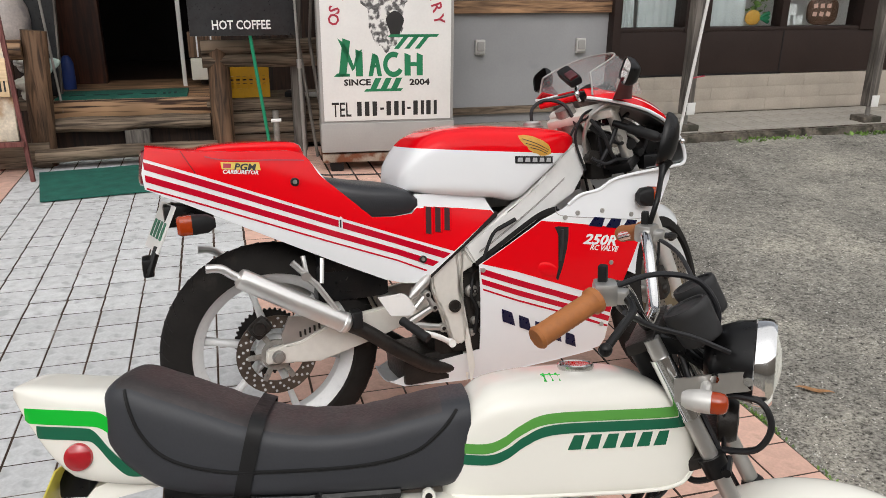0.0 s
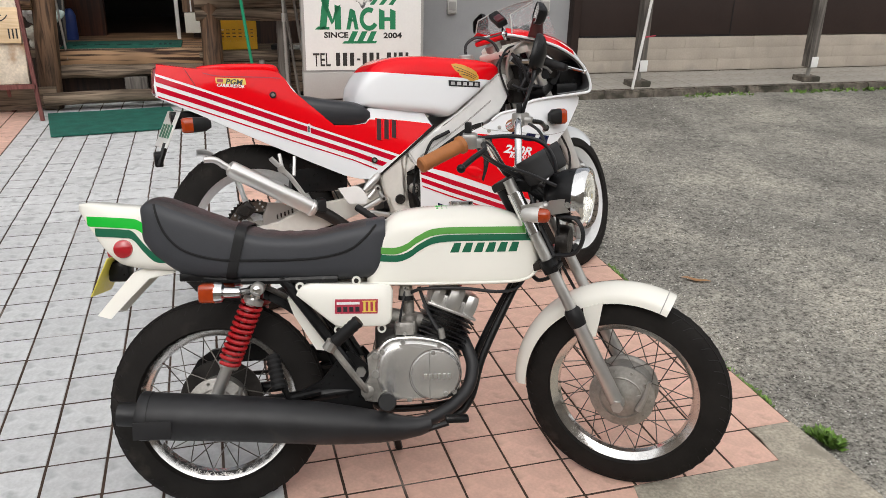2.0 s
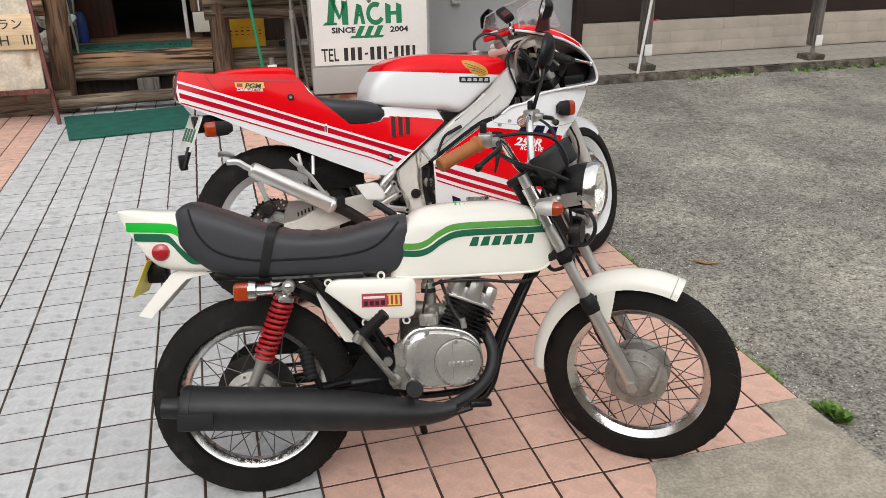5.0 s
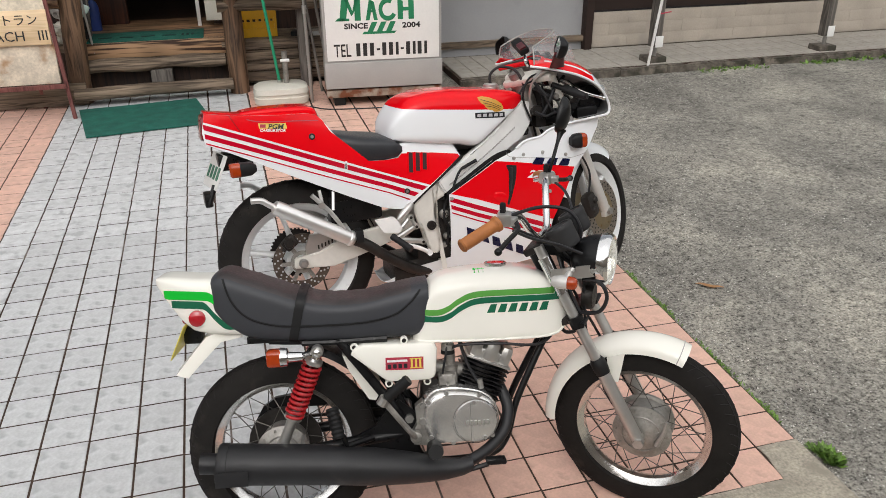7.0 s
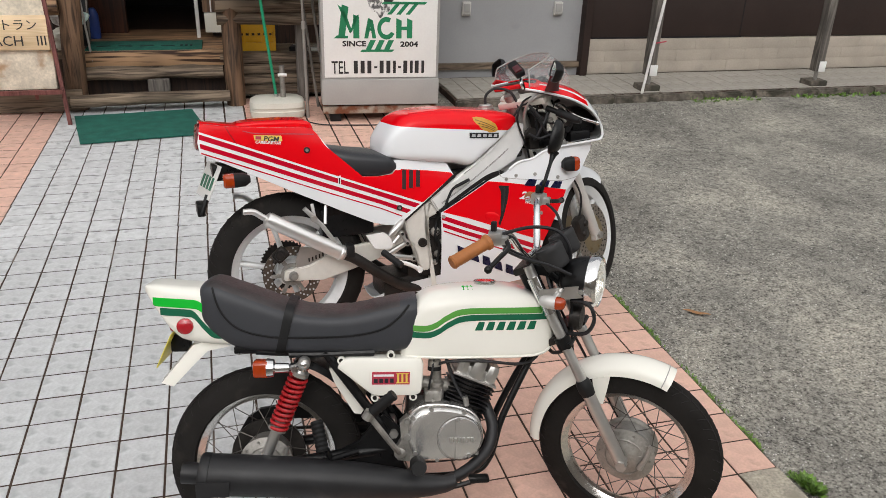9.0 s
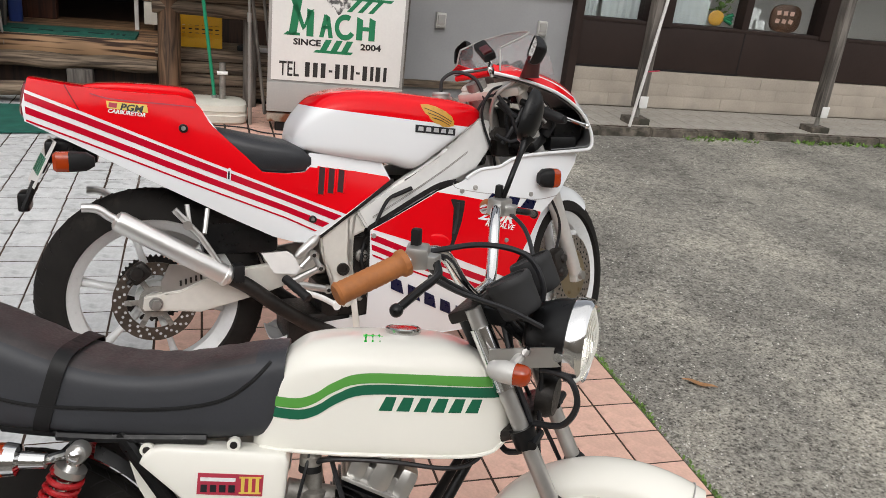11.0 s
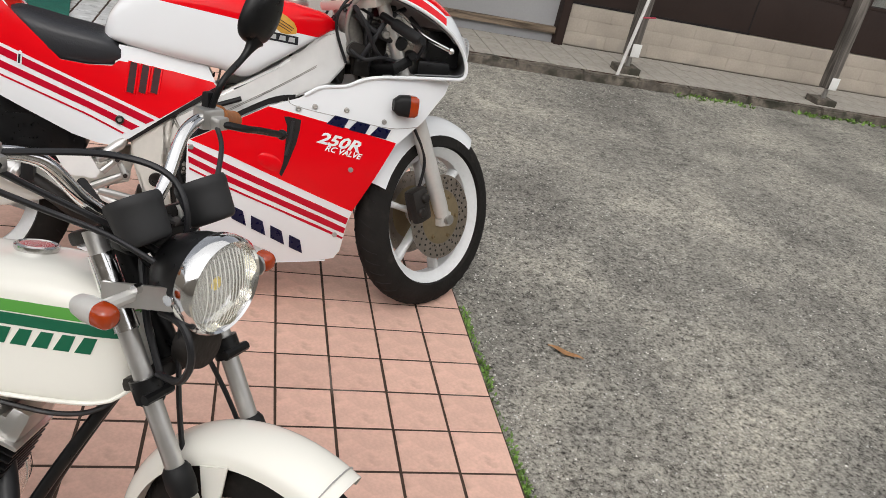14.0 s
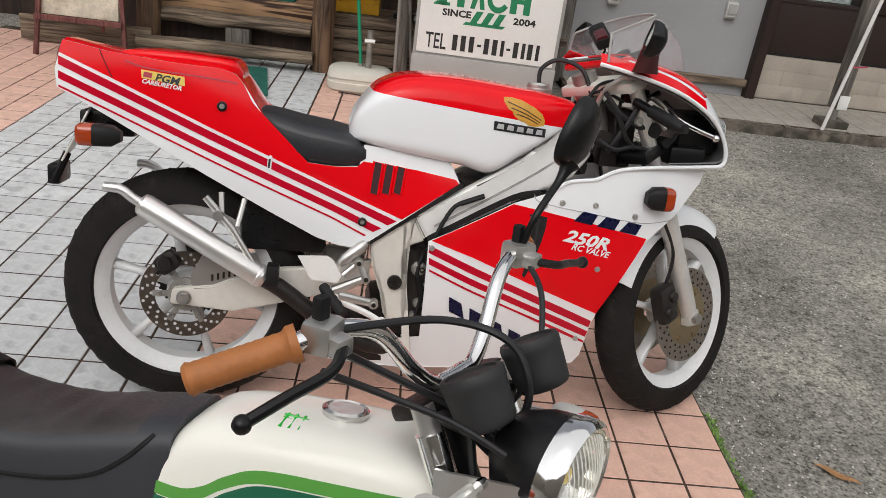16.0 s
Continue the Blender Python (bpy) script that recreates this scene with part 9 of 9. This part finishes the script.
NF = 0.045
nleg = lambda v, s: Vector((BX(v) + NF - 0.055 * max(0.0, v - 0.6), s * 0.093, v))
for s in (-1, 1):
    bm = bmesh.new()
    tube(bm, [nleg(0.965, s), nleg(0.52, s)], 0.0195, 20)
    nose("fork_tube", bm, ALU, "bright alloy fork tube")
    bm = bmesh.new()
    tube(bm, [nleg(0.625, s), nleg(0.60, s), nleg(0.34, s), nleg(0.285, s)], (0.024, 0.0255, 0.0255, 0.022), 20)
    box(bm, nleg(0.297, s), (0.05, 0.034, 0.05), 0.01)
    nose("fork_slider", bm, ALU_PAINT, "silver fork slider")
    bm = bmesh.new()
    lathe(bm, [(0.016, -0.02), (0.016, 0.0)] if s < 0 else [(0.016, 0.0), (0.016, 0.02)], nleg(0.297, s) + Vector((0, s * 0.012, 0)), 16)
    nose("axle_clamp", bm, STEEL)
    bm = bmesh.new()
    c = Vector((1.375, 0, 0.297)) + Vector((-0.105, s * 0.083, 0.052))
    box(bm, c, (0.070, 0.048, 0.112), 0.018, Matrix.Rotation(radians(-18), 3, "Y"))
    for dz in (-0.022, 0.022):
        lathe(bm, [(0.0, s * 0.034), (0.013, s * 0.032), (0.016, s * 0.026), (0.016, 0.0)], c + Vector((dz * 0.3, 0, dz)), 16)
    nose("brake_caliper", bm, DARK_METAL, "black front brake caliper")
    bm = bmesh.new()
    tube(bm, curve([c + Vector((0, 0, 0.05)), c + Vector((0.0, s * 0.02, 0.15)), nleg(0.62, s) + Vector((-0.03, 0, 0)), nleg(0.80, s) + Vector((-0.02, -s * 0.03, 0))]), 0.005, 8)
    nose("brake_hose", bm, CABLE)
    bm = bmesh.new()
    back = SS.inverted()
    a, b = (back @ Vector(q) for q in ((1.150, -0.125, 0.905), (1.232, -0.245, 0.856)))
    tip = back @ Vector((1.330, -0.232, 0.838))
    a.y, b.y, tip.y = -s * a.y, -s * b.y, -s * tip.y
    tube(bm, [a, b], 0.0115, 12)
    nose("clip_on", bm, PAINT_BLACK)
    bm = bmesh.new()
    pts = [a.lerp(b, 0.35 + 0.65 * k / 10) for k in range(11)]
    tube(bm, pts, [0.0165 if k < 10 else 0.013 for k in range(11)], 16)
    lathe(bm, [(0.012, -0.012), (0.012, 0.012)], b, 12)
    nose("grip", bm, RUBBER, "black rubber grip")
    bm = bmesh.new()
    tube(bm, curve([a + Vector((0.035, s * 0.01, 0.01)), a + Vector((0.055, s * 0.03, 0.005)), a.lerp(tip, 0.55) + Vector((0.012, 0, 0.0)), tip]), 0.0055, 8)
    bmesh.ops.create_uvsphere(bm, u_segments=10, v_segments=8, radius=0.009, matrix=Matrix.Translation(tip))
    nose("lever", bm, CHROME if s < 0 else CAST)
    bm = bmesh.new()
    box(bm, a + Vector((0.03, -s * 0.02, 0.015)), (0.05, 0.05, 0.035), 0.008)
    nose("switch_box", bm, PAINT_BLACK)
bm = bmesh.new()
box(bm, (BX(0.77) + 0.02, 0, 0.77), (0.085, 0.235, 0.035), 0.010, Matrix.Rotation(radians(-24), 3, "Y"))
nose("lower_clamp", bm, PAINT_BLACK)
bm = bmesh.new()
box(bm, (BX(0.945) + 0.02, 0, 0.945), (0.085, 0.235, 0.030), 0.010, Matrix.Rotation(radians(-24), 3, "Y"))
for s in (-1, 1):
    lathe(bm, [(0.026, -0.020), (0.028, 0.018), (0.022, 0.024), (0.010, 0.026)], nleg(0.95, s), 24, Matrix.Rotation(radians(-24), 3, "Y") @ Matrix.Rotation(radians(90), 3, "X"))
nose("triple_clamp", bm, PIVOT_ALU, "cast alloy top clamp")
for s in (-1, 1):
    bm = bmesh.new()
    tube(bm, curve([(1.074, s * 0.080, 0.815), (1.058, s * 0.097, 0.865), (1.066, s * 0.120, 0.925), (1.105, s * 0.158, 0.968)]), 0.0065, 10)
    part("cowl_stay", bm, CAST, sp, "bent grey cowl stay")
bm = bmesh.new()
tube(bm, [(BX(0.96), 0, 0.96), (BX(0.74), 0, 0.74)], 0.033, 18)
part("head_tube", bm, CAST_DULL, sp)
bm = bmesh.new()
for s in (-1, 1):
    tube(bm, curve([(1.13, s * 0.10, 0.90), (1.06, s * 0.09, 0.92), (1.02, s * 0.07, 0.86), (1.03, s * 0.05, 0.76), (1.06, s * 0.05, 0.70)]), 0.0042, 8)
tube(bm, curve([(1.10, -0.08, 0.95), (1.05, -0.10, 0.93), (1.03, -0.09, 0.86), (1.07, -0.08, 0.76)]), 0.0045, 8)
tube(bm, curve([(1.14, -0.06, 0.92), (1.12, -0.09, 0.84), (1.14, -0.08, 0.76)]), 0.005, 8)
split("control_cable", bm, CABLE, sp)
bm = bmesh.new()
box(bm, (1.03, 0.0, 0.74), (0.10, 0.09, 0.10), 0.02)
box(bm, (1.12, -0.05, 0.77), (0.05, 0.05, 0.09), 0.01)
box(bm, (1.16, 0.02, 0.80), (0.07, 0.15, 0.16), 0.02)
lathe(bm, [(0.022, 0.02), (0.022, -0.02)], (1.09, -0.085, 0.80), 16)
part("ignition_unit", bm, DARK_METAL, sp)
for k, (pts, r, mt) in enumerate((
        ([(1.06, -0.115, 0.93), (1.10, -0.135, 0.88), (1.14, -0.125, 0.81), (1.19, -0.10, 0.77)], 0.0065, CABLE),
        ([(1.08, -0.10, 0.90), (1.13, -0.12, 0.86), (1.20, -0.11, 0.84), (1.26, -0.08, 0.86)], 0.010, CABLE),
        ([(1.10, -0.11, 0.77), (1.13, -0.125, 0.83), (1.17, -0.12, 0.90), (1.22, -0.10, 0.93)], 0.0075, CABLE),
        ([(1.07, -0.12, 0.80), (1.11, -0.135, 0.78), (1.16, -0.13, 0.79), (1.22, -0.12, 0.78)], 0.0055, CABLE),
        ([(1.18, -0.10, 0.88), (1.215, -0.115, 0.865), (1.245, -0.12, 0.84)], 0.0055, CAST),
        ([(1.24, -0.09, 0.91), (1.27, -0.105, 0.88), (1.29, -0.10, 0.84), (1.27, -0.09, 0.79)], 0.006, CABLE))):
    bm = bmesh.new()
    tube(bm, curve(pts), r, 9)
    part("wiring_hose" if mt is CABLE else "bent_stay", bm, mt, sp)
for u, w, v, r in ((1.215, -0.112, 0.835, 0.020), (1.165, -0.125, 0.855, 0.012), (1.255, -0.105, 0.805, 0.015)):
    bm = bmesh.new()
    lathe(bm, [(0.0, -0.014), (r * 0.8, -0.014), (r, -0.008), (r, 0.025)], (u, w, v), 16)
    part("round_connector", bm, CAST_DULL if r < 0.013 else RUBBER, sp)
bm = bmesh.new()
box(bm, (1.17, 0.0, 0.985), (0.06, 0.18, 0.06), 0.015, Matrix.Rotation(radians(-35), 3, "Y"))
part("dashboard", bm, PAINT_BLACK, sp)
for y in (-0.05, 0.05):
    bm = bmesh.new()
    lathe(bm, [(0.034, 0.012), (0.036, -0.012), (0.030, -0.02)], (1.155, y, 1.005), 24, Matrix.Rotation(radians(55), 3, "Y") @ Matrix.Rotation(radians(90), 3, "Z"))
    part("gauge", bm, RUBBER, sp)
bm = bmesh.new()
sheet(bm, [[(1.375 + (0.325 - d) * math.cos(a), y * 0.062, 0.300 + (0.325 - d) * math.sin(a)) for y, d in ((-1, 0.085), (-0.98, 0.04), (-0.8, 0.012), (-0.4, 0.001), (0, 0), (0.4, 0.001), (0.8, 0.012), (0.98, 0.04), (1, 0.085))] for a in (radians(52 + 104 * k / 24) for k in range(25))])
thicken(bm, 0.003)
nose("front_mudguard", bm, PAINT_WHITE, "white front mudguard", 60)
# steering damper and add-on gauge on the left bar
bm = bmesh.new()
tube(bm, [(1.048, 0.165, 0.968), (1.102, 0.02, 0.990)], 0.0105, 12)
part("steering_damper", bm, PAINT_RED, sp, "red steering damper tube")
bm = bmesh.new()
box(bm, (1.088, 0.035, 1.060), (0.045, 0.10, 0.030), 0.010, Matrix.Rotation(radians(25), 3, "X") @ Matrix.Rotation(radians(-30), 3, "Y"))
pod = part("add_on_gauge", bm, RUBBER, sp, "small black add-on gauge with red edge")
bm = bmesh.new()
box(bm, (1.079, 0.010, 1.062), (0.030, 0.045, 0.014), 0.004, Matrix.Rotation(radians(25), 3, "X") @ Matrix.Rotation(radians(-30), 3, "Y"))
part("red_edge", bm, MIRROR_RED, pod)
bm = bmesh.new()
tube(bm, curve([(1.093, 0.03, 1.045), (1.103, 0.02, 1.02), (1.093, 0.0, 1.005), (1.105, 0.0, 0.98)], 6), 0.008, 8)
part("gauge_stay", bm, CHROME, pod)


# ---- tiles of the forecourt and walkway, one by one ----
def tile_mesh(name, sx, sy, mat_, h=0.012, ch=0.002):
    bm = bmesh.new()
    a = [bm.verts.new((x * sx / 2, y * sy / 2, -h)) for x, y in ((-1, -1), (1, -1), (1, 1), (-1, 1))]
    b = [bm.verts.new((x * sx / 2, y * sy / 2, -ch)) for x, y in ((-1, -1), (1, -1), (1, 1), (-1, 1))]
    c = [bm.verts.new((x * (sx / 2 - ch), y * (sy / 2 - ch), 0)) for x, y in ((-1, -1), (1, -1), (1, 1), (-1, 1))]
    for lo_, hi_ in ((a, b), (b, c)):
        for j in range(4):
            bm.faces.new((lo_[j], lo_[(j + 1) % 4], hi_[(j + 1) % 4], hi_[j]))
    bm.faces.new(c)
    me = bpy.data.meshes.new(name)
    bm.to_mesh(me)
    bm.free()
    me.materials.append(mat_)
    return me


GAP, GAP_Y = 0.0064, 0.0058
tile_grey = tile_mesh("grey_tile", PITCH - GAP, PITCH - GAP_Y, GREY_TILE)
tile_pink = tile_mesh("pink_tile", PITCH - GAP, PITCH - GAP_Y, PINK_TILE)
rnd = random.Random(3)
rest = {"grey": [], "pink": []}
def fan(x, y):
    """The rows of the forecourt lean a little away from its right edge."""
    return x - 0.021 * y * min(1.0, max(0.0, (0.46 - x) / 1.9))


for i in range(-23, 3):
    for j in range(-10, 28):
        x, y = 0.003 + (i + 0.5) * PITCH, 0.002 + (j + 0.5) * PITCH
        pink = i >= -7 or i < -16
        if (y < -1.07 and x > -0.15) or (i == 2 and j == -7):
            continue
        lean = (fan(x, y + 0.1) - fan(x, y - 0.1)) / 0.2
        wide = (fan(x + 0.1, y) - fan(x - 0.1, y)) / 0.2
        x = fan(x, y)
        z = rnd.uniform(-0.0012, 0.0004)
        tilt = (rnd.uniform(-0.25, 0.25), rnd.uniform(-0.25, 0.25))
        if i >= -15 and j < 9:
            ob = new("tile", tile_pink if pink else tile_grey)
            ob.parent = pavement
            ob.matrix_basis = pose(x, y, z, *tilt, -math.degrees(lean)) @ Matrix.Diagonal((wide, 1, 1, 1))
        else:
            rest["pink" if pink else "grey"].append((x, y, z))
for key, mat_ in (("grey", GREY_TILE), ("pink", PINK_TILE)):
    verts, faces = [], []
    s, ch = (PITCH - GAP) / 2, 0.002
    for x, y, z in rest[key]:
        k = len(verts)
        for e, h in ((s, -0.012), (s, -ch), (s - ch, 0)):
            verts += [(x - e, y - e, z + h), (x + e, y - e, z + h), (x + e, y + e, z + h), (x - e, y + e, z + h)]
        for r in (0, 4):
            faces += [(k + r + a, k + r + (a + 1) % 4, k + r + 4 + (a + 1) % 4, k + r + 4 + a) for a in range(4)]
        faces.append((k + 8, k + 9, k + 10, k + 11))
    me = bpy.data.meshes.new("far_tiles")
    me.from_pydata(verts, [], faces)
    me.materials.append(mat_)
    ob = new("far_tiles", me)
    ob.parent = pavement
    tagged(ob, "%s square tiles further off" % key, kind="stuff")
walk_tile = tile_mesh("walkway_tile", 0.145, 0.245, WALK_TILE, 0.012, 0.003)
for i in range(46):
    for j in range(3):
        ob = new("tile", walk_tile)
        ob.parent = walkway
        ob.matrix_basis = pose(0.72 + 0.151 * i, 3.86 + 0.2545 * j, 0.089 + rnd.uniform(-0.001, 0.001))
